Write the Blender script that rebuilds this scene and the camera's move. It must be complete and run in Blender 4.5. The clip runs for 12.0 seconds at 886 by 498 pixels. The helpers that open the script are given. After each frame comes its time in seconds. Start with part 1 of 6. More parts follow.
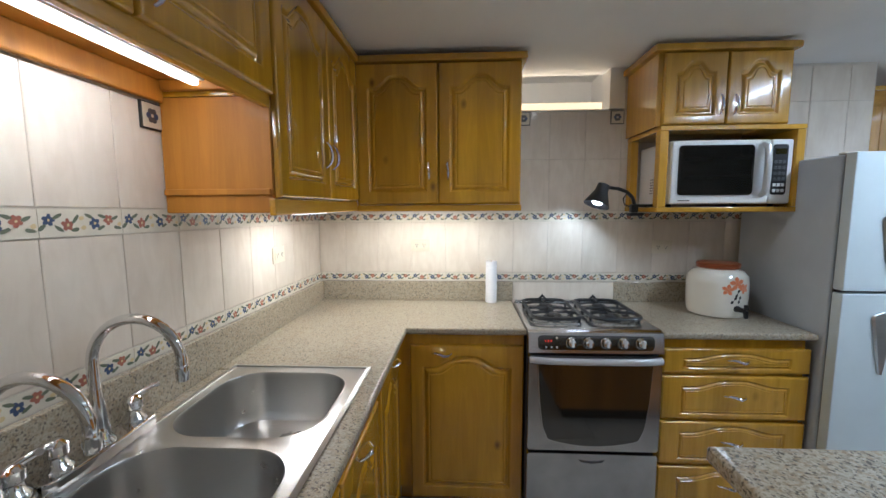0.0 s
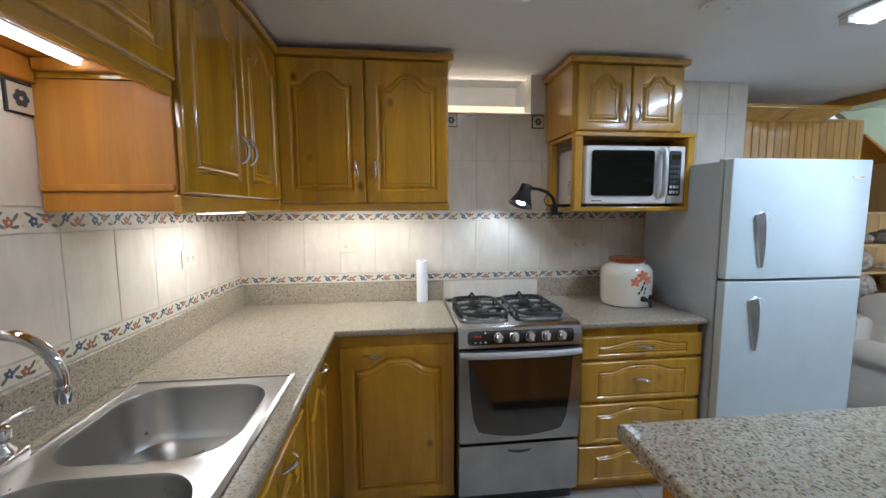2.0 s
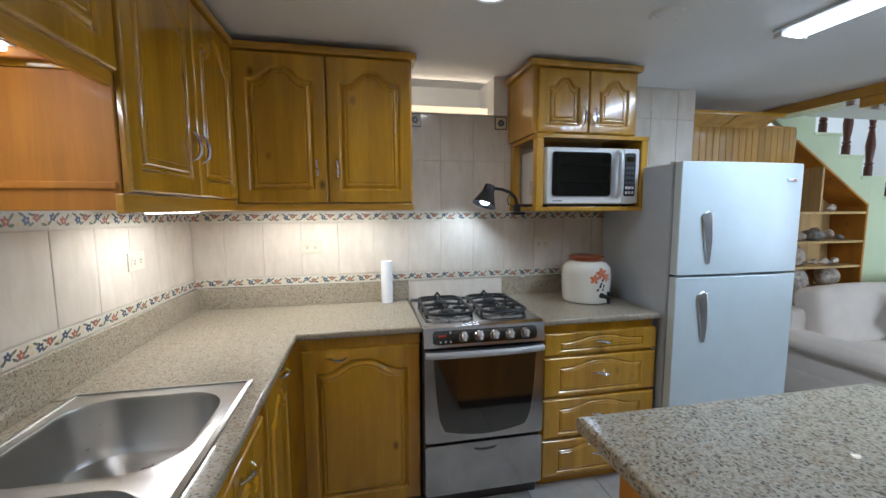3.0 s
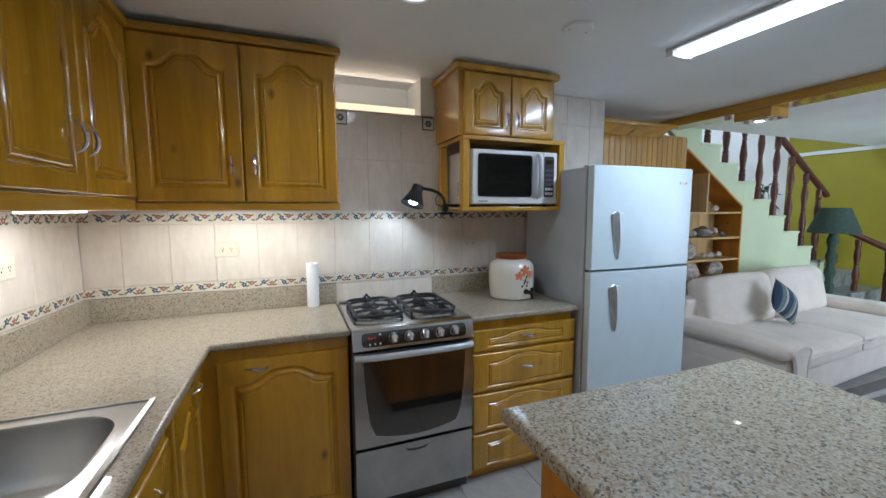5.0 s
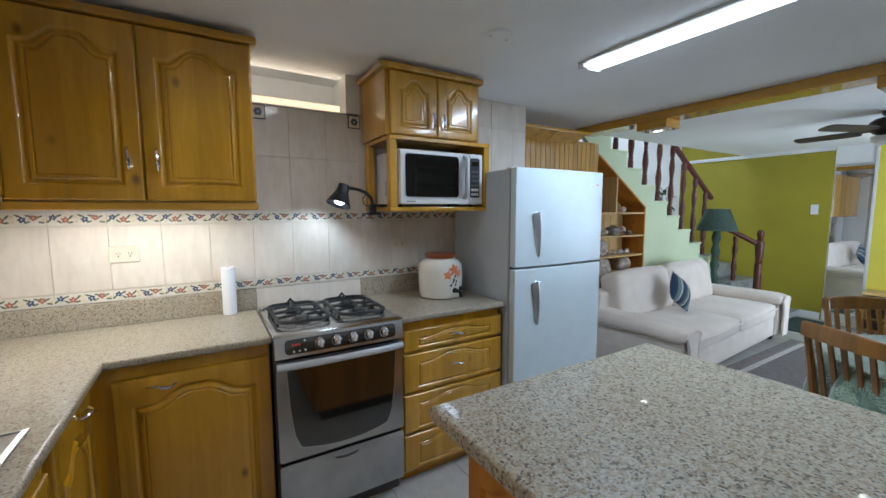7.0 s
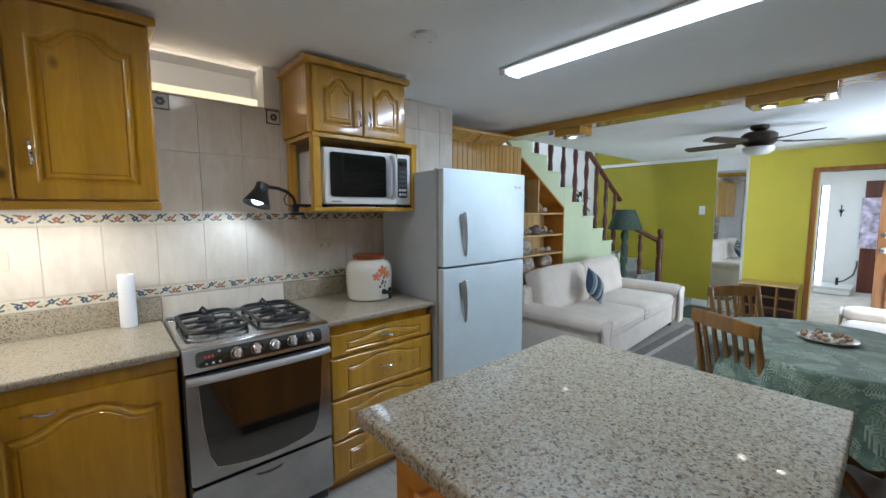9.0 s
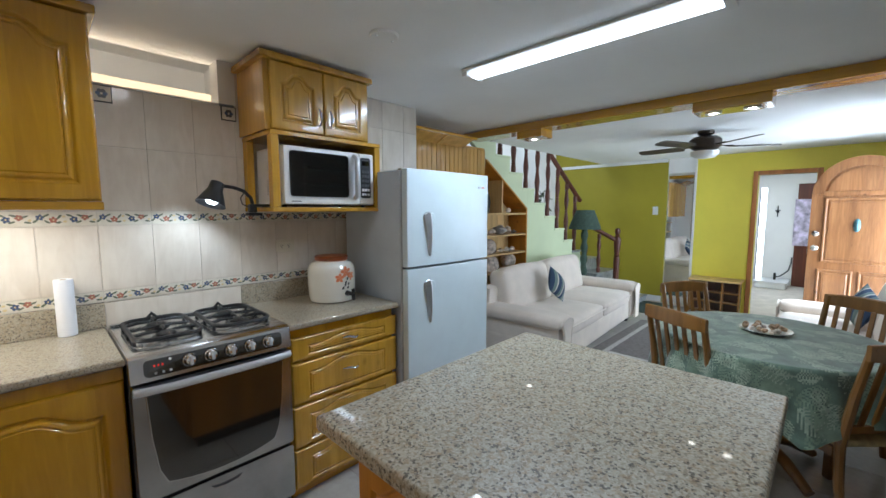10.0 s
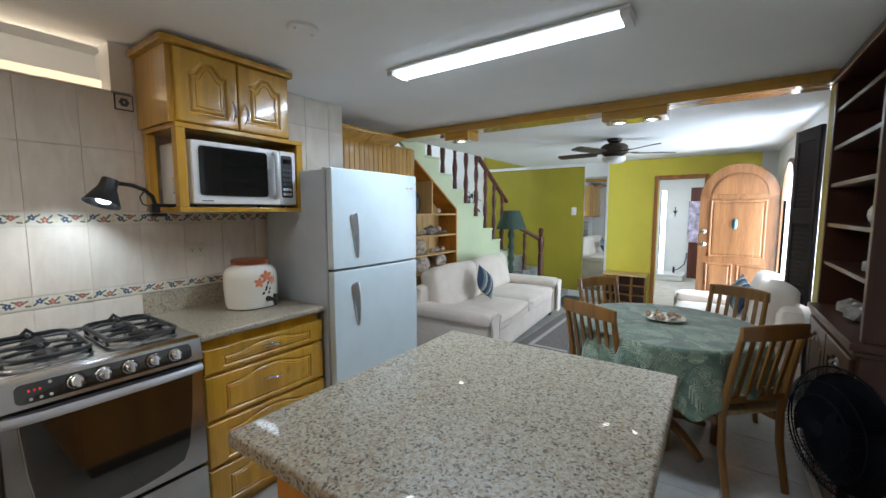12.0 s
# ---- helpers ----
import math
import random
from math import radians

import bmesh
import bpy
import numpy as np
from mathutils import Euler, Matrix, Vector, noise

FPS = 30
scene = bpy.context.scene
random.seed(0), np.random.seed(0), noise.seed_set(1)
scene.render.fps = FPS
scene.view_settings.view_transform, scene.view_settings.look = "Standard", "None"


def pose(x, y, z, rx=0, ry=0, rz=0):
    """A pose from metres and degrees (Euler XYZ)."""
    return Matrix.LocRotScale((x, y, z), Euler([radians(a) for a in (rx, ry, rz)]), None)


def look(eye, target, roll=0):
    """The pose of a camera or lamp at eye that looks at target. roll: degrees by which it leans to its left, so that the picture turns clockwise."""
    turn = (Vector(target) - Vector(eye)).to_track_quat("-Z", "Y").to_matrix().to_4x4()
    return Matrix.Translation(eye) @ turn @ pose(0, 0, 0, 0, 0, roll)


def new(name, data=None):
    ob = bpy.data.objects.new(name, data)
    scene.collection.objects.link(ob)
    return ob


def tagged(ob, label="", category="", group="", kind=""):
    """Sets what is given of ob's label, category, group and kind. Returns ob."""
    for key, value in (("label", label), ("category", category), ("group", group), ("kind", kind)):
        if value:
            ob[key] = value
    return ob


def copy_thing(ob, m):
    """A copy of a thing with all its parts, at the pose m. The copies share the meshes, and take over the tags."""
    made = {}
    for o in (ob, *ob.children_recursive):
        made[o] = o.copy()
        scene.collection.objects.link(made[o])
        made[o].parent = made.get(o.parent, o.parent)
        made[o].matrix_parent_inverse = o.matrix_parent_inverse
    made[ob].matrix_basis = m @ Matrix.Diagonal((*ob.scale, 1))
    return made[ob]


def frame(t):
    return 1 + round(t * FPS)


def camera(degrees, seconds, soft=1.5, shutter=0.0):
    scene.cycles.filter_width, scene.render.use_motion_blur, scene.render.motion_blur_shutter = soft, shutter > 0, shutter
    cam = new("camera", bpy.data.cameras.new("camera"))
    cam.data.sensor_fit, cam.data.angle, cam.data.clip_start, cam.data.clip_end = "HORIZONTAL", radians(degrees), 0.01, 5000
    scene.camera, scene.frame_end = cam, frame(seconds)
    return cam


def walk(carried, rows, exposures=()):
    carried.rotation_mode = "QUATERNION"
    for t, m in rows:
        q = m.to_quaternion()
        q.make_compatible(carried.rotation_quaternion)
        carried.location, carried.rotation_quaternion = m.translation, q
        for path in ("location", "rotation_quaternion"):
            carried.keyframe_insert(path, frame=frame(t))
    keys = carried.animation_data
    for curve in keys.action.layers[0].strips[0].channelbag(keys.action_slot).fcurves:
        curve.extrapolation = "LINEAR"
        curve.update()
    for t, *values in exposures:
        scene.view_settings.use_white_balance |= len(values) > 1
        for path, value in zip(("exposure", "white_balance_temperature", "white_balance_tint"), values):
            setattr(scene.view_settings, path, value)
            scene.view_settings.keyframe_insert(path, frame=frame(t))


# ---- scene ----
cam = camera(96.6, 12.0)
# seconds, eye x y z, yaw, pitch, roll
PATH = [
    (0.0, 0.7215, -0.3132, 1.4867, 3.075, -6.186, -0.304),
    (0.5, 0.7276, -0.3122, 1.4841, 0.704, -6.144, -0.292),
    (1.0, 0.7335, -0.3112, 1.4815, -1.681, -6.104, -0.281),
    (1.5, 0.7393, -0.3104, 1.4792, -4.08, -6.064, -0.269),
    (2.0, 0.7448, -0.3097, 1.4769, -6.492, -6.026, -0.257),
    (2.5, 0.7501, -0.3091, 1.4748, -8.914, -5.99, -0.245),
    (3.0, 0.7553, -0.3087, 1.4728, -11.347, -5.954, -0.234),
    (3.5, 0.7604, -0.3085, 1.4709, -13.788, -5.92, -0.222),
    (4.0, 0.7653, -0.3085, 1.4692, -16.237, -5.887, -0.21),
    (4.5, 0.7701, -0.3088, 1.4675, -18.692, -5.855, -0.198),
    (5.0, 0.7749, -0.3093, 1.466, -21.152, -5.824, -0.187),
    (5.5, 0.7795, -0.3101, 1.4647, -23.616, -5.795, -0.175),
    (6.0, 0.7841, -0.3112, 1.4634, -26.082, -5.767, -0.163),
    (6.5, 0.7886, -0.3126, 1.4623, -28.55, -5.74, -0.151),
    (7.0, 0.7931, -0.3145, 1.4614, -31.018, -5.714, -0.14),
    (7.5, 0.7976, -0.3167, 1.4605, -33.486, -5.69, -0.128),
    (8.0, 0.8021, -0.3193, 1.4598, -35.951, -5.667, -0.116),
    (8.5, 0.8066, -0.3223, 1.4592, -38.413, -5.645, -0.104),
    (9.0, 0.8112, -0.3258, 1.4587, -40.87, -5.624, -0.093),
    (9.5, 0.8158, -0.3297, 1.4584, -43.321, -5.605, -0.081),
    (10.0, 0.8204, -0.3342, 1.4582, -45.766, -5.587, -0.069),
    (10.5, 0.8252, -0.3392, 1.4581, -48.202, -5.57, -0.057),
    (11.0, 0.83, -0.3447, 1.4581, -50.629, -5.554, -0.046),
    (11.5, 0.835, -0.3508, 1.4583, -53.045, -5.54, -0.034),
    (12.0, 0.84, -0.3575, 1.4586, -55.449, -5.526, -0.022),
]


def aim(x, y, z, yaw, pitch, roll):
    a, b = radians(yaw), radians(pitch)
    way = Vector((-math.sin(a) * math.cos(b), math.cos(a) * math.cos(b), math.sin(b)))
    return look((x, y, z), Vector((x, y, z)) + way, roll)


walk(cam, [(t, aim(*row)) for t, *row in PATH], exposures=[(0.0, 0.07, 5420, 9), (5.5, 0.0, 5340, 9), (9.0, 0.04, 5480, 8), (12.0, 0.10, 5650, 8)])

# ---- world and large lights ----
world = bpy.data.worlds.new("world")
scene.world = world
world.use_nodes = True
wn = world.node_tree
sky = wn.nodes.new("ShaderNodeTexSky")
sky.sky_type, sky.sun_disc = "NISHITA", False
sky.sun_elevation, sky.sun_rotation = radians(50), radians(150)
wn.links.new(sky.outputs[0], wn.nodes["Background"].inputs[0])
wn.nodes["Background"].inputs[1].default_value = 0.12


def lamp(name, kind, m, watts, colour=(1, 1, 1), size=(0.1, 0.1), spread=180, cone=90):
    data = bpy.data.lights.new(name, kind)
    data.energy, data.color = watts, colour
    if kind == "AREA":
        data.shape, data.size, data.size_y, data.spread = "RECTANGLE", size[0], size[1], radians(spread)
    if kind == "SPOT":
        data.spot_size, data.spot_blend, data.shadow_soft_size = radians(cone), 0.6, size[0]
    if kind == "POINT":
        data.shadow_soft_size = size[0]
    ob = new(name, data)
    ob.matrix_world = m
    return tagged(ob, kind="structure")


sun = lamp("sun", "SUN", look((8, -8, 10), (6.4, -1.0, 0.5)), 3.0, (1.0, 0.94, 0.85))
sun.data.angle = radians(0.6)
CEIL = 2.255
# ceiling fluorescent, under-cabinet tubes, clamp lamp, beam spots, openings to the outside
lamp("fluorescent_light", "AREA", pose(2.635, 0.585, 2.205), 17.5, (0.86, 0.94, 1.0), (0.08, 1.17))
lamp("downlight_light", "SPOT", pose(1.23, 1.14, 2.225), 11.5, (1.0, 0.95, 0.86), (0.055, 0), cone=168)
lamp("left_strip_light", "AREA", pose(-0.022, 0.31, 1.818), 2.5, (1.0, 0.94, 0.84), (0.012, 0.60))
lamp("corner_strip_light", "AREA", pose(0.046, 1.40, 1.453), 2.5, (1.0, 0.91, 0.78), (0.03, 0.36))
lamp("back_strip_light", "AREA", look((0.55, 1.80, 1.455), (0.55, 1.84, 0)), 3.7, (1.0, 0.905, 0.75), (0.6, 0.05))
lamp("clamp_bulb_light", "SPOT", look((1.398, 1.795, 1.475), (1.30, 1.95, 1.2)), 4.2, (0.9, 0.97, 1.0), (0.03, 0), cone=120)
for y in (0.24, 0.08, 1.70):
    lamp("beam_spot_light", "SPOT", look((4.10, y, 2.10), (4.10, y, 0)), 3, (1.0, 0.9, 0.75), (0.03, 0), cone=100)
lamp("window_light", "AREA", look((5.28, -1.08, 1.42), (5.28, 1.0, 1.2)), 31, (0.80, 0.91, 1.0), (0.72, 1.3))
lamp("entry_light", "AREA", look((6.5, -1.16, 1.1), (6.3, 1.0, 1.0)), 50, (0.86, 0.94, 1.0), (0.75, 1.9))
# unseen overhead fill, added to brighten the room beyond the doorway
lamp("patio_room_light", "AREA", look((9.2, 0.3, 2.2), (9.2, 0.3, 0)), 28, (0.88, 0.95, 1.0), (1.6, 1.6))
lamp("back_room_light", "AREA", pose(0.95, 2.36, 2.14, 170, 0, 0), 9, (1.0, 0.76, 0.50), (1.5, 0.06))
# unseen fill lamp added to brighten the white wall behind the balusters
lamp("stairwell_light", "AREA", look((5.4, 3.0, 3.6), (5.4, 3.0, 0)), 22, (0.9, 0.96, 1.0), (1.6, 0.7))

# ---- materials ----
def nodes_of(name):
    m = bpy.data.materials.new(name)
    m.use_nodes = True
    return m, m.node_tree.nodes, m.node_tree.links, m.node_tree.nodes["Principled BSDF"]


def coords(n, l, scale=(1, 1, 1), world_space=False):
    mp = n.new("ShaderNodeMapping")
    mp.inputs["Scale"].default_value = scale
    if world_space:
        l.new(n.new("ShaderNodeNewGeometry").outputs["Position"], mp.inputs[0])
    else:
        tc = n.new("ShaderNodeTexCoord")
        add = n.new("ShaderNodeVectorMath")
        info = n.new("ShaderNodeObjectInfo")
        mul = n.new("ShaderNodeMath")
        mul.operation, mul.inputs[1].default_value = "MULTIPLY", 7.0
        l.new(info.outputs["Random"], mul.inputs[0])
        l.new(tc.outputs["Object"], add.inputs[0])
        l.new(mul.outputs[0], add.inputs[1])
        l.new(add.outputs[0], mp.inputs[0])
    return mp.outputs[0]


def noise_tex(n, l, vec, scale, detail=4.0, rough=0.55, dist=0.0):
    t = n.new("ShaderNodeTexNoise")
    t.inputs["Scale"].default_value, t.inputs["Detail"].default_value = scale, detail
    t.inputs["Roughness"].default_value, t.inputs["Distortion"].default_value = rough, dist
    l.new(vec, t.inputs["Vector"])
    return t.outputs["Fac"]


def ramp(n, l, fac, stops):
    r = n.new("ShaderNodeValToRGB")
    while len(r.color_ramp.elements) < len(stops):
        r.color_ramp.elements.new(0.5)
    for e, (p, c) in zip(r.color_ramp.elements, stops):
        e.position, e.color = p, (*c, 1)
    l.new(fac, r.inputs[0])
    return r.outputs[0]


def mix(n, l, a, b, fac, how="MIX"):
    m = n.new("ShaderNodeMix")
    m.data_type, m.blend_type = "RGBA", how
    for sock, v in ((m.inputs["Factor"], fac), (m.inputs[6], a), (m.inputs[7], b)):
        if isinstance(v, (int, float)):
            sock.default_value = v
        elif isinstance(v, tuple):
            sock.default_value = (*v, 1)
        else:
            l.new(v, sock)
    return m.outputs[2]


def bump(n, l, bsdf, height, strength=0.2, dist=0.002):
    b = n.new("ShaderNodeBump")
    b.inputs["Strength"].default_value, b.inputs["Distance"].default_value = strength, dist
    l.new(height, b.inputs["Height"])
    l.new(b.outputs[0], bsdf.inputs["Normal"])


def plain(name, col, rough=0.5, metal=0.0, vary=0.08, scale=8.0, bumpy=0.0, bump_scale=60.0, coat=0.0, rough_vary=0.0, sheen=0.0, ior=1.5):
    m, n, l, b = nodes_of(name)
    vec = coords(n, l)
    f = noise_tex(n, l, vec, scale)
    lo = tuple(max(0, c * (1 - vary * 1.6)) for c in col)
    hi = tuple(min(1, c * (1 + vary)) for c in col)
    l.new(ramp(n, l, f, [(0.3, lo), (0.7, hi)]), b.inputs["Base Color"])
    b.inputs["Roughness"].default_value, b.inputs["Metallic"].default_value = rough, metal
    b.inputs["Coat Weight"].default_value, b.inputs["Coat Roughness"].default_value = coat, 0.08
    b.inputs["Sheen Weight"].default_value, b.inputs["IOR"].default_value = sheen, ior
    if rough_vary:
        g = noise_tex(n, l, vec, scale * 3.1)
        r = n.new("ShaderNodeMapRange")
        r.inputs["To Min"].default_value, r.inputs["To Max"].default_value = max(0, rough - rough_vary), rough + rough_vary
        l.new(g, r.inputs["Value"])
        l.new(r.outputs[0], b.inputs["Roughness"])
    if bumpy:
        bump(n, l, b, noise_tex(n, l, vec, bump_scale, 3.0), bumpy)
    return m


def wood(name, light, dark, rough=0.28, coat=0.5, grain=(14, 14, 1.1), knots=0.5, boards=0.0):
    """Varnished wood: grain along the axis with the small number, wide tone drift, a few knots, glued boards that differ in tone."""
    m, n, l, b = nodes_of(name)
    vec = coords(n, l, grain)
    g = noise_tex(n, l, vec, 3.2, 6.0, 0.6, 1.4)
    fine = noise_tex(n, l, coords(n, l, tuple(v * 6 for v in grain)), 4.0, 3.0, 0.6)
    drift = noise_tex(n, l, coords(n, l, tuple(v * 0.55 if v > 3 else 0.25 for v in grain)), 1.6, 2.0)
    base = ramp(n, l, g, [(0.28, dark), (0.50, tuple((p + q) / 2 for p, q in zip(dark, light))), (0.68, light)])
    base = mix(n, l, base, ramp(n, l, fine, [(0.35, dark), (0.65, light)]), 0.12)
    base = mix(n, l, base, ramp(n, l, drift, [(0.36, tuple(c * 0.62 for c in light)), (0.64, tuple(min(1, c * 1.12) for c in light))]), 0.5)
    if knots:
        v = n.new("ShaderNodeTexVoronoi")
        v.inputs["Scale"].default_value = 3.4
        l.new(coords(n, l, (1.6, 1.6, 1.0)), v.inputs["Vector"])
        k = ramp(n, l, v.outputs["Distance"], [(0.03, (1, 1, 1)), (0.11, (0, 0, 0))])
        f = n.new("ShaderNodeMath")
        f.operation, f.inputs[1].default_value = "MULTIPLY", knots
        l.new(k, f.inputs[0])
        base = mix(n, l, base, tuple(c * 0.42 for c in dark), f.outputs[0])
    if boards:
        sep = n.new("ShaderNodeSeparateXYZ")
        l.new(coords(n, l, (11.5, 11.5, 1)), sep.inputs[0])
        total, cell = n.new("ShaderNodeMath"), n.new("ShaderNodeMath")
        total.operation, cell.operation = "ADD", "FLOOR"
        l.new(sep.outputs[0], total.inputs[0])
        l.new(sep.outputs[1], total.inputs[1])
        l.new(total.outputs[0], cell.inputs[0])
        tone = n.new("ShaderNodeTexWhiteNoise")
        tone.noise_dimensions = "1D"
        l.new(cell.outputs[0], tone.inputs["W"])
        base = mix(n, l, base, ramp(n, l, tone.outputs["Value"], [(0.0, (0.72, 0.66, 0.58)), (1.0, (1.0, 1.0, 1.0))]), boards, "MULTIPLY")
    l.new(base, b.inputs["Base Color"])
    b.inputs["Roughness"].default_value = rough
    b.inputs["Coat Weight"].default_value, b.inputs["Coat Roughness"].default_value = coat, 0.07
    bump(n, l, b, noise_tex(n, l, coords(n, l, (1, 1, 0.5)), 9.0, 2.0), 0.10, 0.004)
    return m


def granite(name, tones, scale=1.0, gloss=0.35):
    m, n, l, b = nodes_of(name)
    vec = coords(n, l, world_space=True)
    scale *= 1.05
    big = noise_tex(n, l, vec, 120 * scale, 3.0, 0.6)
    v = n.new("ShaderNodeTexVoronoi")
    v.inputs["Scale"].default_value = 195 * scale
    l.new(vec, v.inputs["Vector"])
    sep = n.new("ShaderNodeSeparateColor")
    l.new(v.outputs["Color"], sep.inputs[0])
    base = ramp(n, l, sep.outputs[0], [(0.0, tones[1]), (0.35, tones[0]), (0.75, tones[2]), (1.0, tones[0])])
    brown = ramp(n, l, noise_tex(n, l, vec, 60 * scale, 4.0, 0.7), [(0.52, (0, 0, 0)), (0.60, (1, 1, 1))])
    base = mix(n, l, base, tones[3], mix(n, l, (0, 0, 0), brown, 0.45))
    dark = ramp(n, l, big, [(0.60, (0, 0, 0)), (0.66, (1, 1, 1))])
    base = mix(n, l, base, tones[4], mix(n, l, (0, 0, 0), dark, 0.45))
    fleck = ramp(n, l, sep.outputs[1], [(0.87, (0, 0, 0)), (0.90, (1, 1, 1))])
    base = mix(n, l, base, tones[4], mix(n, l, (0, 0, 0), fleck, 0.78))
    l.new(base, b.inputs["Base Color"])
    b.inputs["Roughness"].default_value, b.inputs["Specular IOR Level"].default_value = 0.38, 0.25
    b.inputs["Coat Weight"].default_value, b.inputs["Coat Roughness"].default_value = gloss, 0.03
    return m


def glow(name, col, strength):
    m, n, l, b = nodes_of(name)
    b.inputs["Base Color"].default_value = (*col, 1)
    b.inputs["Emission Color"].default_value, b.inputs["Emission Strength"].default_value = (*col, 1), strength
    return m


def tile_mat(name, light, dark, rough=0.18):
    """Glazed ceramic with soft cloudy streaks that differ from tile to tile."""
    m, n, l, b = nodes_of(name)
    streak = noise_tex(n, l, coords(n, l, (7, 7, 1.6)), 3.0, 4.0, 0.6, 0.8)
    cloud = noise_tex(n, l, coords(n, l), 6.0, 3.0)
    c = ramp(n, l, streak, [(0.3, dark), (0.62, light)])
    c = mix(n, l, c, ramp(n, l, cloud, [(0.35, dark), (0.65, light)]), 0.45)
    l.new(c, b.inputs["Base Color"])
    b.inputs["Roughness"].default_value = rough
    bump(n, l, b, noise_tex(n, l, coords(n, l), 14.0, 2.0), 0.06, 0.004)
    return m


GOLD = wood("golden_varnished_wood", (0.70, 0.385, 0.016), (0.43, 0.20, 0.006), 0.15, 0.9, (7, 7, 0.7), 0.95, 0.6)
GOLDX = wood("golden_wood_crosswise", (0.61, 0.33, 0.022), (0.44, 0.20, 0.009), 0.20, 0.8, (1.1, 14, 14), 0.3)
GOLDY = wood("golden_wood_lengthwise", (0.61, 0.33, 0.022), (0.44, 0.20, 0.009), 0.20, 0.8, (14, 1.1, 14), 0.3)
PALE = wood("pale_yellow_wood", (0.62, 0.35, 0.032), (0.44, 0.21, 0.014), 0.24, 0.6)
ORANGE = wood("orange_pine", (0.60, 0.25, 0.018), (0.40, 0.14, 0.007), 0.55, 0.05, (9, 9, 0.9), 0.95, 0.4)
SHELFW = wood("honey_pine", (0.68, 0.46, 0.19), (0.52, 0.31, 0.10), 0.35, 0.3)
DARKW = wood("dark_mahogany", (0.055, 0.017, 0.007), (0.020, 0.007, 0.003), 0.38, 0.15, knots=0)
# dark brown wood, blackened further so its colour carries the shutter's backlit shade
SHUTW = wood("backlit_shutter_wood", (0.016, 0.006, 0.004), (0.008, 0.003, 0.002), 0.85, 0.0, knots=0)
BALW = wood("red_brown_turned_wood", (0.12, 0.028, 0.012), (0.055, 0.012, 0.006), 0.45, 0.15, knots=0)
CHAIRW = wood("brown_chair_wood", (0.27, 0.125, 0.026), (0.16, 0.068, 0.012), 0.3, 0.4, knots=0)
DOORW = wood("cedar_door_wood", (0.40, 0.185, 0.070), (0.115, 0.036, 0.011), 0.32, 0.5, (9, 9, 0.8), 0.8, 0.6)
SLATW = wood("plank_panelling", (0.66, 0.38, 0.08), (0.44, 0.21, 0.03), 0.22, 0.7)
TILE = tile_mat("cream_wall_tile", (0.75, 0.68, 0.585), (0.63, 0.55, 0.455), 0.13)
GROUT = plain("grout", (0.63, 0.57, 0.49), 0.9)
FLOORT = tile_mat("grey_floor_tile", (0.46, 0.445, 0.41), (0.37, 0.355, 0.33), 0.22)
BORDER = plain("border_tile_glaze", (0.72, 0.67, 0.56), 0.2, vary=0.06, scale=20)
B_BLUE = plain("border_blue", (0.085, 0.115, 0.20), 0.25)
B_RED = plain("border_red", (0.40, 0.16, 0.115), 0.25)
B_YEL = plain("border_yellow", (0.70, 0.57, 0.33), 0.25)
B_GRN = plain("border_green", (0.17, 0.19, 0.14), 0.25)
GRANITE = granite("speckled_granite", [(0.40, 0.35, 0.262), (0.26, 0.215, 0.15), (0.51, 0.455, 0.36), (0.33, 0.20, 0.08), (0.05, 0.042, 0.034)], 0.86)
FINEGR = granite("fine_beige_granite", [(0.37, 0.32, 0.235), (0.30, 0.255, 0.185), (0.45, 0.40, 0.31), (0.34, 0.245, 0.135), (0.11, 0.09, 0.075)], 1.15, 0.55)
STEEL = plain("brushed_steel", (0.68, 0.69, 0.70), 0.20, 1.0, 0.05, 6, rough_vary=0.05)
SINKST = plain("sink_steel", (0.58, 0.57, 0.55), 0.29, 1.0, 0.03, 3, rough_vary=0.05)
CHROME = plain("chrome", (0.78, 0.78, 0.78), 0.07, 1.0, 0.02)
# the stove's one steel, toned darker where door and drawer catch less light
OVENST = plain("stove_steel_shaded", (0.55, 0.555, 0.56), 0.20, 1.0, 0.14, 5, rough_vary=0.09)
DKSTEEL = plain("grey_steel_side", (0.10, 0.10, 0.105), 0.4, 0.6)
BLACK = plain("black_plastic", (0.007, 0.007, 0.008), 0.45)
IRON = plain("black_cast_iron", (0.006, 0.006, 0.007), 0.40, 0.0, bumpy=0.15, bump_scale=160)
GLASSK = plain("black_oven_glass", (0.012, 0.012, 0.010), 0.04, 0.0, coat=1.0, ior=1.9)
WHITEP = plain("white_plastic", (0.78, 0.78, 0.77), 0.35, vary=0.02)
ENAMEL = plain("white_enamel", (0.67, 0.755, 0.785), 0.28, vary=0.02, coat=0.12, bumpy=0.012, bump_scale=14)
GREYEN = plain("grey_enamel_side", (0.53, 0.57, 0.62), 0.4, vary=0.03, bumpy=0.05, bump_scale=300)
PSILVER = plain("pale_silver_plastic", (0.66, 0.67, 0.69), 0.28, 0.4, vary=0.02)
STRAW = plain("straw_seat", (0.42, 0.31, 0.14), 0.8, vary=0.15, scale=30, bumpy=0.3, bump_scale=180)
SILVER = plain("satin_silver", (0.68, 0.69, 0.71), 0.34, 1.0)
PAINT = plain("white_ceiling_paint", (0.84, 0.84, 0.83), 0.75, vary=0.03, scale=1.5, bumpy=0.08, bump_scale=90)
WHITEW = plain("white_wall_paint", (0.84, 0.83, 0.81), 0.6, vary=0.03, scale=2.0, bumpy=0.06, bump_scale=80)
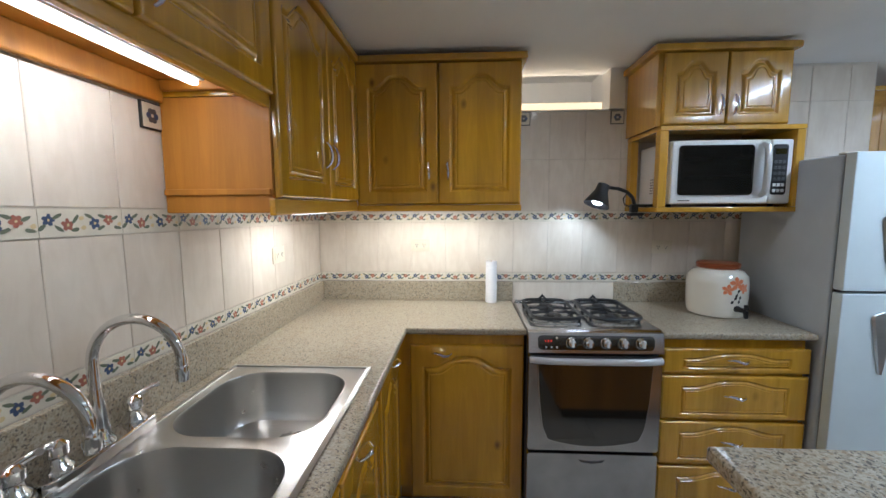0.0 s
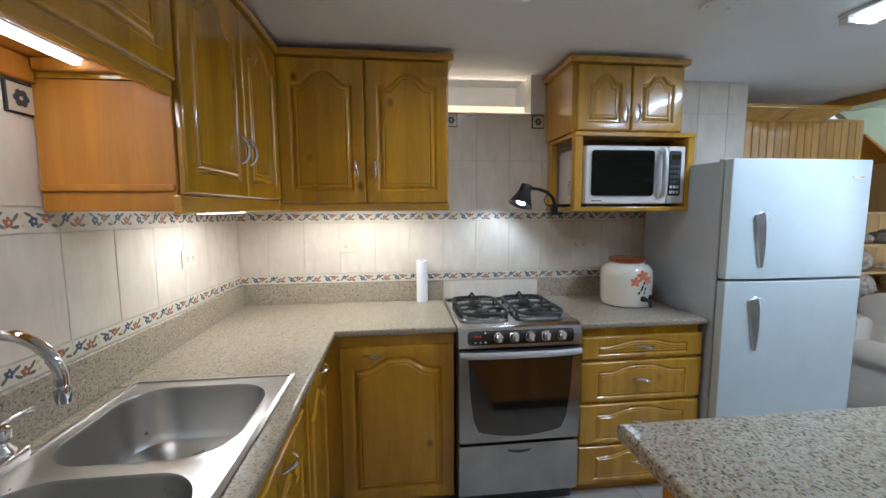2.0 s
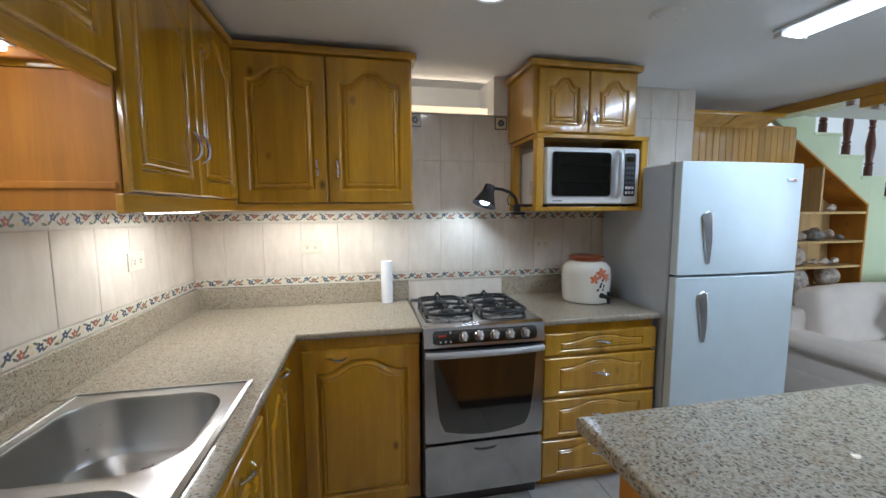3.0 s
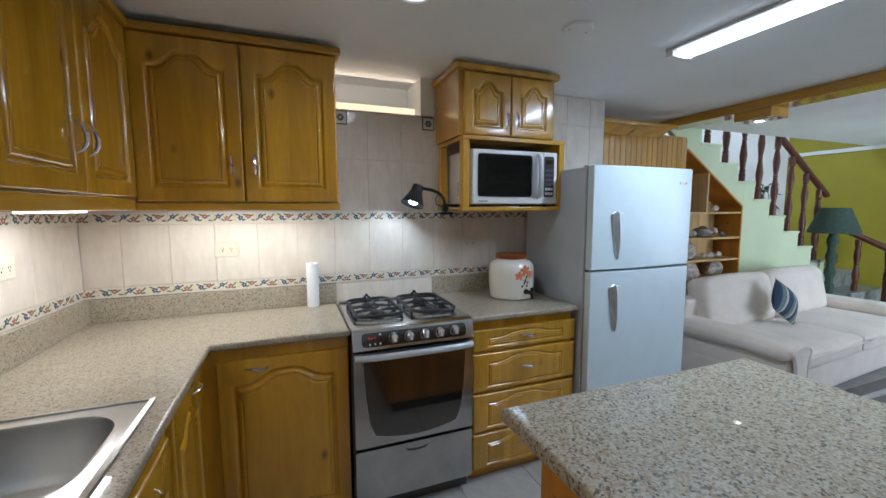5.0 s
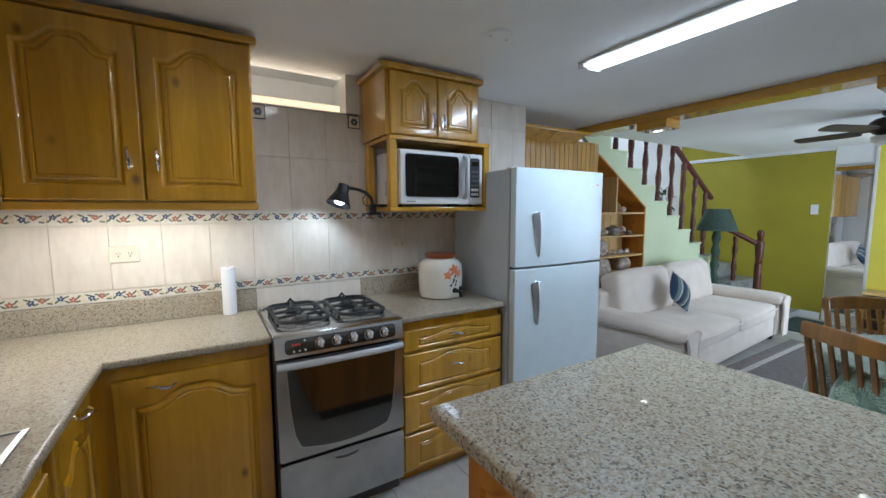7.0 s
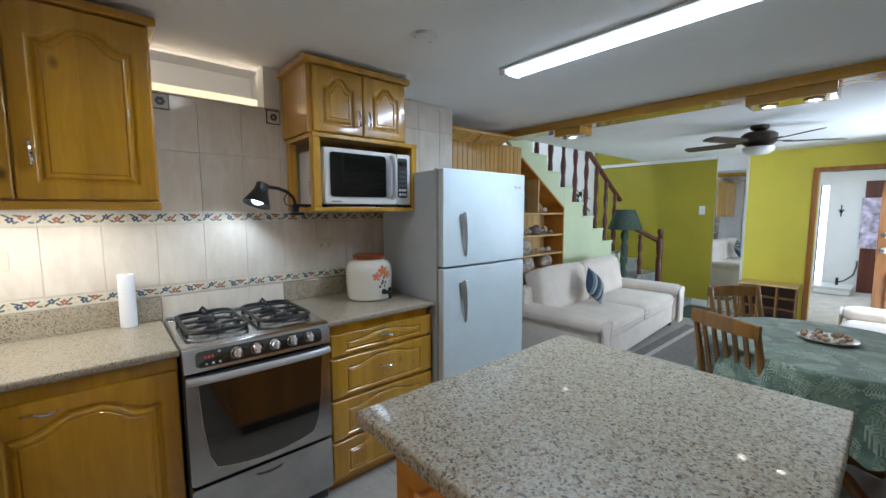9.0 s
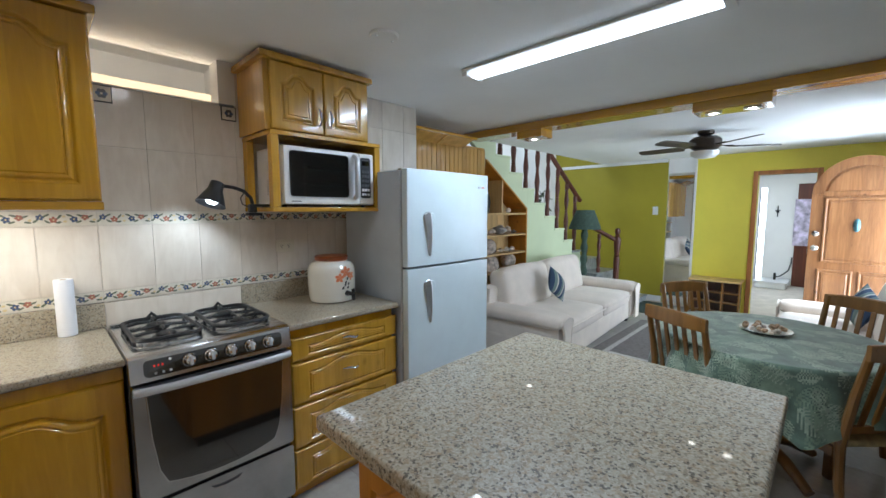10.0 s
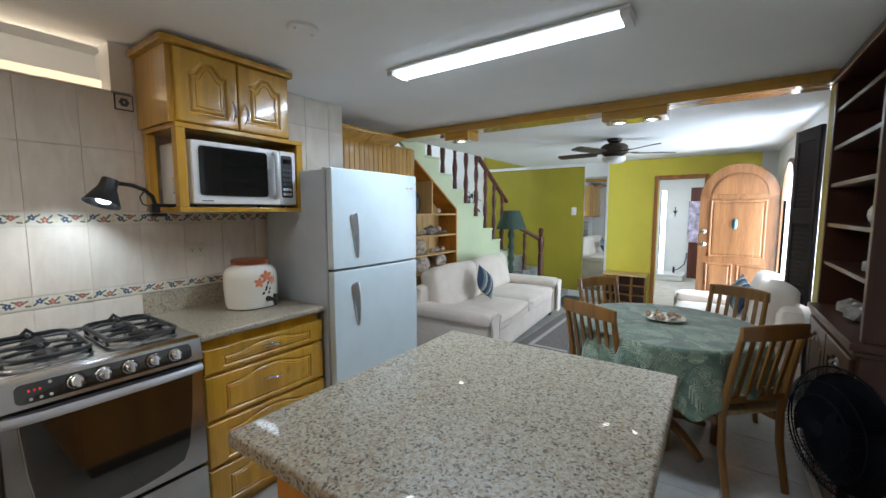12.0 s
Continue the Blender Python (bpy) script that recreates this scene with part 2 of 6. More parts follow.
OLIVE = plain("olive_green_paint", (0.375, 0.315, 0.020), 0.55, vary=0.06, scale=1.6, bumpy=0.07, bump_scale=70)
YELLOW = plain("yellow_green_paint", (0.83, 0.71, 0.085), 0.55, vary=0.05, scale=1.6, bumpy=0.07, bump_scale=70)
MINT = plain("pale_green_paint", (0.62, 0.69, 0.45), 0.6, vary=0.04, scale=1.6, bumpy=0.06, bump_scale=70)
SOFA = plain("cream_upholstery", (0.74, 0.65, 0.56), 0.85, vary=0.06, scale=5, bumpy=0.10, bump_scale=160, sheen=0.3)
CERAM = plain("cream_ceramic", (0.80, 0.77, 0.68), 0.12, vary=0.02, coat=0.6)
COPPER = plain("orange_brown_glaze", (0.24, 0.06, 0.018), 0.3)
PETAL = plain("orange_red_petal", (0.74, 0.24, 0.11), 0.3)
PAPER = plain("white_paper", (0.84, 0.84, 0.86), 0.9, vary=0.02, bumpy=0.15, bump_scale=120)
IVORY = plain("ivory_plastic", (0.66, 0.60, 0.47), 0.35, vary=0.02)
STONE = plain("grey_stone_tread", (0.33, 0.34, 0.33), 0.35, vary=0.25, scale=18)
SHELL = plain("sea_shell", (0.66, 0.56, 0.46), 0.45, vary=0.35, scale=26, bumpy=0.3)
SHELLD = plain("dark_shell", (0.22, 0.19, 0.16), 0.55, vary=0.4, scale=22, bumpy=0.3)
LAMPG = plain("dark_green_shade", (0.045, 0.075, 0.055), 0.8, vary=0.15, scale=30, bumpy=0.2)
NAVY = plain("navy_cloth", (0.03, 0.055, 0.11), 0.85, vary=0.15, bumpy=0.2, bump_scale=200)
TEAL = plain("grey_green_cloth", (0.14, 0.19, 0.18), 0.85, vary=0.15, bumpy=0.2, bump_scale=200)
STRIPE = plain("pale_stripe_cloth", (0.48, 0.46, 0.40), 0.85, vary=0.1)
RUG = plain("taupe_rug", (0.17, 0.155, 0.145), 0.95, vary=0.15, scale=40, bumpy=0.4, bump_scale=300)
RUGL = plain("pale_rug_band", (0.42, 0.40, 0.37), 0.95, vary=0.12, scale=40, bumpy=0.4, bump_scale=300)
BRONZE = plain("dark_bronze", (0.06, 0.045, 0.035), 0.35, 0.8)
BLADE = plain("dark_fan_blade", (0.045, 0.03, 0.022), 0.4, vary=0.2)
FROST = plain("frosted_glass", (0.72, 0.72, 0.70), 0.3, vary=0.02)
VERDI = plain("blue_green_metal", (0.10, 0.19, 0.20), 0.4, 0.5, vary=0.3, scale=40)
TUBE = glow("fluorescent_diffuser", (0.93, 0.97, 1.0), 5.0)
WARMT = glow("warm_tube", (1.0, 0.93, 0.82), 6.0)
BULB = glow("white_bulb", (0.95, 0.98, 1.0), 14.0)
WARMB = glow("warm_spot_bulb", (1.0, 0.9, 0.72), 25.0)
FRAMEW = wood("red_orange_frame_wood", (0.58, 0.225, 0.06), (0.30, 0.10, 0.024), 0.3, 0.4, knots=0.3)
LEAFG = plain("dusty_green_leaf", (0.075, 0.105, 0.055), 0.5, vary=0.3, scale=12)
FANK = plain("matt_black_fan", (0.005, 0.005, 0.007), 0.9, ior=1.2)
MAT = plain("dark_green_mat", (0.035, 0.06, 0.05), 0.95, vary=0.2, scale=40, bumpy=0.4, bump_scale=300)
SILLGLOW = glow("warm_sill_glow", (1.0, 0.76, 0.46), 1.0)
DOWN = glow("downlight_glass", (1.0, 0.97, 0.92), 1.6)
REDLED = glow("red_display", (1.0, 0.04, 0.02), 0.15)
OUTSIDE = glow("bright_outdoors", (0.93, 0.97, 1.0), 3.0)


def mirror_mat():
    m, n, l, b = nodes_of("mirror_glass")
    b.inputs["Base Color"].default_value = (0.86, 0.88, 0.88, 1)
    b.inputs["Metallic"].default_value, b.inputs["Roughness"].default_value = 1.0, 0.015
    return m


MIRROR = mirror_mat()
CLOTHD = plain("deep_green_cotton", (0.115, 0.172, 0.122), 0.75, vary=0.30, scale=14, bumpy=0.15, bump_scale=220, sheen=0.5)
CLOTHM = plain("mid_green_leaf_print", (0.195, 0.268, 0.182), 0.72, vary=0.22, scale=20, bumpy=0.15, bump_scale=220, sheen=0.5)
CLOTHL = plain("pale_green_leaf_print", (0.31, 0.375, 0.27), 0.7, vary=0.20, scale=24, bumpy=0.15, bump_scale=220, sheen=0.5)
TANSHELL = plain("tan_shell", (0.42, 0.27, 0.15), 0.45, vary=0.4, scale=60)

# ---- mesh helpers ----
ORIGIN = {}


def thing(name, label, category, at=(0, 0, 0), turn=0, group="", kind=""):
    ob = new(name)
    ob.empty_display_size = 0.05
    ob.matrix_world = pose(*at, 0, 0, turn)
    ORIGIN[ob.name] = pose(*at, 0, 0, turn)
    return tagged(ob, label, category, group, kind)


def weighted_normals(me, limit=math.cos(radians(40))):
    """Smooth shading in which large faces keep their own direction and narrow bevels bend to meet them."""
    fn = [p.normal.copy() for p in me.polygons]
    fa = [p.area for p in me.polygons]
    round_vertex = [[] for _ in me.vertices]
    for p in me.polygons:
        for v in p.vertices:
            round_vertex[v].append(p.index)
    out = []
    for p in me.polygons:
        for v in p.vertices:
            s = Vector()
            for k in round_vertex[v]:
                if fn[k].dot(fn[p.index]) > limit:
                    s += fn[k] * fa[k]
            out.append(s.normalized() if s.length > 1e-12 else fn[p.index])
    me.normals_split_custom_set(out)


def mesh_from(name, bm, mat, smooth=False):
    me = bpy.data.meshes.new(name)
    bmesh.ops.recalc_face_normals(bm, faces=bm.faces)
    bm.to_mesh(me)
    bm.free()
    for m in mat if isinstance(mat, (list, tuple)) else [mat]:
        me.materials.append(m)
    if smooth:
        me.polygons.foreach_set("use_smooth", [True] * len(me.polygons))
        weighted_normals(me)
    return me


def part(name, bm, mat, parent, label="", smooth=False, local=False):
    """Links a bmesh as one mesh object under a thing or a part. Its points are in the world's metres, or in the thing's own if local."""
    org = ORIGIN[parent.name]
    if not local:
        bmesh.ops.transform(bm, matrix=org.inverted(), verts=bm.verts)
    ob = new(name, mesh_from(name, bm, mat, smooth))
    ob.parent = parent
    ORIGIN[ob.name] = org
    return tagged(ob, label) if label else ob


def solid(name, bm, mat, label, category, kind="", group="", smooth=False):
    ob = new(name, mesh_from(name, bm, mat, smooth))
    ORIGIN[ob.name] = Matrix()
    return tagged(ob, label, category, group, kind)


def box(x0, x1, y0, y1, z0, z1, bevel=0.0, seg=2, bm=None):
    own = bmesh.new()
    bmesh.ops.create_cube(own, size=1.0)
    bmesh.ops.transform(own, matrix=Matrix.LocRotScale(((x0 + x1) / 2, (y0 + y1) / 2, (z0 + z1) / 2), None, (x1 - x0, y1 - y0, z1 - z0)), verts=own.verts)
    if bevel:
        bmesh.ops.bevel(own, geom=own.edges[:], offset=min(bevel, 0.45 * min(x1 - x0, y1 - y0, z1 - z0)), segments=seg, affect="EDGES", profile=0.5)
    return own if bm is None else join(bm, own)


def join(bm, other):
    me = bpy.data.meshes.new("tmp")
    other.to_mesh(me)
    other.free()
    bm.from_mesh(me)
    bpy.data.meshes.remove(me)
    return bm


def moved(bm, m):
    bmesh.ops.transform(bm, matrix=m, verts=bm.verts)
    return bm


def lathe(profile, n=28, at=(0, 0, 0), m=None):
    """Turns (radius, height) pairs round the z axis."""
    bm = bmesh.new()
    rings = []
    for r, z in profile:
        rings.append([bm.verts.new((max(r, 1e-4) * math.cos(2 * math.pi * i / n), max(r, 1e-4) * math.sin(2 * math.pi * i / n), z)) for i in range(n)])
    for a, b in zip(rings, rings[1:]):
        for i in range(n):
            bm.faces.new((a[i], a[(i + 1) % n], b[(i + 1) % n], b[i]))
    bm.faces.new(rings[0][::-1])
    bm.faces.new(rings[-1])
    return moved(bm, (Matrix.Translation(at) if m is None else m))


def tube(points, r, n=10, closed=False):
    """A round bar along points; r is one radius or one for each point."""
    bm = bmesh.new()
    pts = [Vector(p) for p in points]
    rs = r if isinstance(r, (list, tuple)) else [r] * len(pts)
    rings, side = [], None
    for i, p in enumerate(pts):
        d = (pts[min(i + 1, len(pts) - 1)] - pts[max(i - 1, 0)]).normalized()
        if side is None:
            side = d.orthogonal().normalized()
        side = (side - d * side.dot(d)).normalized()
        up = d.cross(side)
        rings.append([bm.verts.new(p + (side * math.cos(2 * math.pi * k / n) + up * math.sin(2 * math.pi * k / n)) * rs[i]) for k in range(n)])
    for a, b in zip(rings, rings[1:]):
        for k in range(n):
            bm.faces.new((a[k], a[(k + 1) % n], b[(k + 1) % n], b[k]))
    bm.faces.new(rings[0][::-1])
    bm.faces.new(rings[-1])
    return bm


def prism(outline, depth, m=None, bevel=0.0):
    """Extrudes an outline in x and z along y from 0 to depth."""
    bm = bmesh.new()
    a = [bm.verts.new((x, 0, z)) for x, z in outline]
    b = [bm.verts.new((x, depth, z)) for x, z in outline]
    bm.faces.new(a)
    bm.faces.new(b[::-1])
    for i in range(len(a)):
        j = (i + 1) % len(a)
        bm.faces.new((a[j], a[i], b[i], b[j]))
    if bevel:
        edges = [e for e in bm.edges if e.verts[0].co.y == e.verts[1].co.y]
        bmesh.ops.bevel(bm, geom=edges, offset=bevel, segments=2, affect="EDGES", profile=0.5)
    return bm if m is None else moved(bm, m)


def arc(cx, cz, r, a0, a1, n=12, rz=None):
    return [(cx + r * math.cos(radians(a0 + (a1 - a0) * i / n)), cz + (rz or r) * math.sin(radians(a0 + (a1 - a0) * i / n))) for i in range(n + 1)]


def rounded(x0, x1, z0, z1, r, n=5):
    return arc(x1 - r, z1 - r, r, 0, 90, n) + arc(x0 + r, z1 - r, r, 90, 180, n) + arc(x0 + r, z0 + r, r, 180, 270, n) + arc(x1 - r, z0 + r, r, 270, 360, n)


def panel_door(w, h, thick=0.02, stile=0.06, bottom=0.065, top=0.055, rise=0.06, k=1.0):
    """A raised-panel door in x and z, front at y = -thick, with a cathedral arch of the given rise on its panel."""
    bm = bmesh.new()
    nt = 26
    us = [1 - 2 * i / nt for i in range(nt + 1)]

    def swell(u):
        a = min(max((abs(u) - 0.16) / 0.62, 0.0), 1.0)
        return 0.88 * (1 - a * a * (3 - 2 * a)) + 0.12 * (1 - u * u)

    def outline(inset, y):
        x0, x1, z0 = stile + inset, w - stile - inset, bottom + inset
        zt = h - top - rise - inset
        pts = [(x0, z0), (x1, z0)]
        pts += [((x0 + x1) / 2 + u * (x1 - x0) / 2, zt + rise * swell(u)) for u in us]
        return [bm.verts.new((x, y, z)) for x, z in pts]

    def rect(inset, y):
        pts = [(inset, inset), (w - inset, inset)] + [(w / 2 + u * (w / 2 - inset), h - inset) for u in us]
        return [bm.verts.new((x, y, z)) for x, z in pts]

    loops = [rect(0, 0)] + [rect(d, -thick + y) for d, y in ((0, 0.009), (0.0013, 0.0045), (0.0045, 0.0013), (0.009, 0))]
    loops += [outline(d * k, -thick + y * k) for d, y in ((-0.008, 0), (-0.004, 0.0008), (0, 0.003), (0.006, 0.011), (0.011, 0.011), (0.015, 0.0055), (0.020, 0.0016), (0.025, 0.0002), (0.028, 0.0005), (0.030, 0.0042), (0.033, 0.0042), (0.036, 0.0006), (0.040, 0))]
    for a, b in zip(loops, loops[1:]):
        for i in range(len(a)):
            j = (i + 1) % len(a)
            bm.faces.new((a[i], a[j], b[j], b[i]))
    bm.faces.new(loops[0][::-1])
    bm.faces.new(loops[-1])
    return bm


def pull(length=0.1, axis="x", out=0.026, r=0.0045):
    """A curved chrome handle that bows out towards -y and waves along its length."""
    pts, rs = [], []
    for i in range(15):
        s = i / 14
        a = (s - 0.5) * length
        bow = -out * math.sin(math.pi * s) ** 0.6
        wave = 0.10 * length * math.sin(2 * math.pi * s) * 0.6
        pts.append((a, bow, wave) if axis == "x" else (0.4 * wave, bow, a))
        rs.append(r * (0.8 + 0.8 * math.sin(math.pi * s)))
    return tube(pts, rs, 8)


FRONT_Y = Matrix()                       # doors that face -y
FRONT_X = pose(0, 0, 0, 0, 0, 90)        # doors that face +x: local x runs along +y
FRONT_NX = pose(0, 0, 0, 0, 0, -90)      # doors that face -x


def door_on(parent, x, y, z, w, h, facing=FRONT_Y, mat=None, handle=None, axis="z", name="door", **kw):
    """A cabinet door or drawer front with its lower left corner at x, y, z, and a handle at (along, up)."""
    m = Matrix.Translation((x, y, z)) @ facing
    d = part(name, moved(panel_door(w, h, **kw), m), mat or GOLD, parent, smooth=True)
    if handle:
        hm = m @ Matrix.Translation((handle[0], -0.02, handle[1]))
        part("handle", moved(pull(0.095, axis), hm), CHROME, d, "curved chrome handle", smooth=True)
    return d


# ---- large structure ----
WY, WX, TOPZ = 2.05, -0.16, 0.92      # back wall, left wall, worktop height
P = 0.2025                            # tile pitch


def slab(name, dims, mat, label, category="wall"):
    return solid(name, box(*dims), mat, label, category, "structure")


floor = slab("floor", (-0.4, 11.2, -1.9, 4.4, -0.12, -0.006), GROUT, "pale grey ceramic tiled floor", "floor")
ceiling = slab("ceiling", (-0.4, 4.02, -1.9, 2.17, CEIL, CEIL + 0.12), PAINT, "smooth white painted ceiling over the kitchen", "ceiling")
lounge_ceiling = slab("ceiling_lounge", (4.26, 7.8, -1.2, 2.50, CEIL - 0.012, CEIL + 0.12), PAINT, "smooth white painted ceiling over the lounge", "ceiling")
slab("ceiling_link", (2.97, 4.26, 2.17, 2.62, CEIL, CEIL + 0.12), PAINT, "white ceiling beside the stairs", "ceiling")

# back wall with the high opening beside the cabinets
bw = box(WX - 0.12, 0.90, WY + 0.004, WY + 0.12, 0, CEIL)
box(0.90, 1.625, WY + 0.004, WY + 0.12, 0, 2.022, bm=bw)
box(1.625, 2.97, WY + 0.004, WY + 0.12, 0, CEIL, bm=bw)
wall_north = solid("wall_north", bw, GROUT, "kitchen wall lined with cream tiles and flowered borders", "wall", "structure")
wall_west = slab("wall_west", (WX - 0.13, WX - 0.004, -1.9, WY, 0, CEIL), GROUT, "kitchen wall lined with cream tiles and a flowered border")
slab("wall_kitchen_rear", (WX, 4.0, -1.37, -1.25, 0, CEIL), WHITEW, "plain white wall of the dining corner")
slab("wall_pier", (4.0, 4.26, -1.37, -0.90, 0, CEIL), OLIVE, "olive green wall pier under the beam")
solid("trim_opening", box(0.90, 1.545, WY - 0.002, WY + 0.124, 2.022, 2.032, 0.003), WHITEW, "white sill of the high opening", "trim", "structure")
solid("trim_jamb", box(1.545, 1.63, WY - 0.002, WY + 0.124, 2.032, CEIL), WHITEW, "white jamb of the high opening", "trim", "structure")
# room seen over the wall through the opening
slab("wall_back_room", (WX - 0.12, 2.97, 4.3, 4.4, 0, 2.9), WHITEW, "white wall of the room behind the kitchen")
slab("wall_back_room_west", (WX - 0.24, WX - 0.12, 2.05, 4.4, 0, 2.9), WHITEW, "white side wall of the room behind")
slab("wall_back_room_east", (2.85, 2.97, 2.17, 4.3, 0, 2.9), WHITEW, "white partition behind the kitchen")
# ledge and glowing bar added to give the warm strip of light above the sill
cove = thing("cove_light", "warm glowing strip added behind the high opening", "light strip", (1.0, 2.26, 2.04))
part("ledge", box(-0.1, 2.2, 2.175, 2.42, 2.0, 2.06, 0.003), WHITEW, cove)
part("tube_light", box(0.2, 1.75, 2.20, 2.23, 2.061, 2.108, 0.01), SILLGLOW, cove, "added warm glowing bar", smooth=True)
br = box(WX - 0.12, 2.97, 2.17, 4.4, 2.62, 2.74)
box(WX - 0.12, 2.97, 3.55, 4.3, 2.36, 2.62, bm=br)
box(1.9, 2.85, 2.17, 3.55, 2.36, 2.62, bm=br)
solid("ceiling_back_room", br, PAINT, "white stepped plaster ceiling behind the high opening", "ceiling", "structure")

# lounge: right wall with window and arched entrance, far wall with doorway
rw = box(4.26, 4.90, -1.12, -1.0, 0, CEIL)
box(4.90, 5.66, -1.12, -1.0, 0, 0.72, bm=rw)
box(4.90, 5.66, -1.12, -1.0, 2.10, CEIL, bm=rw)
box(5.66, 6.10, -1.12, -1.0, 0, CEIL, bm=rw)
box(6.90, 7.82, -1.12, -1.0, 0, CEIL, bm=rw)
ow = [(6.10, CEIL), (6.10, 1.58)] + [(x, z) for x, z in arc(6.50, 1.58, 0.40, 180, 0, 16)] + [(6.90, CEIL)]
join(rw, prism(ow, 0.12, pose(0, -1.12, 0)))
solid("wall_south", rw, WHITEW, "white lounge wall with a window and an arched entrance", "wall", "structure")
FX = 7.70
fw = box(FX, FX + 0.12, -1.12, -0.20, 0, CEIL)
box(FX, FX + 0.12, -0.20, 0.38, 1.93, CEIL, bm=fw)
box(FX, FX + 0.12, 0.38, 1.10, 0, CEIL, bm=fw)
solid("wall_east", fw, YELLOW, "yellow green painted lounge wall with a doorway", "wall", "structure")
slab("wall_east_corner", (FX - 0.012, FX - 0.001, -1.0, -0.83, 0, CEIL - 0.014), WHITEW, "white painted corner strip beside the entrance")
slab("wall_east_mirror", (FX + 0.02, FX + 0.12, 1.10, 1.49, 0, CEIL), WHITEW, "white strip of wall behind the mirror")
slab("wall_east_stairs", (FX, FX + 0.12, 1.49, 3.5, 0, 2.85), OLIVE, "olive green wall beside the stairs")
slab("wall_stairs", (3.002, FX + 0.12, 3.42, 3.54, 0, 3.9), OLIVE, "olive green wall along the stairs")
slab("wall_stairwell_white", (3.002, FX - 0.032, 3.38, 3.42, 0, 3.9), WHITEW, "white wall at the head of the stairs")
slab("ceiling_stairwell", (2.9, FX + 0.12, 2.5, 3.54, 3.9, 4.0), PAINT, "white ceiling over the stairwell", "ceiling")
slab("wall_stairwell_side", (3.002, FX + 0.12, 2.44, 2.52, CEIL + 0.12, 3.9), WHITEW, "white upper wall over the stair opening")
slab("wall_stairwell_end", (2.972, 3.0, 2.172, 3.54, 0, 3.9), WHITEW, "white wall at the end of the stairs")
solid("cornice_trim", box(FX - 0.03, FX - 0.001, 1.49, 3.38, 2.195, 2.245, 0.006), WHITEW, "white moulding along the top of the olive wall", "trim", "structure")
solid("baseboard", box(FX - 0.015, FX - 0.001, 1.50, 2.3, 0.0, 0.09, 0.003), WHITEW, "pale skirting along the olive wall", "baseboard", "structure")
slab("wall_under_stairs", (3.002, 3.40, 2.50, 2.54, 0, 2.2), WHITEW, "white wall between kitchen and stair shelves")
slab("wall_under_shelves", (3.40, 5.31, 2.50, 2.54, 0, 0.30), MINT, "pale green base under the stair shelves")
# patio room behind the doorway
pf_ = box(10.9, 11.0, -1.6, 0.555, 0, 2.6)
box(10.9, 11.0, 0.67, 2.2, 0, 2.6, bm=pf_)
box(10.9, 11.0, 0.555, 0.67, 1.90, 2.6, bm=pf_)
solid("wall_patio_far", pf_, WHITEW, "white wall of the room beyond the doorway", "wall", "structure")
slab("wall_patio_south", (7.82, 11.0, -1.7, -1.6, 0, 2.6), WHITEW, "white side wall of the room beyond")
slab("wall_patio_north", (7.82, 11.0, 1.3, 1.4, 0, 2.6), WHITEW, "white side wall of the room beyond the doorway")
slab("ceiling_patio", (7.82, 11.0, -1.7, 1.4, 2.6, 2.7), PAINT, "white ceiling of the room beyond", "ceiling")
slab("backdrop_patio", (11.6, 11.62, -0.2, 1.6, -0.1, 2.4), OUTSIDE, "bright daylight outside the far opening", "backdrop")
slab("backdrop_entry", (4.2, 7.4, -2.6, -2.58, -0.1, 2.6), OUTSIDE, "bright daylight outside the entrance", "backdrop")
slab("ground", (4.0, 8.2, -2.6, -1.12, -0.12, -0.02), STONE, "grey paved ground outside the entrance", "ground")

# wooden beam casing between kitchen and lounge
beam = thing("ceiling_beam", "glossy varnished wooden beam casing under the ceiling", "beam", (4.14, 0.6, 2.19), kind="structure")
part("casing", box(4.02, 4.26, -0.90, 2.46, 2.20, CEIL + 0.10, 0.004), GOLDY, beam, smooth=True)
part("edge_board", box(3.995, 4.018, -0.90, 2.46, 2.185, CEIL - 0.002, 0.004), GOLDY, beam, smooth=True)

# ---- kitchen: worktops and base units ----
def worktop(name, outline, label, z1=TOPZ, thick=0.032, mat=None):
    bm = bmesh.new()
    vs = [bm.verts.new((x, y, z1 - thick)) for x, y in outline]
    f = bm.faces.new(vs)
    top = bmesh.ops.extrude_face_region(bm, geom=[f])
    bmesh.ops.translate(bm, verts=[v for v in top["geom"] if isinstance(v, bmesh.types.BMVert)], vec=(0, 0, thick))
    bmesh.ops.recalc_face_normals(bm, faces=bm.faces)
    es = [e for e in bm.edges if abs(e.verts[0].co.z - e.verts[1].co.z) < 1e-6]
    bmesh.ops.bevel(bm, geom=es, offset=0.011, segments=4, affect="EDGES", profile=0.5)
    return solid(name, bm, mat or FINEGR, label, "worktop", smooth=True)


CF, LF = 1.475, 0.452   # front edges of the back run and of the left run
SX0, SX1, SY0, SY1 = -0.095, 0.395, -0.05, 1.005   # sink rim
worktop("worktop", [(WX, WY), (WX, SY1 - 0.02), (SX1 - 0.02, SY1 - 0.02), (SX1 - 0.02, SY0 + 0.02), (LF, SY0 + 0.02), (LF, CF), (1.010, CF), (1.010, WY)], "beige speckled granite worktop with rounded edge")
worktop("worktop", [(WX, SY1 - 0.021), (WX, SY0 + 0.02), (SX0 + 0.02, SY0 + 0.02), (SX0 + 0.02, SY1 - 0.021)], "granite worktop strip behind the sink")
worktop("worktop", [(WX, SY0 + 0.019), (WX, -1.1), (LF, -1.1), (LF, SY0 + 0.019)], "granite worktop beyond the sink")
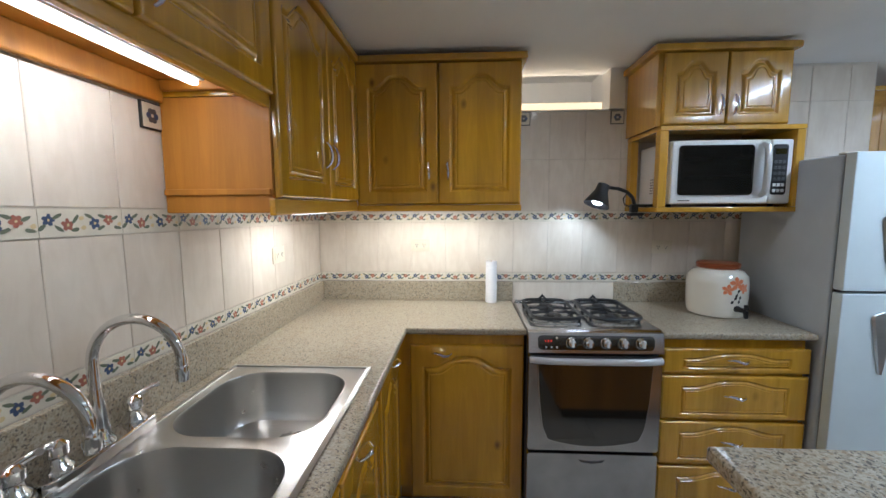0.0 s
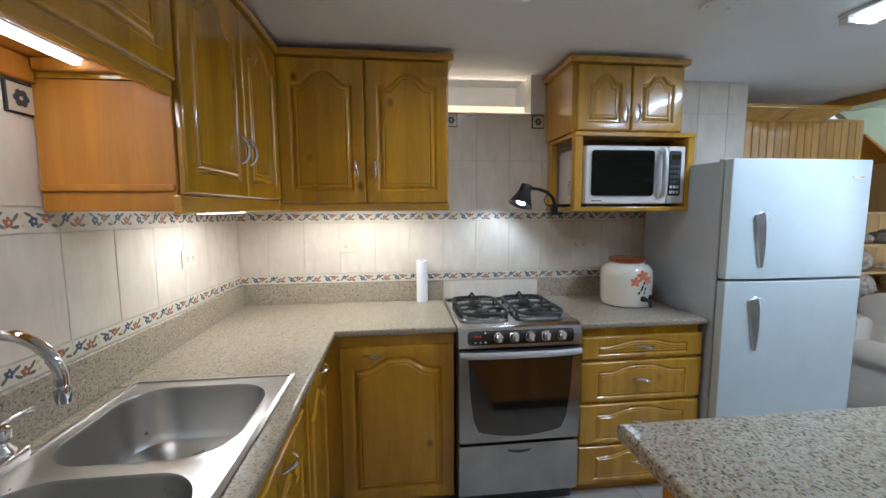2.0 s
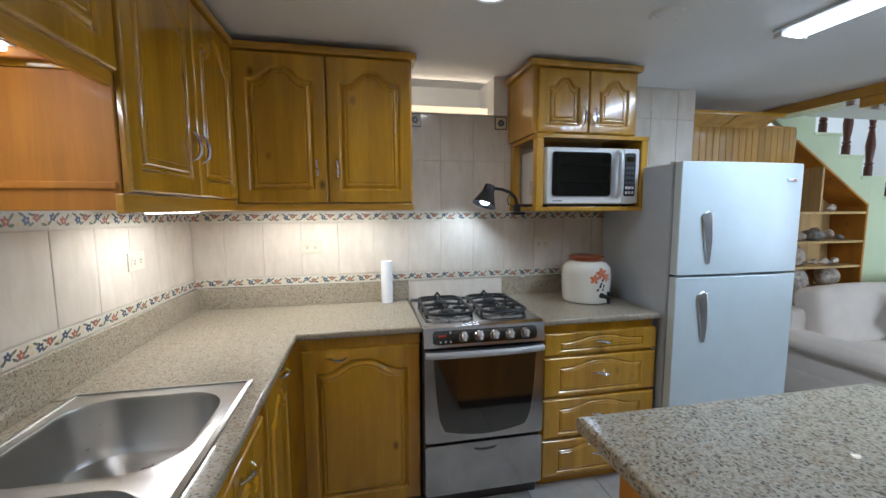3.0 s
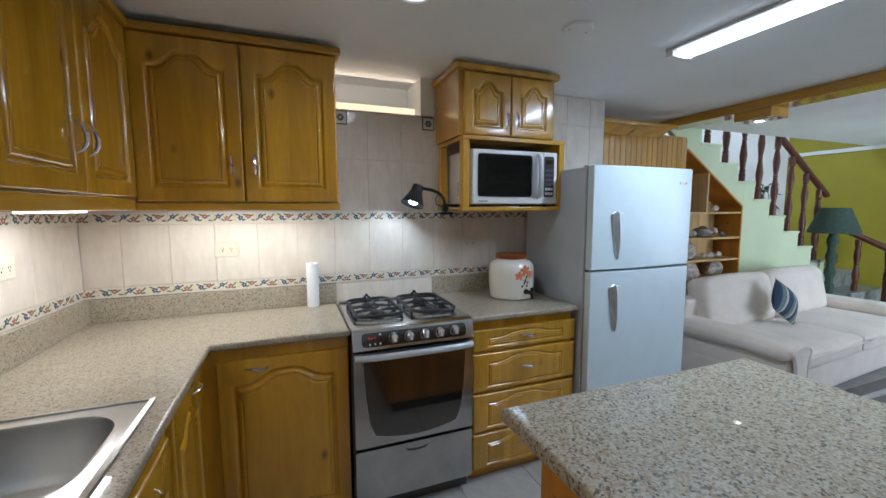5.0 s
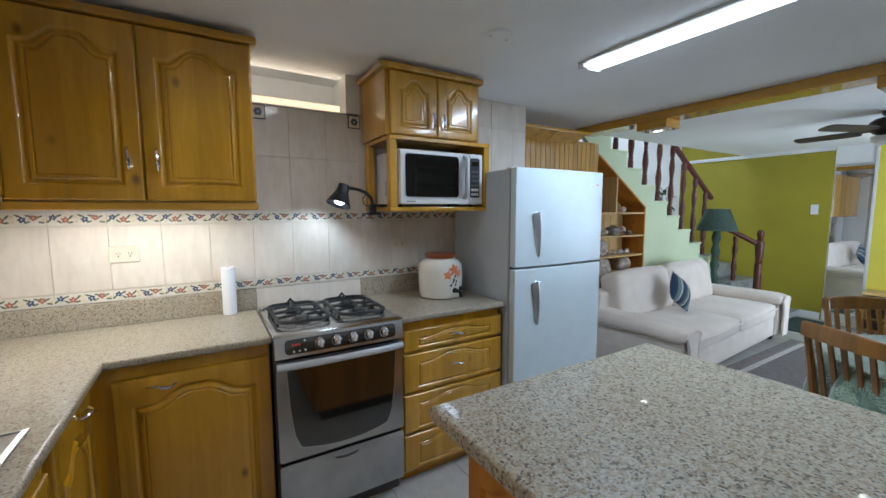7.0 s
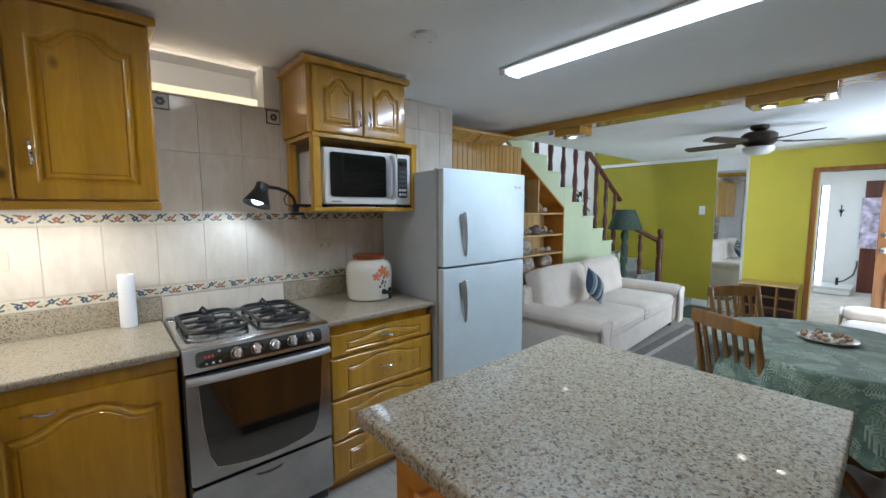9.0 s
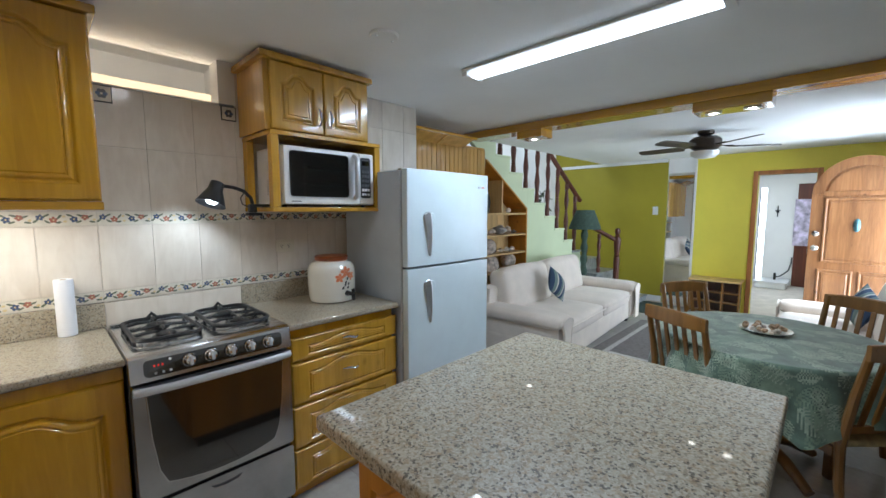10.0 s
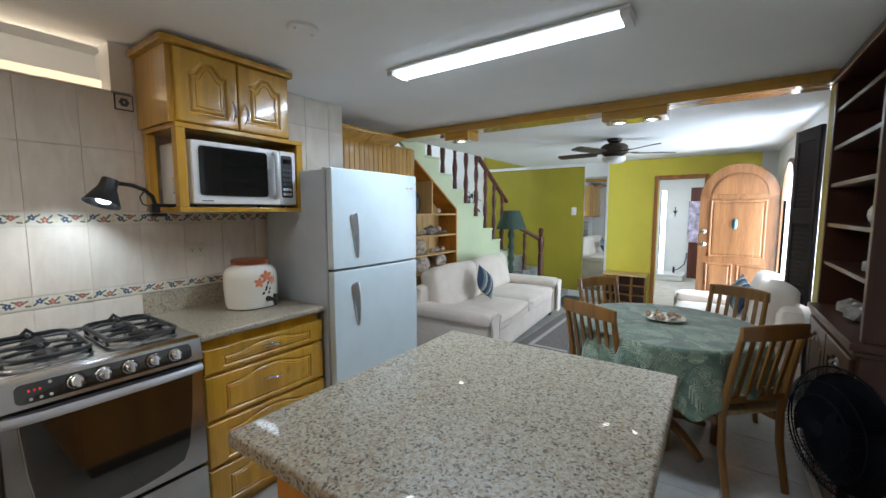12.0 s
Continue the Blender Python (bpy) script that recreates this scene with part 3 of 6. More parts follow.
worktop("worktop", [(1.616, 1.450), (2.274, 1.450), (2.274, WY), (1.616, WY)], "granite worktop over the drawers beside the fridge")
solid("backsplash", box(WX + 0.02, 1.012, WY - 0.02, WY, TOPZ, 1.036, 0.003), FINEGR, "granite upstand along the tiled wall", "backsplash", "structure")
solid("backsplash", box(1.605, 2.274, WY - 0.02, WY, TOPZ, 1.036, 0.003), FINEGR, "granite upstand beside the stove", "backsplash", "structure")
upstand = box(WX, WX + 0.02, -1.1, WY, TOPZ, 1.036, 0.003)
# top edge sheared like the west wall's tiles to fit the camera's view
for v in upstand.verts:
    if v.co.z > 1.0:
        v.co.z += 0.020 * (WY - v.co.y)
solid("backsplash", upstand, FINEGR, "granite upstand behind the sink", "backsplash", "structure")

base = thing("base_cabinet", "golden varnished wooden base cabinet with arched door", "cabinet", (0.74, 1.75, 0))
part("body", box(0.40, 1.006, 1.515, 2.03, 0.09, 0.887, 0.002), GOLD, base)
part("plinth", box(0.40, 1.006, 1.56, 2.03, 0.0, 0.088), GOLDX, base)
door_on(base, 0.463, 1.514, 0.055, 0.541, 0.777, handle=(0.152, 0.737), axis="x", stile=0.062, bottom=0.058, top=0.055, rise=0.058)
corner = thing("corner_cabinet", "golden wooden corner base cabinet with narrow arched door", "cabinet", (0.13, 1.3, 0))
part("body", box(WX + 0.01, 0.398, 1.03, 2.03, 0.09, 0.887, 0.002), GOLD, corner)
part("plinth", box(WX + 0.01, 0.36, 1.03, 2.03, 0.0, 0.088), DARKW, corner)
door_on(corner, 0.40, 1.05, 0.10, 0.39, 0.755, FRONT_X, handle=(0.30, 0.70), axis="x", stile=0.06, top=0.09, rise=0.06)
sinkcab = thing("sink_cabinet", "golden wooden cabinet under the sink with arched doors", "cabinet", (0.13, 0.4, 0))
part("body", box(WX + 0.01, 0.398, -0.30, 1.028, 0.09, 0.66, 0.002), GOLD, sinkcab)
part("front_rail", box(0.372, 0.398, -0.30, 1.028, 0.66, 0.887, 0.003), GOLD, sinkcab)
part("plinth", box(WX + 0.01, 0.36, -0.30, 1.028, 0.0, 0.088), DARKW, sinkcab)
for i in range(3):
    door_on(sinkcab, 0.40, 0.585 - 0.435 * i, 0.10, 0.425, 0.70, FRONT_X, handle=(0.21, 0.65), axis="x", top=0.09, rise=0.05)
endcab = thing("base_cabinet", "golden wooden base cabinet at the end of the sink run", "cabinet", (0.13, -0.7, 0))
part("body", box(WX + 0.01, 0.398, -1.1, -0.304, 0.0, 0.887, 0.002), GOLD, endcab)
door_on(endcab, 0.40, -1.09, 0.10, 0.39, 0.755, FRONT_X)
door_on(endcab, 0.40, -0.695, 0.10, 0.39, 0.755, FRONT_X)

drawers = thing("drawer_cabinet", "pale golden wooden cabinet with four arched drawers", "cabinet", (1.95, 1.75, 0))
part("body", box(1.620, 2.262, 1.497, 2.03, 0.075, 0.887, 0.002), GOLD, drawers)
part("plinth", box(1.63, 2.262, 1.525, 2.03, 0.0, 0.074), GOLDX, drawers)
for z, h in ((0.722, 0.115), (0.502, 0.206), (0.279, 0.207), (0.066, 0.198)):
    door_on(drawers, 1.634, 1.496, z, 0.644, h, mat=PALE, handle=(0.325, h * 0.55), axis="x", name="drawer", stile=0.085, bottom=0.022, top=0.020, rise=min(0.032, h * 0.22), k=0.6)

# ---- sink and taps ----
sink = thing("kitchen_sink", "brushed stainless steel double bowl sink set in granite", "sink", (0.15, 0.5, TOPZ))


def sink_deck():
    bm = bmesh.new()
    z = TOPZ + 0.004

    def ring(pts, zz):
        return [bm.verts.new((x, y, zz)) for x, y in pts]

    def superrect(x0, x1, y0, y1, r, k=9):
        return arc(x1 - r, y1 - r, r, 0, 90, k) + arc(x0 + r, y1 - r, r, 90, 180, k) + arc(x0 + r, y0 + r, r, 180, 270, k) + arc(x1 - r, y0 + r, r, 270, 360, k)

    def bridge(a, b):
        for i in range(len(a)):
            j = (i + 1) % len(a)
            bm.faces.new((a[i], a[j], b[j], b[i]))

    mid = 0.545
    for y0, y1, b0, b1 in ((mid, SY1, 0.572, 0.945), (SY0, mid, 0.02, 0.522)):
        outer = superrect(SX0, SX1, y0, y1, 0.0005)
        inset = superrect(SX0 + 0.012, SX1 - 0.012, y0 + (0.012 if y0 == SY0 else 0), y1 - (0.012 if y1 == SY1 else 0), 0.002)
        bx0, bx1 = SX0 + 0.045, SX1 - 0.05
        loops = [ring(outer, z - 0.004), ring(outer, z + 0.004), ring(inset, z + 0.0055), ring(inset, z + 0.001),
                 ring(superrect(bx0 - 0.012, bx1 + 0.012, b0 - 0.012, b1 + 0.012, 0.12), z + 0.001),
                 ring(superrect(bx0 - 0.004, bx1 + 0.004, b0 - 0.004, b1 + 0.004, 0.115), z + 0.003),
                 ring(superrect(bx0, bx1, b0, b1, 0.11), z - 0.004),
                 ring(superrect(bx0 + 0.008, bx1 - 0.008, b0 + 0.008, b1 - 0.008, 0.105), z - 0.13),
                 ring(superrect(bx0 + 0.022, bx1 - 0.022, b0 + 0.022, b1 - 0.022, 0.09), z - 0.155),
                 ring(superrect(bx0 + 0.05, bx1 - 0.05, b0 + 0.05, b1 - 0.05, 0.07), z - 0.165)]
        for a, b in zip(loops, loops[1:]):
            bridge(a, b)
        bm.faces.new(loops[-1])
    for v in bm.verts:
        if abs(v.co.y - mid) < 0.0012 and v.co.z > z - 0.01:
            v.co.z, v.co.y = z + 0.001, mid
    bmesh.ops.remove_doubles(bm, verts=bm.verts, dist=0.0004)
    return bm


part("basin", sink_deck(), SINKST, sink, smooth=True)
for yy in (0.76, 0.27):
    part("drain", lathe([(0.0, 0.0), (0.043, 0.0), (0.045, 0.004), (0.034, 0.005), (0.03, 0.001), (0.0, 0.001)], 24, (0.15, yy, TOPZ - 0.1605)), CHROME, sink, "chrome drain strainer", smooth=True)

TZ = TOPZ + 0.006


def mixer(y, reach, bend, name, label, half, grip):
    """Tap with a gooseneck of the given reach that bends over at the height bend, and two levers that point apart."""
    t = thing(name, label, "tap", (-0.105, y, TZ))
    plate = [(-0.135, y - half + 0.02), (-0.120, y - half), (-0.088, y - half), (-0.074, y - half + 0.02), (-0.070, y), (-0.074, y + half - 0.02), (-0.088, y + half), (-0.120, y + half), (-0.135, y + half - 0.02)]
    part("base_plate", prism(plate, 0.030, Matrix.Translation((0, 0, TZ)) @ Matrix(((1, 0, 0, 0), (0, 0, 1, 0), (0, 1, 0, 0), (0, 0, 0, 1))), 0.006), CHROME, t, smooth=True)
    for s in (-grip, grip):
        h = part("tap_body", lathe([(0.026, 0), (0.026, 0.010), (0.018, 0.020), (0.016, 0.032), (0.021, 0.038), (0.022, 0.058), (0.013, 0.068), (0.0, 0.070)], 20, (-0.105, y + s, TZ + 0.028)), CHROME, t, smooth=True)
        d = 1 if s > 0 else -1
        part("lever", tube([(-0.108, y + s - 0.012 * d, TZ + 0.085), (-0.100, y + s + 0.012 * d, TZ + 0.093), (-0.086, y + s + 0.038 * d, TZ + 0.103), (-0.078, y + s + 0.052 * d, TZ + 0.104)], [0.008, 0.009, 0.0065, 0.0075], 10), CHROME, h, smooth=True)
    r = reach / 2
    pts = [(-0.105, y, TZ + 0.03), (-0.105, y, TZ + 0.12), (-0.105, y, TZ + bend)]
    for i in range(1, 17):
        a = math.pi * 1.06 * i / 16
        pts.append((-0.105 + r * (1 - math.cos(a)), y + 0.025 * i / 16, TZ + bend + r * math.sin(a)))
    part("spout", tube(pts, [0.018, 0.0125] + [0.0115] * (len(pts) - 2), 14), CHROME, t, smooth=True)
    tip, way = Vector(pts[-1]), (Vector(pts[-1]) - Vector(pts[-2])).normalized()
    part("aerator", lathe([(0.0120, -0.004), (0.0145, 0.002), (0.0145, 0.022), (0.0125, 0.026), (0.0125, 0.034), (0.009, 0.035)], 16, m=Matrix.Translation(tip) @ way.to_track_quat("Z", "Y").to_matrix().to_4x4()), CHROME, t, smooth=True)
    part("collar", lathe([(0.030, 0), (0.029, 0.008), (0.022, 0.018), (0.0185, 0.05), (0.0145, 0.10), (0.0125, 0.13)], 24, (-0.105, y, TZ + 0.028)), CHROME, t, smooth=True)


mixer(0.490, 0.190, 0.222, "sink_mixer_tap", "chrome gooseneck mixer tap with two levers", 0.142, 0.094)
mixer(0.278, 0.178, 0.186, "filter_tap", "smaller chrome gooseneck tap beside the mixer", 0.064, 0.038)

# ---- wall cabinets ----
WC_Y, WC_X, WB, WT = 1.72, 0.17, 1.495, 2.192
back = thing("wall_cabinet", "golden varnished wall cabinet with two arched doors", "cabinet", (0.6, 1.88, WB), group="wall cabinets")
part("body", box(0.172, 1.006, WC_Y + 0.002, 2.046, WB, WT, 0.002), GOLD, back)
part("valance", box(0.172, 1.010, WC_Y - 0.012, WC_Y + 0.012, 1.462, WB - 0.001, 0.004), GOLDX, back)
part("crown", box(0.150, 1.030, WC_Y - 0.034, 2.046, WT, 2.227, 0.008), GOLDX, back, smooth=True)
door_on(back, 0.182, WC_Y, 1.50, 0.408, 0.688, handle=(0.362, 0.165), stile=0.060, bottom=0.062, top=0.06, rise=0.062)
door_on(back, 0.594, WC_Y, 1.50, 0.408, 0.688, handle=(0.046, 0.165), stile=0.060, bottom=0.062, top=0.06, rise=0.062)

tall = thing("wall_cabinet", "tall golden corner wall cabinet with two arched doors", "cabinet", (0.0, 1.3, WB), group="wall cabinets")
part("body", box(WX + 0.004, WC_X - 0.002, 0.835, 2.046, 1.512, WT, 0.002), GOLD, tall)
# the strip lamp's warm light is put into this panel by its orange wood
side = part("side_panel", box(WX + 0.004, WC_X - 0.002, 0.815, 0.833, 1.47, 1.80, 0.002), ORANGE, tall, "wooden side panel coloured orange for the warm lamplight")
part("shelf_strip", box(WX + 0.006, WC_X - 0.006, 0.806, 0.8145, 1.522, 1.540, 0.003), ORANGE, tall)
part("side_panel_top", box(WX + 0.004, WC_X - 0.002, 0.815, 0.833, 1.802, WT, 0.002), GOLD, tall)
part("valance", box(WC_X - 0.014, WC_X + 0.006, 0.8115, 1.705, 1.462, 1.512, 0.004), GOLDY, tall)
part("crown", box(WX + 0.004, WC_X + 0.034, 0.80, 1.684, WT, 2.227, 0.008), GOLDY, tall, smooth=True)
door_on(tall, WC_X, 0.825, 1.515, 0.435, 0.673, FRONT_X, handle=(0.385, 0.17), stile=0.060, bottom=0.062, top=0.06, rise=0.062)
door_on(tall, WC_X, 1.265, 1.515, 0.425, 0.673, FRONT_X, handle=(0.022, 0.17), stile=0.060, bottom=0.062, top=0.06, rise=0.062)
part("tube_light", box(0.03, 0.062, 1.20, 1.58, 1.456, 1.468, 0.004), WARMT, tall, "lit fluorescent strip under the cabinet", smooth=True)
part("strip_mount", box(0.0, 0.09, 1.18, 1.60, 1.469, 1.511, 0.002), WHITEP, tall)
part("strip_mount", box(0.22, 0.86, 1.765, 1.835, 1.478, 1.494, 0.002), WHITEP, back)
part("tube_light", box(0.25, 0.84, 1.785, 1.815, 1.463, 1.477, 0.005), WARMT, back, "lit warm strip under the cabinet", smooth=True)

short = thing("wall_cabinet", "shorter golden wall cabinet over the sink with strip light", "cabinet", (0.0, 0.2, 1.77), group="wall cabinets")
part("body", box(WX + 0.004, WC_X - 0.002, -1.1, 0.813, 1.86, WT, 0.002), GOLD, short)
part("bottom_panel", box(WX + 0.006, WC_X - 0.02, -1.1, 0.812, 1.846, 1.858, 0.002), ORANGE, short, "orange pine underside")
part("valance", box(WC_X - 0.018, WC_X + 0.004, -1.1, 0.813, 1.765, 1.859, 0.004), GOLDY, short)
part("back_rail", box(WX + 0.003, WX + 0.022, -1.1, 0.813, 1.785, 1.845, 0.004), ORANGE, short, "orange pine rail along the tiles")
part("end_rail", box(WX + 0.024, WC_X - 0.02, 0.796, 0.813, 1.815, 1.845, 0.004), ORANGE, short)
part("crown", box(WX + 0.004, WC_X + 0.034, -1.1, 0.797, WT, 2.227, 0.008), GOLDY, short, smooth=True)
for i in range(4):
    door_on(short, WC_X, 0.345 - 0.468 * i, 1.80, 0.462, 0.388, FRONT_X, handle=(0.035 if i % 2 == 0 else 0.427, 0.08), stile=0.06, bottom=0.06, top=0.05, rise=0.05)
part("tube_light", box(-0.034, -0.010, 0.0, 0.785, 1.822, 1.836, 0.006), WARMT, short, "lit slim strip lamp", smooth=True)
part("strip_mount", box(-0.044, 0.0, -0.02, 0.792, 1.8365, 1.8455, 0.002), WHITEP, short)

# ---- microwave shelf cabinet ----
mc = thing("microwave_cabinet", "pale golden cabinet with doors over an open microwave shelf", "cabinet", (1.97, 1.86, 1.45))
MY = 1.69
part("body", box(1.640, 2.246, MY + 0.002, 2.046, 1.862, 2.20, 0.002), PALE, mc)
part("crown", box(1.612, 2.268, MY - 0.034, 2.046, 2.20, 2.234, 0.008), PALE, mc, smooth=True)
door_on(mc, 1.665, MY, 1.866, 0.286, 0.33, mat=PALE, handle=(0.256, 0.09), stile=0.055, bottom=0.045, top=0.045, rise=0.05)
door_on(mc, 1.955, MY, 1.866, 0.286, 0.33, mat=PALE, handle=(0.030, 0.09), stile=0.055, bottom=0.045, top=0.045, rise=0.05)
part("shelf_top", box(1.652, 2.318, MY - 0.03, 2.046, 1.838, 1.860, 0.003), PALE, mc)
part("shelf_board", box(1.652, 2.318, MY - 0.03, 2.046, 1.452, 1.476, 0.003), PALE, mc)
for x0, x1, y0, y1 in ((1.654, 1.694, MY - 0.028, MY + 0.02), (2.278, 2.316, MY - 0.028, 2.044), (1.654, 1.694, 1.99, 2.044)):
    part("post", box(x0, x1, y0, y1, 1.4765, 1.8375, 0.003), PALE, mc)

mw = thing("microwave_oven", "white microwave oven with dark glass door", "microwave", (1.98, 1.85, 1.477))
part("case", box(1.718, 2.276, MY + 0.012, 2.02, 1.490, 1.795, 0.006), WHITEP, mw, smooth=True)
part("door_frame", box(1.718, 2.174, MY - 0.016, MY + 0.011, 1.491, 1.794, 0.009, 3), WHITEP, mw, smooth=True)
part("control_panel", box(2.176, 2.276, MY - 0.016, MY + 0.011, 1.491, 1.794, 0.009, 3), WHITEP, mw, smooth=True)
part("window_surround", prism(rounded(1.742, 2.098, 1.527, 1.775, 0.020), 0.005, pose(0, MY - 0.0185, 0), 0.0015), PSILVER, mw, "pale silver rim round the window", smooth=True)
part("window_glass", prism(rounded(1.748, 2.096, 1.533, 1.769, 0.016), 0.006, pose(0, MY - 0.0215, 0), 0.002), GLASSK, mw, "dark oven window", smooth=True)
part("display_panel", prism(rounded(2.182, 2.250, 1.533, 1.769, 0.010), 0.005, pose(0, MY - 0.019, 0), 0.0015), BLACK, mw, "black button panel")
part("display_screen", box(2.190, 2.242, MY - 0.0215, MY - 0.019, 1.722, 1.750, 0.001), GLASSK, mw)
for i in range(6):
    for j in range(3):
        part("button", box(2.189 + j * 0.019, 2.203 + j * 0.019, MY - 0.0215, MY - 0.019, 1.545 + i * 0.027, 1.560 + i * 0.027, 0.001), WHITEP if i < 2 else DKSTEEL, mw)
part("handle_plate", box(2.100, 2.172, MY - 0.0185, MY - 0.0155, 1.527, 1.776, 0.002), PSILVER, mw, smooth=True)
hp = [(2.138, MY - 0.018, 1.530), (2.138, MY - 0.046, 1.548), (2.134, MY - 0.058, 1.60), (2.132, MY - 0.061, 1.652), (2.134, MY - 0.058, 1.704), (2.138, MY - 0.046, 1.756), (2.138, MY - 0.018, 1.774)]
part("handle", tube(hp, [0.012, 0.014, 0.015, 0.015, 0.015, 0.014, 0.012], 12), PSILVER, mw, "pale silver bow handle", smooth=True)
part("nameplate", box(1.755, 1.81, MY - 0.0175, MY - 0.0155, 1.505, 1.510), DKSTEEL, mw)
for i in range(6):
    for j in range(5):
        part("vent_slot", box(1.7165, 1.7185, 1.80 + j * 0.018, 1.812 + j * 0.018, 1.545 + i * 0.014, 1.551 + i * 0.014), DKSTEEL, mw)
for x in (1.74, 2.23):
    for y in (1.73, 1.99):
        part("foot", lathe([(0.014, 0), (0.012, 0.0135)], 12, (x, y, 1.4765)), BLACK, mw)

# ---- stove ----
st = thing("gas_stove", "stainless steel gas stove with four burners", "stove", (1.32, 1.72, 0))
SX, SE, SF = 1.014, 1.612, 1.461
part("body", box(SX, SE, SF + 0.02, 2.0, 0.075, 0.885, 0.004), DKSTEEL, st)
part("base", box(SX + 0.01, SE - 0.01, SF + 0.03, 1.98, 0.0, 0.074), DKSTEEL, st)
part("cooktop", box(SX - 0.002, SE + 0.002, SF + 0.005, 2.0, 0.886, 0.926, 0.010, 3), STEEL, st, smooth=True)
part("cooktop_lip", box(SX + 0.006, SE - 0.006, 1.975, 1.998, 0.9262, 0.938, 0.004), STEEL, st, smooth=True)
pan = prism([(0.0, 0.826), (0.035, 0.826), (0.075, 0.927), (0.060, 0.927), (0.030, 0.923), (0.016, 0.914)], SE - SX + 0.002, None, 0.003)
part("control_panel", moved(pan, Matrix.Translation((SX - 0.001, SF - 0.03, 0)) @ Matrix(((0, 1, 0, 0), (1, 0, 0, 0), (0, 0, 1, 0), (0, 0, 0, 1)))), STEEL, st, "steel control fascia", smooth=True)
LEAN = Matrix.Translation((0, SF - 0.030, 0.826)) @ Matrix.Rotation(radians(-10.3), 4, "X")     # plane of the leaning fascia
part("panel_glass", moved(prism(rounded(SX + 0.042, SE - 0.042, 0.014, 0.078, 0.018), 0.005, None, 0.002), LEAN @ Matrix.Translation((0, -0.004, 0))), GLASSK, st, "black glossy control strip", smooth=True)
for i in range(5):
    kx = SX + 0.190 + i * 0.0765
    k = part("knob", moved(lathe([(0.024, 0), (0.025, 0.005), (0.021, 0.009), (0.019, 0.022), (0.015, 0.026), (0.0, 0.027)], 22, m=pose(0, 0, 0, 90, 0, 0)), LEAN @ Matrix.Translation((kx, -0.004, 0.047))), CHROME, st, "silver burner knob", smooth=True)
    part("knob_ring", moved(lathe([(0.0285, 0), (0.0285, 0.003), (0.024, 0.0035)], 22, m=pose(0, 0, 0, 90, 0, 0)), LEAN @ Matrix.Translation((kx, -0.0035, 0.047))), BLACK, k, "black ring")
    part("knob_grip", moved(box(kx - 0.005, kx + 0.005, -0.042, -0.029, 0.030, 0.064, 0.003), LEAN), PSILVER, k)
for i in range(3):
    part("display_digit", moved(box(SX + 0.072 + i * 0.013, SX + 0.078 + i * 0.013, -0.0052, -0.0042, 0.050, 0.058), LEAN), REDLED, st, "red clock digit bar")
for i in range(3):
    for j in range(2):
        part("panel_button", moved(lathe([(0.005, 0), (0.004, 0.003)], 12, m=pose(0, 0, 0, 90, 0, 0)), LEAN @ Matrix.Translation((SX + 0.078 + i * 0.024, -0.004, 0.026 + j * 0.042 * (i == 2)))), WHITEP, st)
od = part("oven_door", prism(rounded(SX + 0.003, SE - 0.003, 0.356, 0.812, 0.008), 0.045, pose(0, SF - 0.024, 0), 0.005), OVENST, st, "steel oven door", smooth=True)


def window_outline(inset):
    """Oven window: upright sides that lean in towards a bowed lower edge."""
    x0, x1, w = SX + 0.040 + inset, SE - 0.040 - inset, (SE - SX) / 2 - 0.090 - inset
    low = [(SX + (SE - SX) / 2 + w * u, 0.408 + inset - 0.030 * (1 - u * u)) for u in [-1 + 0.125 * i for i in range(17)]]
    return [(x0, 0.776 - inset), (x0 + 0.010, 0.60)] + [(x0 + 0.026, 0.47)] + low + [(x1 - 0.026, 0.47), (x1 - 0.010, 0.60), (x1, 0.776 - inset)]


part("window_rim", prism(window_outline(0.0), 0.005, pose(0, SF - 0.028, 0), 0.002), STEEL, od, "bright steel rim round the glass", smooth=True)
part("oven_window", prism(window_outline(0.005), 0.006, pose(0, SF - 0.031, 0), 0.002), GLASSK, od, "dark glass oven window", smooth=True)
bar = bmesh.new()
loops = []
for i in range(17):
    u = -1 + i / 8
    x, y = (SX + SE) / 2 + u * (SE - SX - 0.012) / 2, SF - 0.036 - 0.020 * (1 - u ** 4)
    loops.append([bar.verts.new((x, y + dy, z)) for dy, z in ((0.010, 0.778), (-0.002, 0.780), (-0.008, 0.788), (-0.008, 0.798), (-0.002, 0.806), (0.010, 0.808))])
for p, q in zip(loops, loops[1:]):
    for i in range(6):
        bar.faces.new((p[i], p[(i + 1) % 6], q[(i + 1) % 6], q[i]))
bar.faces.new(loops[0])
bar.faces.new(loops[-1])
part("door_handle", bar, PSILVER, od, "flat bowed steel handle", smooth=True)
dw = part("drawer_front", prism(rounded(SX + 0.003, SE - 0.003, 0.084, 0.338, 0.008), 0.04, pose(0, SF - 0.022, 0), 0.004), OVENST, st, "steel warming drawer", smooth=True)
grip = [(-0.062, 0.006), (-0.03, 0.0), (0.0, -0.002), (0.03, 0.0), (0.062, 0.006), (0.045, -0.008), (0.0, -0.014), (-0.045, -0.008)]
part("drawer_grip", prism(grip, 0.004, pose((SX + SE) / 2, SF - 0.024, 0.306), 0.001), DKSTEEL, dw, "recessed grip")


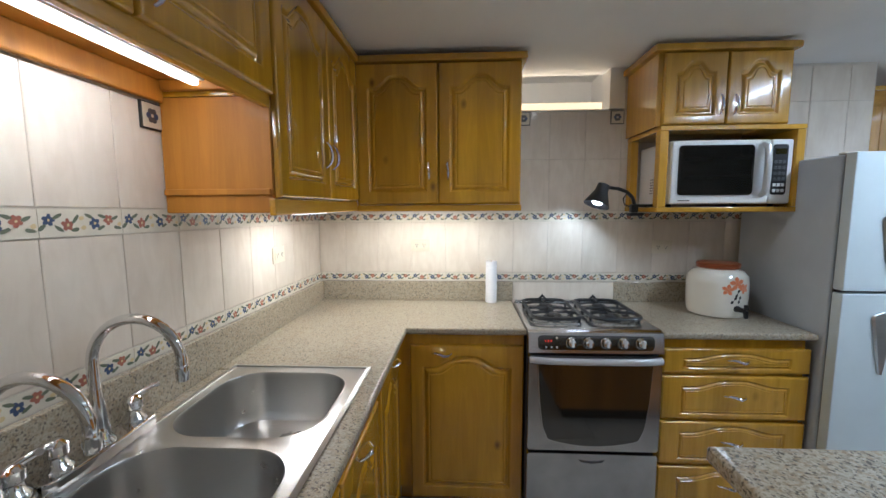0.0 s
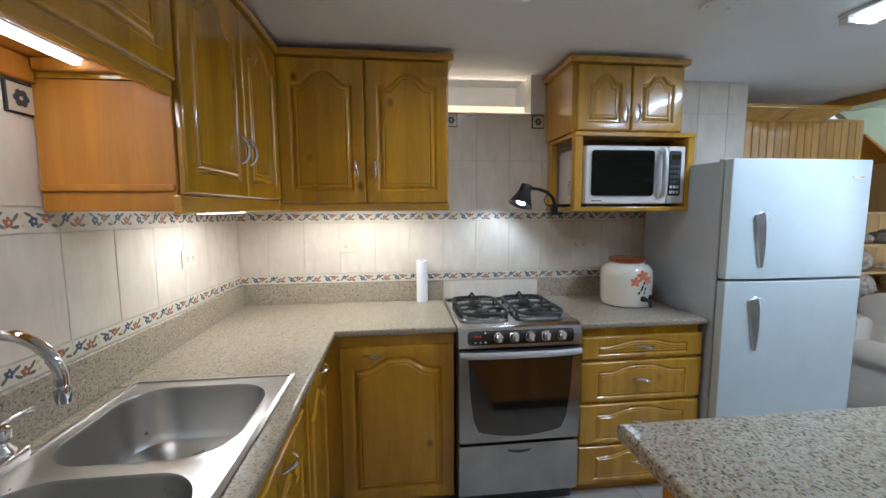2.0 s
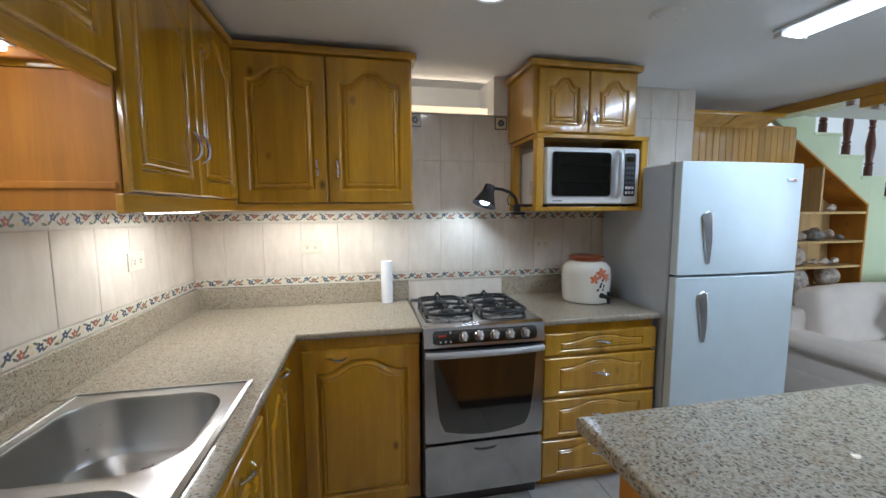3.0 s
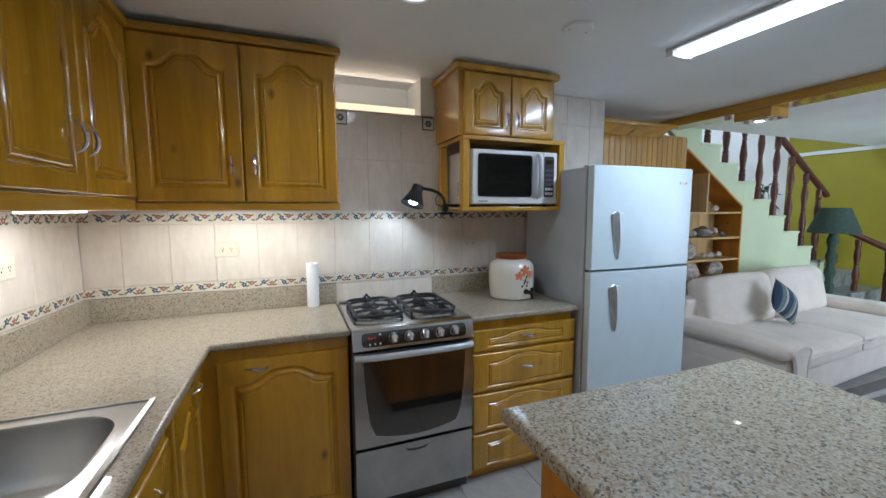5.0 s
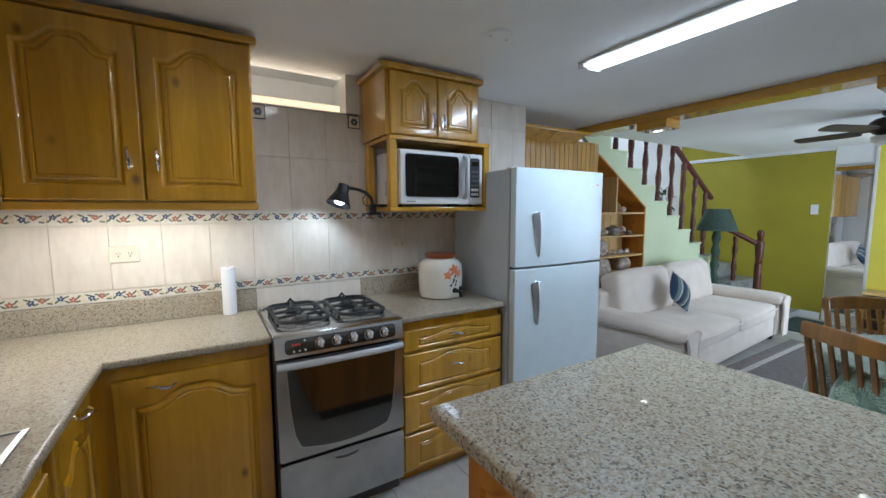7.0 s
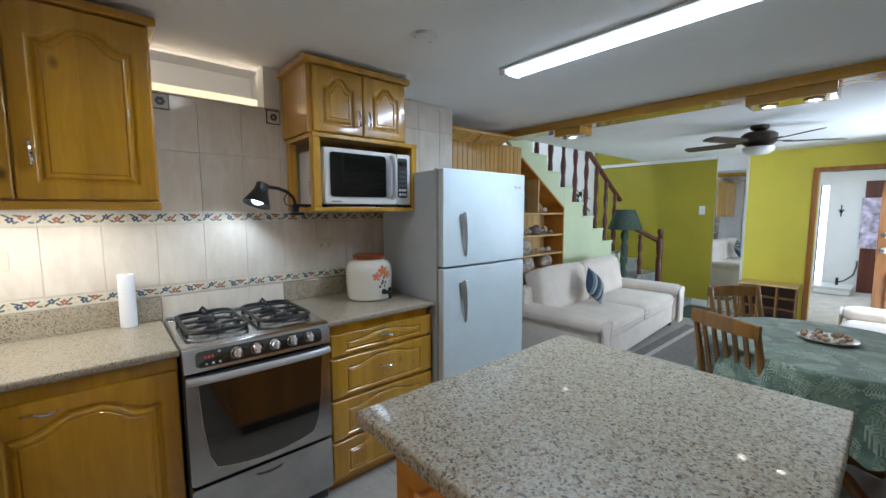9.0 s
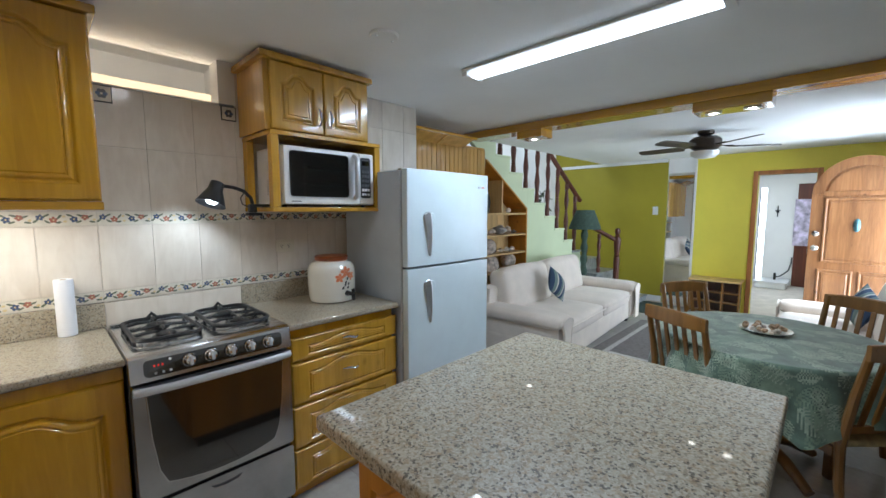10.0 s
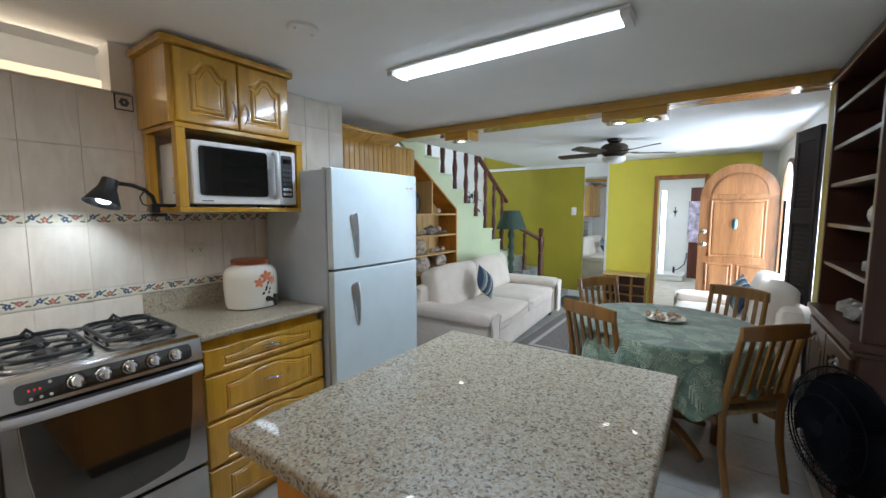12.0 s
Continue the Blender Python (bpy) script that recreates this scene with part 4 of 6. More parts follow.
def grate(x0, x1, y0, y1):
    """Pan support: an oval frame with crossing fingers, a bar between the burners and a raised rear lug."""
    h, r = 0.950, 0.055
    bm = tube([(x, y, h) for x, y in rounded(x0, x1, y0, y1, r, 6)] + [(x1, y1 - r, h)], 0.0092, 7)
    ym, xm = (y0 + y1) / 2, (x0 + x1) / 2
    join(bm, tube([(x0, ym, h), (xm, ym, h + 0.006), (x1, ym, h)], 0.0065, 6))
    for yc in ((y0 + ym) / 2, (y1 + ym) / 2):
        for dx, dy in ((1, 0), (-1, 0), (0, 1), (0, -1)):
            ax, ay = (x1 - xm) * dx, (ym - y0) / 2 * dy
            join(bm, tube([(xm + ax, yc + ay, h), (xm + ax * 0.6, yc + ay * 0.7, h + 0.008), (xm + ax * 0.2, yc + ay * 0.25, h + 0.006)], [0.007, 0.0085, 0.005], 6))
    join(bm, tube([(xm - 0.022, y1, h), (xm, y1, h + 0.024), (xm + 0.022, y1, h)], [0.006, 0.009, 0.006], 6))
    for x in (x0, x1):
        for y in (y0 + 0.06, y1 - 0.06, ym):
            join(bm, tube([(x, y, h), (x, y, 0.927)], 0.007, 6))
    return bm


for x0, x1 in ((SX + 0.040, SX + 0.272), (SX + 0.326, SX + 0.558)):
    part("tray", prism(rounded(x0 - 0.010, x1 + 0.010, 1.535, 1.950, 0.06), 0.0025, Matrix.Translation((0, 0, 0.9262)) @ Matrix(((1, 0, 0, 0), (0, 0, 1, 0), (0, 1, 0, 0), (0, 0, 0, 1)))), STEEL, st, "pressed steel burner tray")
    part("grate", grate(x0, x1, 1.545, 1.940), IRON, st, "black cast iron pan support", smooth=True)
    for yc in (1.644, 1.841):
        part("burner_cap", lathe([(0.05, 0), (0.05, 0.006), (0.036, 0.01), (0.036, 0.016), (0.03, 0.02), (0.0, 0.02)], 24, ((x0 + x1) / 2, yc, 0.929)), IRON, st, smooth=True)

# ---- fridge ----
fr = thing("fridge", "white two-door fridge freezer with silver handles", "fridge", (2.63, 1.7, 0))
FX0, FX1, FY = 2.295, 3.040, 1.374
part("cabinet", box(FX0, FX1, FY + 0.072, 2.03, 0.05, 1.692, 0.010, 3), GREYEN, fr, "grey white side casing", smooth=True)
part("plinth", box(FX0 + 0.02, FX1 - 0.02, FY + 0.09, 2.0, 0.0, 0.049), BLACK, fr)


def bowed(z0, z1):
    n = 14
    top = [(FX0 + (FX1 - FX0) * i / n, -0.013 * math.sin(math.pi * i / n)) for i in range(n + 1)]
    bm = bmesh.new()
    out = [(x, FY + 0.012 + d) for x, d in top] + [(FX1, FY + 0.062), (FX0, FY + 0.062)]
    a = [bm.verts.new((x, y, z0)) for x, y in out]
    b = [bm.verts.new((x, y, z1)) for x, y in out]
    bm.faces.new(a)
    bm.faces.new(b)
    for i in range(len(a)):
        j = (i + 1) % len(a)
        bm.faces.new((a[i], a[j], b[j], b[i]))
    bmesh.ops.recalc_face_normals(bm, faces=bm.faces)
    es = [e for e in bm.edges if e.verts[0].co.z == e.verts[1].co.z or (abs(e.verts[0].co.x - FX0) < 1e-4 and abs(e.verts[1].co.x - FX0) < 1e-4) or (abs(e.verts[0].co.x - FX1) < 1e-4 and abs(e.verts[1].co.x - FX1) < 1e-4)]
    bmesh.ops.bevel(bm, geom=es, offset=0.007, segments=2, affect="EDGES", profile=0.5)
    return bm


for z0, z1, hz, nm in ((1.126, 1.697, 1.184, "freezer_door"), (0.07, 1.115, 0.776, "fridge_door")):
    d = part(nm, bowed(z0, z1), ENAMEL, fr, "white enamelled bowed door", smooth=True)
    hx = 2.462
    hnd = bmesh.new()
    rings = []
    for i in range(17):
        q = i / 16
        wd = 0.005 + 0.040 * q ** 0.85 if q < 0.88 else 0.042 * math.sqrt(max(0.02, 1 - ((q - 0.88) / 0.12) ** 2))
        dp = 0.008 + 0.012 * math.sin(math.pi * min(q * 0.85 + 0.10, 1))
        xx, zz, yf = hx - 0.012 * q, hz + 0.266 * q, FY + 0.002
        rings.append([hnd.verts.new(p) for p in ((xx - wd, yf, zz), (xx - wd * 0.85, yf - dp * 0.55, zz), (xx + wd * 0.30, yf - dp, zz), (xx + wd * 0.50, yf - dp * 0.92, zz), (xx + wd * 0.72, yf, zz))])
    for a, b in zip(rings, rings[1:]):
        for k in range(5):
            hnd.faces.new((a[k], a[(k + 1) % 5], b[(k + 1) % 5], b[k]))
    hnd.faces.new(rings[0])
    hnd.faces.new(rings[-1])
    part("handle", hnd, SILVER, d, "tapered silver handle")
    part("grip_recess", lathe([(0.034, 0.0), (0.032, 0.004), (0.024, 0.0045), (0.0, 0.002)], 24, m=Matrix.Translation((hx + 0.012, FY - 0.003, hz + 0.226)) @ pose(0, 0, 0, 90, 0, 0)), ENAMEL, d, "shallow round finger recess", smooth=True)
part("top_trim", box(FX0 + 0.004, FX1 - 0.004, FY + 0.064, FY + 0.10, 1.6925, 1.702, 0.003), IVORY, fr, "cream edge along the top")
part("badge", box(2.925, 2.985, FY + 0.0, FY + 0.006, 1.604, 1.618, 0.001), SILVER, fr)
part("badge_mark", box(2.958, 2.980, FY - 0.001, FY + 0.005, 1.607, 1.615), PETAL, fr)
part("gasket", box(FX0 + 0.01, FX1 - 0.01, FY + 0.063, FY + 0.071, 0.07, 1.69), DKSTEEL, fr)

# ---- island ----
isl = thing("kitchen_island", "orange wooden island cabinet with panelled sides", "island", (1.82, 0.16, 0))
part("body", box(1.385, 2.27, -0.22, 0.52, 0.08, 0.874, 0.003), ORANGE, isl)
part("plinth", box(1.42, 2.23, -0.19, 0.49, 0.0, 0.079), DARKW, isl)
for i in range(2):
    door_on(isl, 1.384, 0.51 - 0.37 * i, 0.10, 0.36, 0.76, FRONT_NX, mat=ORANGE, stile=0.06, bottom=0.065, top=0.06, rise=0.05)
for i in range(2):
    part("side_frame", box(2.271, 2.288, -0.21 + 0.365 * i, 0.145 + 0.365 * i, 0.10, 0.86, 0.004), ORANGE, isl)
worktop("island_worktop", [(1.30, -0.287), (2.312, -0.287), (2.312, 0.602), (1.30, 0.602)], "large speckled granite island top with rounded edge", thick=0.045, mat=GRANITE)

# ---- small kitchen things ----
cl = thing("clamp_lamp", "black clamp lamp with lit bulb on the shelf edge", "lamp", (1.60, 1.80, 1.45))
part("clamp", box(1.575, 1.645, 1.775, 1.825, 1.432, 1.448, 0.005), BLACK, cl, smooth=True)
part("clamp_jaw", box(1.60, 1.70, 1.785, 1.815, 1.478, 1.492, 0.004), BLACK, cl, smooth=True)
part("clamp_back", box(1.585, 1.62, 1.782, 1.818, 1.449, 1.492, 0.005), BLACK, cl, smooth=True)
part("gooseneck", tube([(1.605, 1.80, 1.49), (1.595, 1.80, 1.525), (1.565, 1.80, 1.555), (1.52, 1.80, 1.572), (1.475, 1.80, 1.578), (1.452, 1.80, 1.575)], 0.009, 10), BLACK, cl, "black flexible arm", smooth=True)
hm = look((1.447, 1.80, 1.598), (1.385, 1.77, 1.44)) @ pose(0, 0, 0, 180, 0, 0)
shade = part("shade", lathe([(0.012, 0.0), (0.030, 0.006), (0.033, 0.045), (0.040, 0.06), (0.066, 0.12), (0.063, 0.12), (0.037, 0.064), (0.0, 0.05)], 28, m=hm), BLACK, cl, "black bell shade", smooth=True)
part("bulb", lathe([(0.0, 0.06), (0.014, 0.064), (0.028, 0.085), (0.030, 0.098), (0.020, 0.113), (0.0, 0.118)], 20, m=hm), BULB, shade, "lit white bulb", smooth=True)
part("cable", tube([(1.565, 1.80, 1.55), (1.55, 1.81, 1.52), (1.56, 1.815, 1.49), (1.59, 1.81, 1.478)], 0.003, 6), BLACK, cl, smooth=True)

tw = thing("paper_towel_roll", "white paper towel roll standing on the worktop", "paper towel", (0.881, 1.994, TOPZ))
part("roll", lathe([(0.031, 0), (0.0325, 0.002), (0.0325, 0.243), (0.031, 0.245), (0.012, 0.245), (0.012, 0.23), (0.0, 0.23)], 28, (0.881, 1.994, TOPZ + 0.001)), PAPER, tw, smooth=True)
part("core", lathe([(0.0115, 0.231), (0.0115, 0.2445), (0.0095, 0.2445), (0.0095, 0.232)], 20, (0.881, 1.994, TOPZ + 0.001)), GOLD, tw, "brown cardboard core")

jx, jy = 2.045, 1.80
jar = thing("water_crock", "cream ceramic water crock with orange flowers and black tap", "water dispenser", (jx, jy, TOPZ))
part("pot", lathe([(0.108, 0), (0.127, 0.005), (0.134, 0.025), (0.139, 0.11), (0.139, 0.172), (0.132, 0.208), (0.112, 0.230), (0.092, 0.236), (0.092, 0.242), (0.0, 0.242)], 48, (jx, jy, TOPZ + 0.001)), CERAM, jar, smooth=True)
part("lid", lathe([(0.093, 0), (0.097, 0.003), (0.096, 0.010), (0.098, 0.014), (0.098, 0.022), (0.092, 0.027), (0.0, 0.027)], 40, (jx, jy, TOPZ + 0.243)), COPPER, jar, "orange brown lid", smooth=True)


def on_jar(a, z, r=0.1405):
    return Vector((jx + r * math.sin(a), jy - r * math.cos(a), TOPZ + z))


def petals(a0, z0, size, n, tilt=0.0):
    bm = bmesh.new()
    for k in range(n):
        t = tilt + 2 * math.pi * k / n
        c = bm.verts.new(on_jar(a0, z0, 0.1410))
        pts = []
        for u, wd in ((0.45, 0.30), (0.75, 0.26), (1.0, 0.0), (0.75, -0.26), (0.45, -0.30)):
            dx, dz = u * math.cos(t) - wd * math.sin(t), u * math.sin(t) + wd * math.cos(t)
            pts.append(bm.verts.new(on_jar(a0 + dx * size / 0.140, z0 + dz * size, 0.1404)))
        bm.faces.new([c] + pts)
    return bm


for a0, z0, s in ((-0.20, 0.150, 0.030), (0.08, 0.182, 0.036), (0.36, 0.156, 0.028)):
    part("painted_flower", petals(a0, z0, s, 5, 0.4 + a0), PETAL, jar, "painted orange flower")
for a0, z0, s in ((0.0, 0.098, 0.022), (0.20, 0.100, 0.020), (0.12, 0.132, 0.022)):
    part("painted_leaf", petals(a0, z0, s, 2, 0.9 + 2 * a0), BLACK, jar, "painted dark leaves")
tp = on_jar(0.14, 0.055)
part("tap", tube([tp + Vector((0, 0.01, 0)), tp + Vector((0.006, -0.025, 0)), tp + Vector((0.010, -0.045, -0.004)), tp + Vector((0.011, -0.048, -0.034))], [0.017, 0.011, 0.012, 0.009], 12), BLACK, jar, "black plastic tap", smooth=True)
part("tap_lever", box(tp.x + 0.002, tp.x + 0.018, tp.y - 0.055, tp.y - 0.038, tp.z + 0.008, tp.z + 0.032, 0.004), BLACK, jar)


def socket(at, facing):
    s = thing("wall_socket", "ivory double wall socket on the tiles", "socket", at, group="wall sockets")
    m = Matrix.Translation(at) @ facing
    part("plate", moved(box(-0.058, 0.058, -0.007, -0.0005, -0.038, 0.038, 0.005), m), IVORY, s, smooth=True)
    part("insert", moved(box(-0.042, 0.042, -0.0095, -0.0068, -0.021, 0.021, 0.003), m), IVORY, s)
    for x in (-0.022, 0.022):
        for dx, dz, w in ((-0.006, 0.004, 0.0012), (0.006, 0.004, 0.0012), (0, -0.008, 0.002)):
            part("slot", moved(box(x + dx - w, x + dx + w, -0.0102, -0.0094, dz - 0.004, dz + 0.004), m), BLACK, s)


socket((0.459, WY, 1.255), FRONT_Y)
socket((1.874, WY, 1.243), FRONT_Y)
socket((WX, 1.50, 1.262), FRONT_X)

fl = thing("fluorescent_fixture", "lit white fluorescent ceiling fixture", "ceiling light", (2.61, 0.58, CEIL), group="ceiling lights")
part("housing", box(2.560, 2.712, -0.045, 1.215, 2.238, CEIL - 0.001, 0.006), WHITEP, fl, smooth=True)
rib = [(-0.041, 0.0), (-0.039, -0.016), (-0.034, -0.026)] + [(-0.032 + 0.004 * i, -0.026 - (0.0016 if i % 2 else 0.0)) for i in range(17)] + [(0.034, -0.026), (0.039, -0.016), (0.041, 0.0)]
part("diffuser", prism(rib, 1.176, pose(2.635, -0.003, 2.2375)), TUBE, fl, "glowing ribbed diffuser")
for y0, y1 in ((-0.043, -0.005), (1.175, 1.213)):
    part("end_cap", box(2.564, 2.708, y0, y1, 2.212, 2.2375, 0.005), WHITEP, fl, "white plastic end cap", smooth=True)

for x, y, nm in ((1.985, 1.172, "ceiling_cover_plate"),):
    t = thing(nm, "round white cover plate on the ceiling", "ceiling fitting", (x, y, CEIL))
    part("plate", lathe([(0.0, -0.014), (0.060, -0.012), (0.066, -0.004), (0.066, -0.001)], 36, (x, y, CEIL)), PAINT, t, smooth=True)
    for s in (-0.045, 0.045):
        part("screw", lathe([(0.006, -0.019), (0.007, -0.015)], 10, (x + s, y, CEIL)), SILVER, t)
t = thing("ceiling_downlight", "round white ceiling lamp with frosted glass", "ceiling light", (1.23, 1.14, CEIL), group="ceiling lights")
part("rim", lathe([(0.078, -0.001), (0.080, -0.010), (0.066, -0.016), (0.060, -0.010)], 36, (1.23, 1.14, CEIL)), WHITEP, t, smooth=True)
part("lens", lathe([(0.059, -0.011), (0.04, -0.018), (0.0, -0.021)], 36, (1.23, 1.14, CEIL)), DOWN, t, "lit frosted glass lens", smooth=True)

# ---- stairs with the shelf niche under them ----
SYF, RISE, RUN = 2.50, 0.1845, 0.286
stairs = thing("staircase", "pale green painted staircase with grey stone treads", "stairs", (5.8, 2.95, 0))
steps = [(4.904 + RUN * (k - 1), 2.113 - RISE * k) for k in range(0, 8)]   # left end and height of each tread
# side face of the stairs stands round the niche: right of it, above its slope and below it
right = [(5.31, 0.0), (6.91, 0.0), (6.91, steps[7][1])]
for k in range(7, 2, -1):
    right += [(steps[k][0], steps[k][1]), (steps[k][0], steps[k - 1][1])]
right += [(5.31, steps[2][1])]
over = [(4.444, 2.04), (5.308, 1.484), (5.308, steps[2][1]), (steps[2][0], steps[2][1]), (steps[2][0], steps[1][1]), (steps[1][0], steps[1][1]), (steps[1][0], steps[0][1]), (steps[0][0], steps[0][1]), (steps[0][0], 2.255), (4.10, 2.255)]
part("side_wall", prism(right, 0.05, pose(0, SYF, 0)), MINT, stairs, "pale green stair side")
part("upper_side_wall", prism(over, 0.05, pose(0, SYF, 0)), MINT, stairs, "pale green stair side over the niche")
for k in range(0, 8):
    x, z = steps[k]
    part("step", box(x, x + RUN + 0.012, SYF + 0.052, 3.37, z - 0.12, z - 0.028), MINT, stairs)
    part("tread", box(x - 0.004, x + RUN + 0.02, SYF - 0.006, 3.37, z - 0.026, z + 0.002, 0.006), MINT if k < 7 else STONE, stairs, smooth=True)
part("landing", box(6.915, 7.69, 2.50, 3.37, 0.0, 0.645, 0.004), STONE, stairs, "grey stone landing")
for k, (y0, y1, z) in enumerate(((2.24, 2.495, 0.46), (1.98, 2.235, 0.275), (1.72, 1.975, 0.092))):
    part("lower_step", box(6.93, 7.69, y0, y1, 0.0, z - 0.03), STONE, stairs)
    part("lower_tread", box(6.92, 7.69, y0 - 0.02, y1, z - 0.029, z, 0.008), STONE, stairs, "grey stone tread", smooth=True)


def baluster_mesh(h):
    prof = [(0.020, 0), (0.020, 0.10), (0.014, 0.115), (0.022, 0.13), (0.015, 0.15), (0.020, 0.24), (0.024, 0.32), (0.018, 0.42), (0.012, 0.50), (0.018, 0.515), (0.012, 0.53), (0.018, 0.60), (0.023, 0.70), (0.016, 0.82), (0.012, 0.86), (0.022, 0.875), (0.016, 0.89), (0.020, 0.90), (0.020, 1.0)]
    return lathe([(r * 1.5, z * h) for r, z in prof], 14)


rail = thing("stair_railing", "dark red-brown turned wooden balustrade", "railing", (5.8, 2.56, 0.8))
slope = RISE / RUN
for k in range(0, 8):
    x, z = steps[k]
    top = z + 0.86
    part("baluster", moved(baluster_mesh(top - z - 0.004), Matrix.Translation((x + RUN * 0.5, SYF + 0.045, z + 0.004))), BALW, rail, smooth=True)
x0, x1 = 4.75, 6.93
zr = lambda x: 2.113 + 0.90 - (x - 4.76) * slope
part("handrail", moved(tube([(x0, SYF + 0.045, zr(x0)), (x1, SYF + 0.045, zr(x1))], 0.034, 12), Matrix()), BALW, rail, "dark polished handrail", smooth=True)
low = thing("stair_railing", "red-brown lower handrail with turned newel post", "railing", (7.2, 2.2, 0.3))
nx, ny, nz = 7.25, 2.05, 0.277
part("newel_post", lathe([(0.045, 0), (0.045, 0.42), (0.034, 0.44), (0.046, 0.46), (0.034, 0.48), (0.042, 0.52), (0.050, 0.62), (0.054, 0.70), (0.050, 0.74), (0.030, 0.76), (0.042, 0.775), (0.026, 0.79), (0.040, 0.82), (0.043, 0.85), (0.034, 0.885), (0.0, 0.90)], 24, (nx, ny, nz)), BALW, low, "turned newel post with ball top", smooth=True)
part("handrail", tube([(6.93, 2.50, 1.30), (7.06, 2.33, 1.16), (nx, ny, 0.97)], 0.034, 12), BALW, low, smooth=True)
part("baluster", moved(baluster_mesh(0.62), Matrix.Translation((7.10, 2.28, 0.462))), BALW, low, smooth=True)
part("baluster", moved(baluster_mesh(0.66), Matrix.Translation((6.96, 2.44, 0.62))), BALW, low, smooth=True)

plant = thing("potted_plant", "small leafy plant in a pale pot on the stairs", "plant", (6.30, 2.86, steps[5][1]))
part("pot", lathe([(0.045, 0), (0.060, 0.10), (0.066, 0.105), (0.060, 0.11), (0.0, 0.10)], 20, (6.30, 2.86, steps[5][1] + 0.004)), CERAM, plant, smooth=True)
rnd = random.Random(8)
for k in range(22):
    a, h, ln = rnd.uniform(0, 6.283), rnd.uniform(0.16, 0.46), rnd.uniform(0.08, 0.16)
    lf = bmesh.new()
    rows = [(0.0, 0.004, 0.0), (0.3, 0.022, 0.015), (0.6, 0.026, 0.012), (0.85, 0.014, -0.01), (1.0, 0.002, -0.03)]
    left = [lf.verts.new((u * ln, -w, z)) for u, w, z in rows]
    right = [lf.verts.new((u * ln, w, z)) for u, w, z in rows]
    for j in range(4):
        lf.faces.new((left[j], left[j + 1], right[j + 1], right[j]))
    bmesh.ops.solidify(lf, geom=lf.faces[:], thickness=0.0015)
    join(lf, tube([(-0.02 - 0.15 * h, 0, -h * 0.85), (-0.01, 0, -h * 0.3), (0.004, 0, 0)], 0.002, 5))
    part("leaf", moved(lf, Matrix.Translation((6.30 + 0.03 * math.cos(a), 2.86 + 0.03 * math.sin(a), steps[5][1] + 0.10 + h)) @ pose(0, 0, 0, rnd.uniform(-25, 25), rnd.uniform(-20, 30), math.degrees(a))), LEAFG, plant, smooth=True)

niche = thing("shelf_niche", "honey pine shelves built in under the stairs", "shelf", (4.6, 2.7, 0.3))
part("back_board", box(3.40, 5.305, 2.79, 2.81, 0.30, 2.10), SHELFW, niche, "pale planked back board")
for i in range(15):
    part("back_plank", box(3.41 + i * 0.126, 3.41 + i * 0.126 + 0.122, 2.776, 2.789, 0.31, 2.09, 0.004), SHELFW, niche)
part("end_board", box(5.285, 5.307, 2.492, 2.775, 0.30, 1.49, 0.003), ORANGE, niche)
for z in (0.70, 0.93, 1.16, 1.424):
    part("shelf_board", box(3.40, 5.284, 2.496, 2.775, z - 0.022, z, 0.003), SHELFW, niche, smooth=True)
part("divider", box(4.745, 4.767, 2.496, 2.775, 1.4245, 1.83, 0.003), SHELFW, niche)
sl = math.atan2(1.484 - 2.04, 5.31 - 4.444)
part("slope_board", moved(box(0, 1.03, 0, 0.29, -0.022, -0.002, 0.003), Matrix.Translation((4.44, 2.488, 2.042)) @ Matrix.Rotation(-sl, 4, "Y")), ORANGE, niche, "sloping orange pine soffit")

# panelling with a rounded end over the niche
pan = thing("plank_panel", "glossy vertical plank panelling with a rounded end", "panelling", (3.8, 2.4, 1.6))
pts = [(3.02 + 0.06 * i, 2.30) for i in range(19)]
pts += [(4.10 + 0.19 * math.sin(a), 2.30 + 0.19 * (1 - math.cos(a))) for a in [math.pi / 2 * k / 7 for k in range(1, 8)]]
for (xa, ya), (xb, yb) in zip(pts, pts[1:]):
    ln = math.hypot(xb - xa, yb - ya)
    part("plank", moved(box(0.002, ln - 0.002, 0, 0.014, 1.30, 2.085, 0.003), Matrix.Translation((xa, ya, 0)) @ Matrix.Rotation(math.atan2(yb - ya, xb - xa), 4, "Z")), SLATW, pan, smooth=True)
cap = [(x, y + 0.004) for x, y in pts] + [(pts[-1][0], 2.495), (3.02, 2.495)]
part("top_board", prism(cap, 0.016, Matrix.Translation((0, 0, 2.087)) @ Matrix(((1, 0, 0, 0), (0, 0, 1, 0), (0, 1, 0, 0), (0, 0, 0, 1)))), SLATW, pan)
for x in (3.04, 3.42):
    part("canopy_board", moved(box(0, 0.36, 0, 0.15, -0.008, 0.008, 0.003), Matrix.Translation((x, 2.135, 2.135)) @ Matrix.Rotation(radians(-24), 4, "X")), SLATW, pan, smooth=True)
part("canopy_rail", box(3.02, 3.80, 2.105, 2.130, 2.122, 2.146, 0.004), GOLDX, pan, smooth=True)


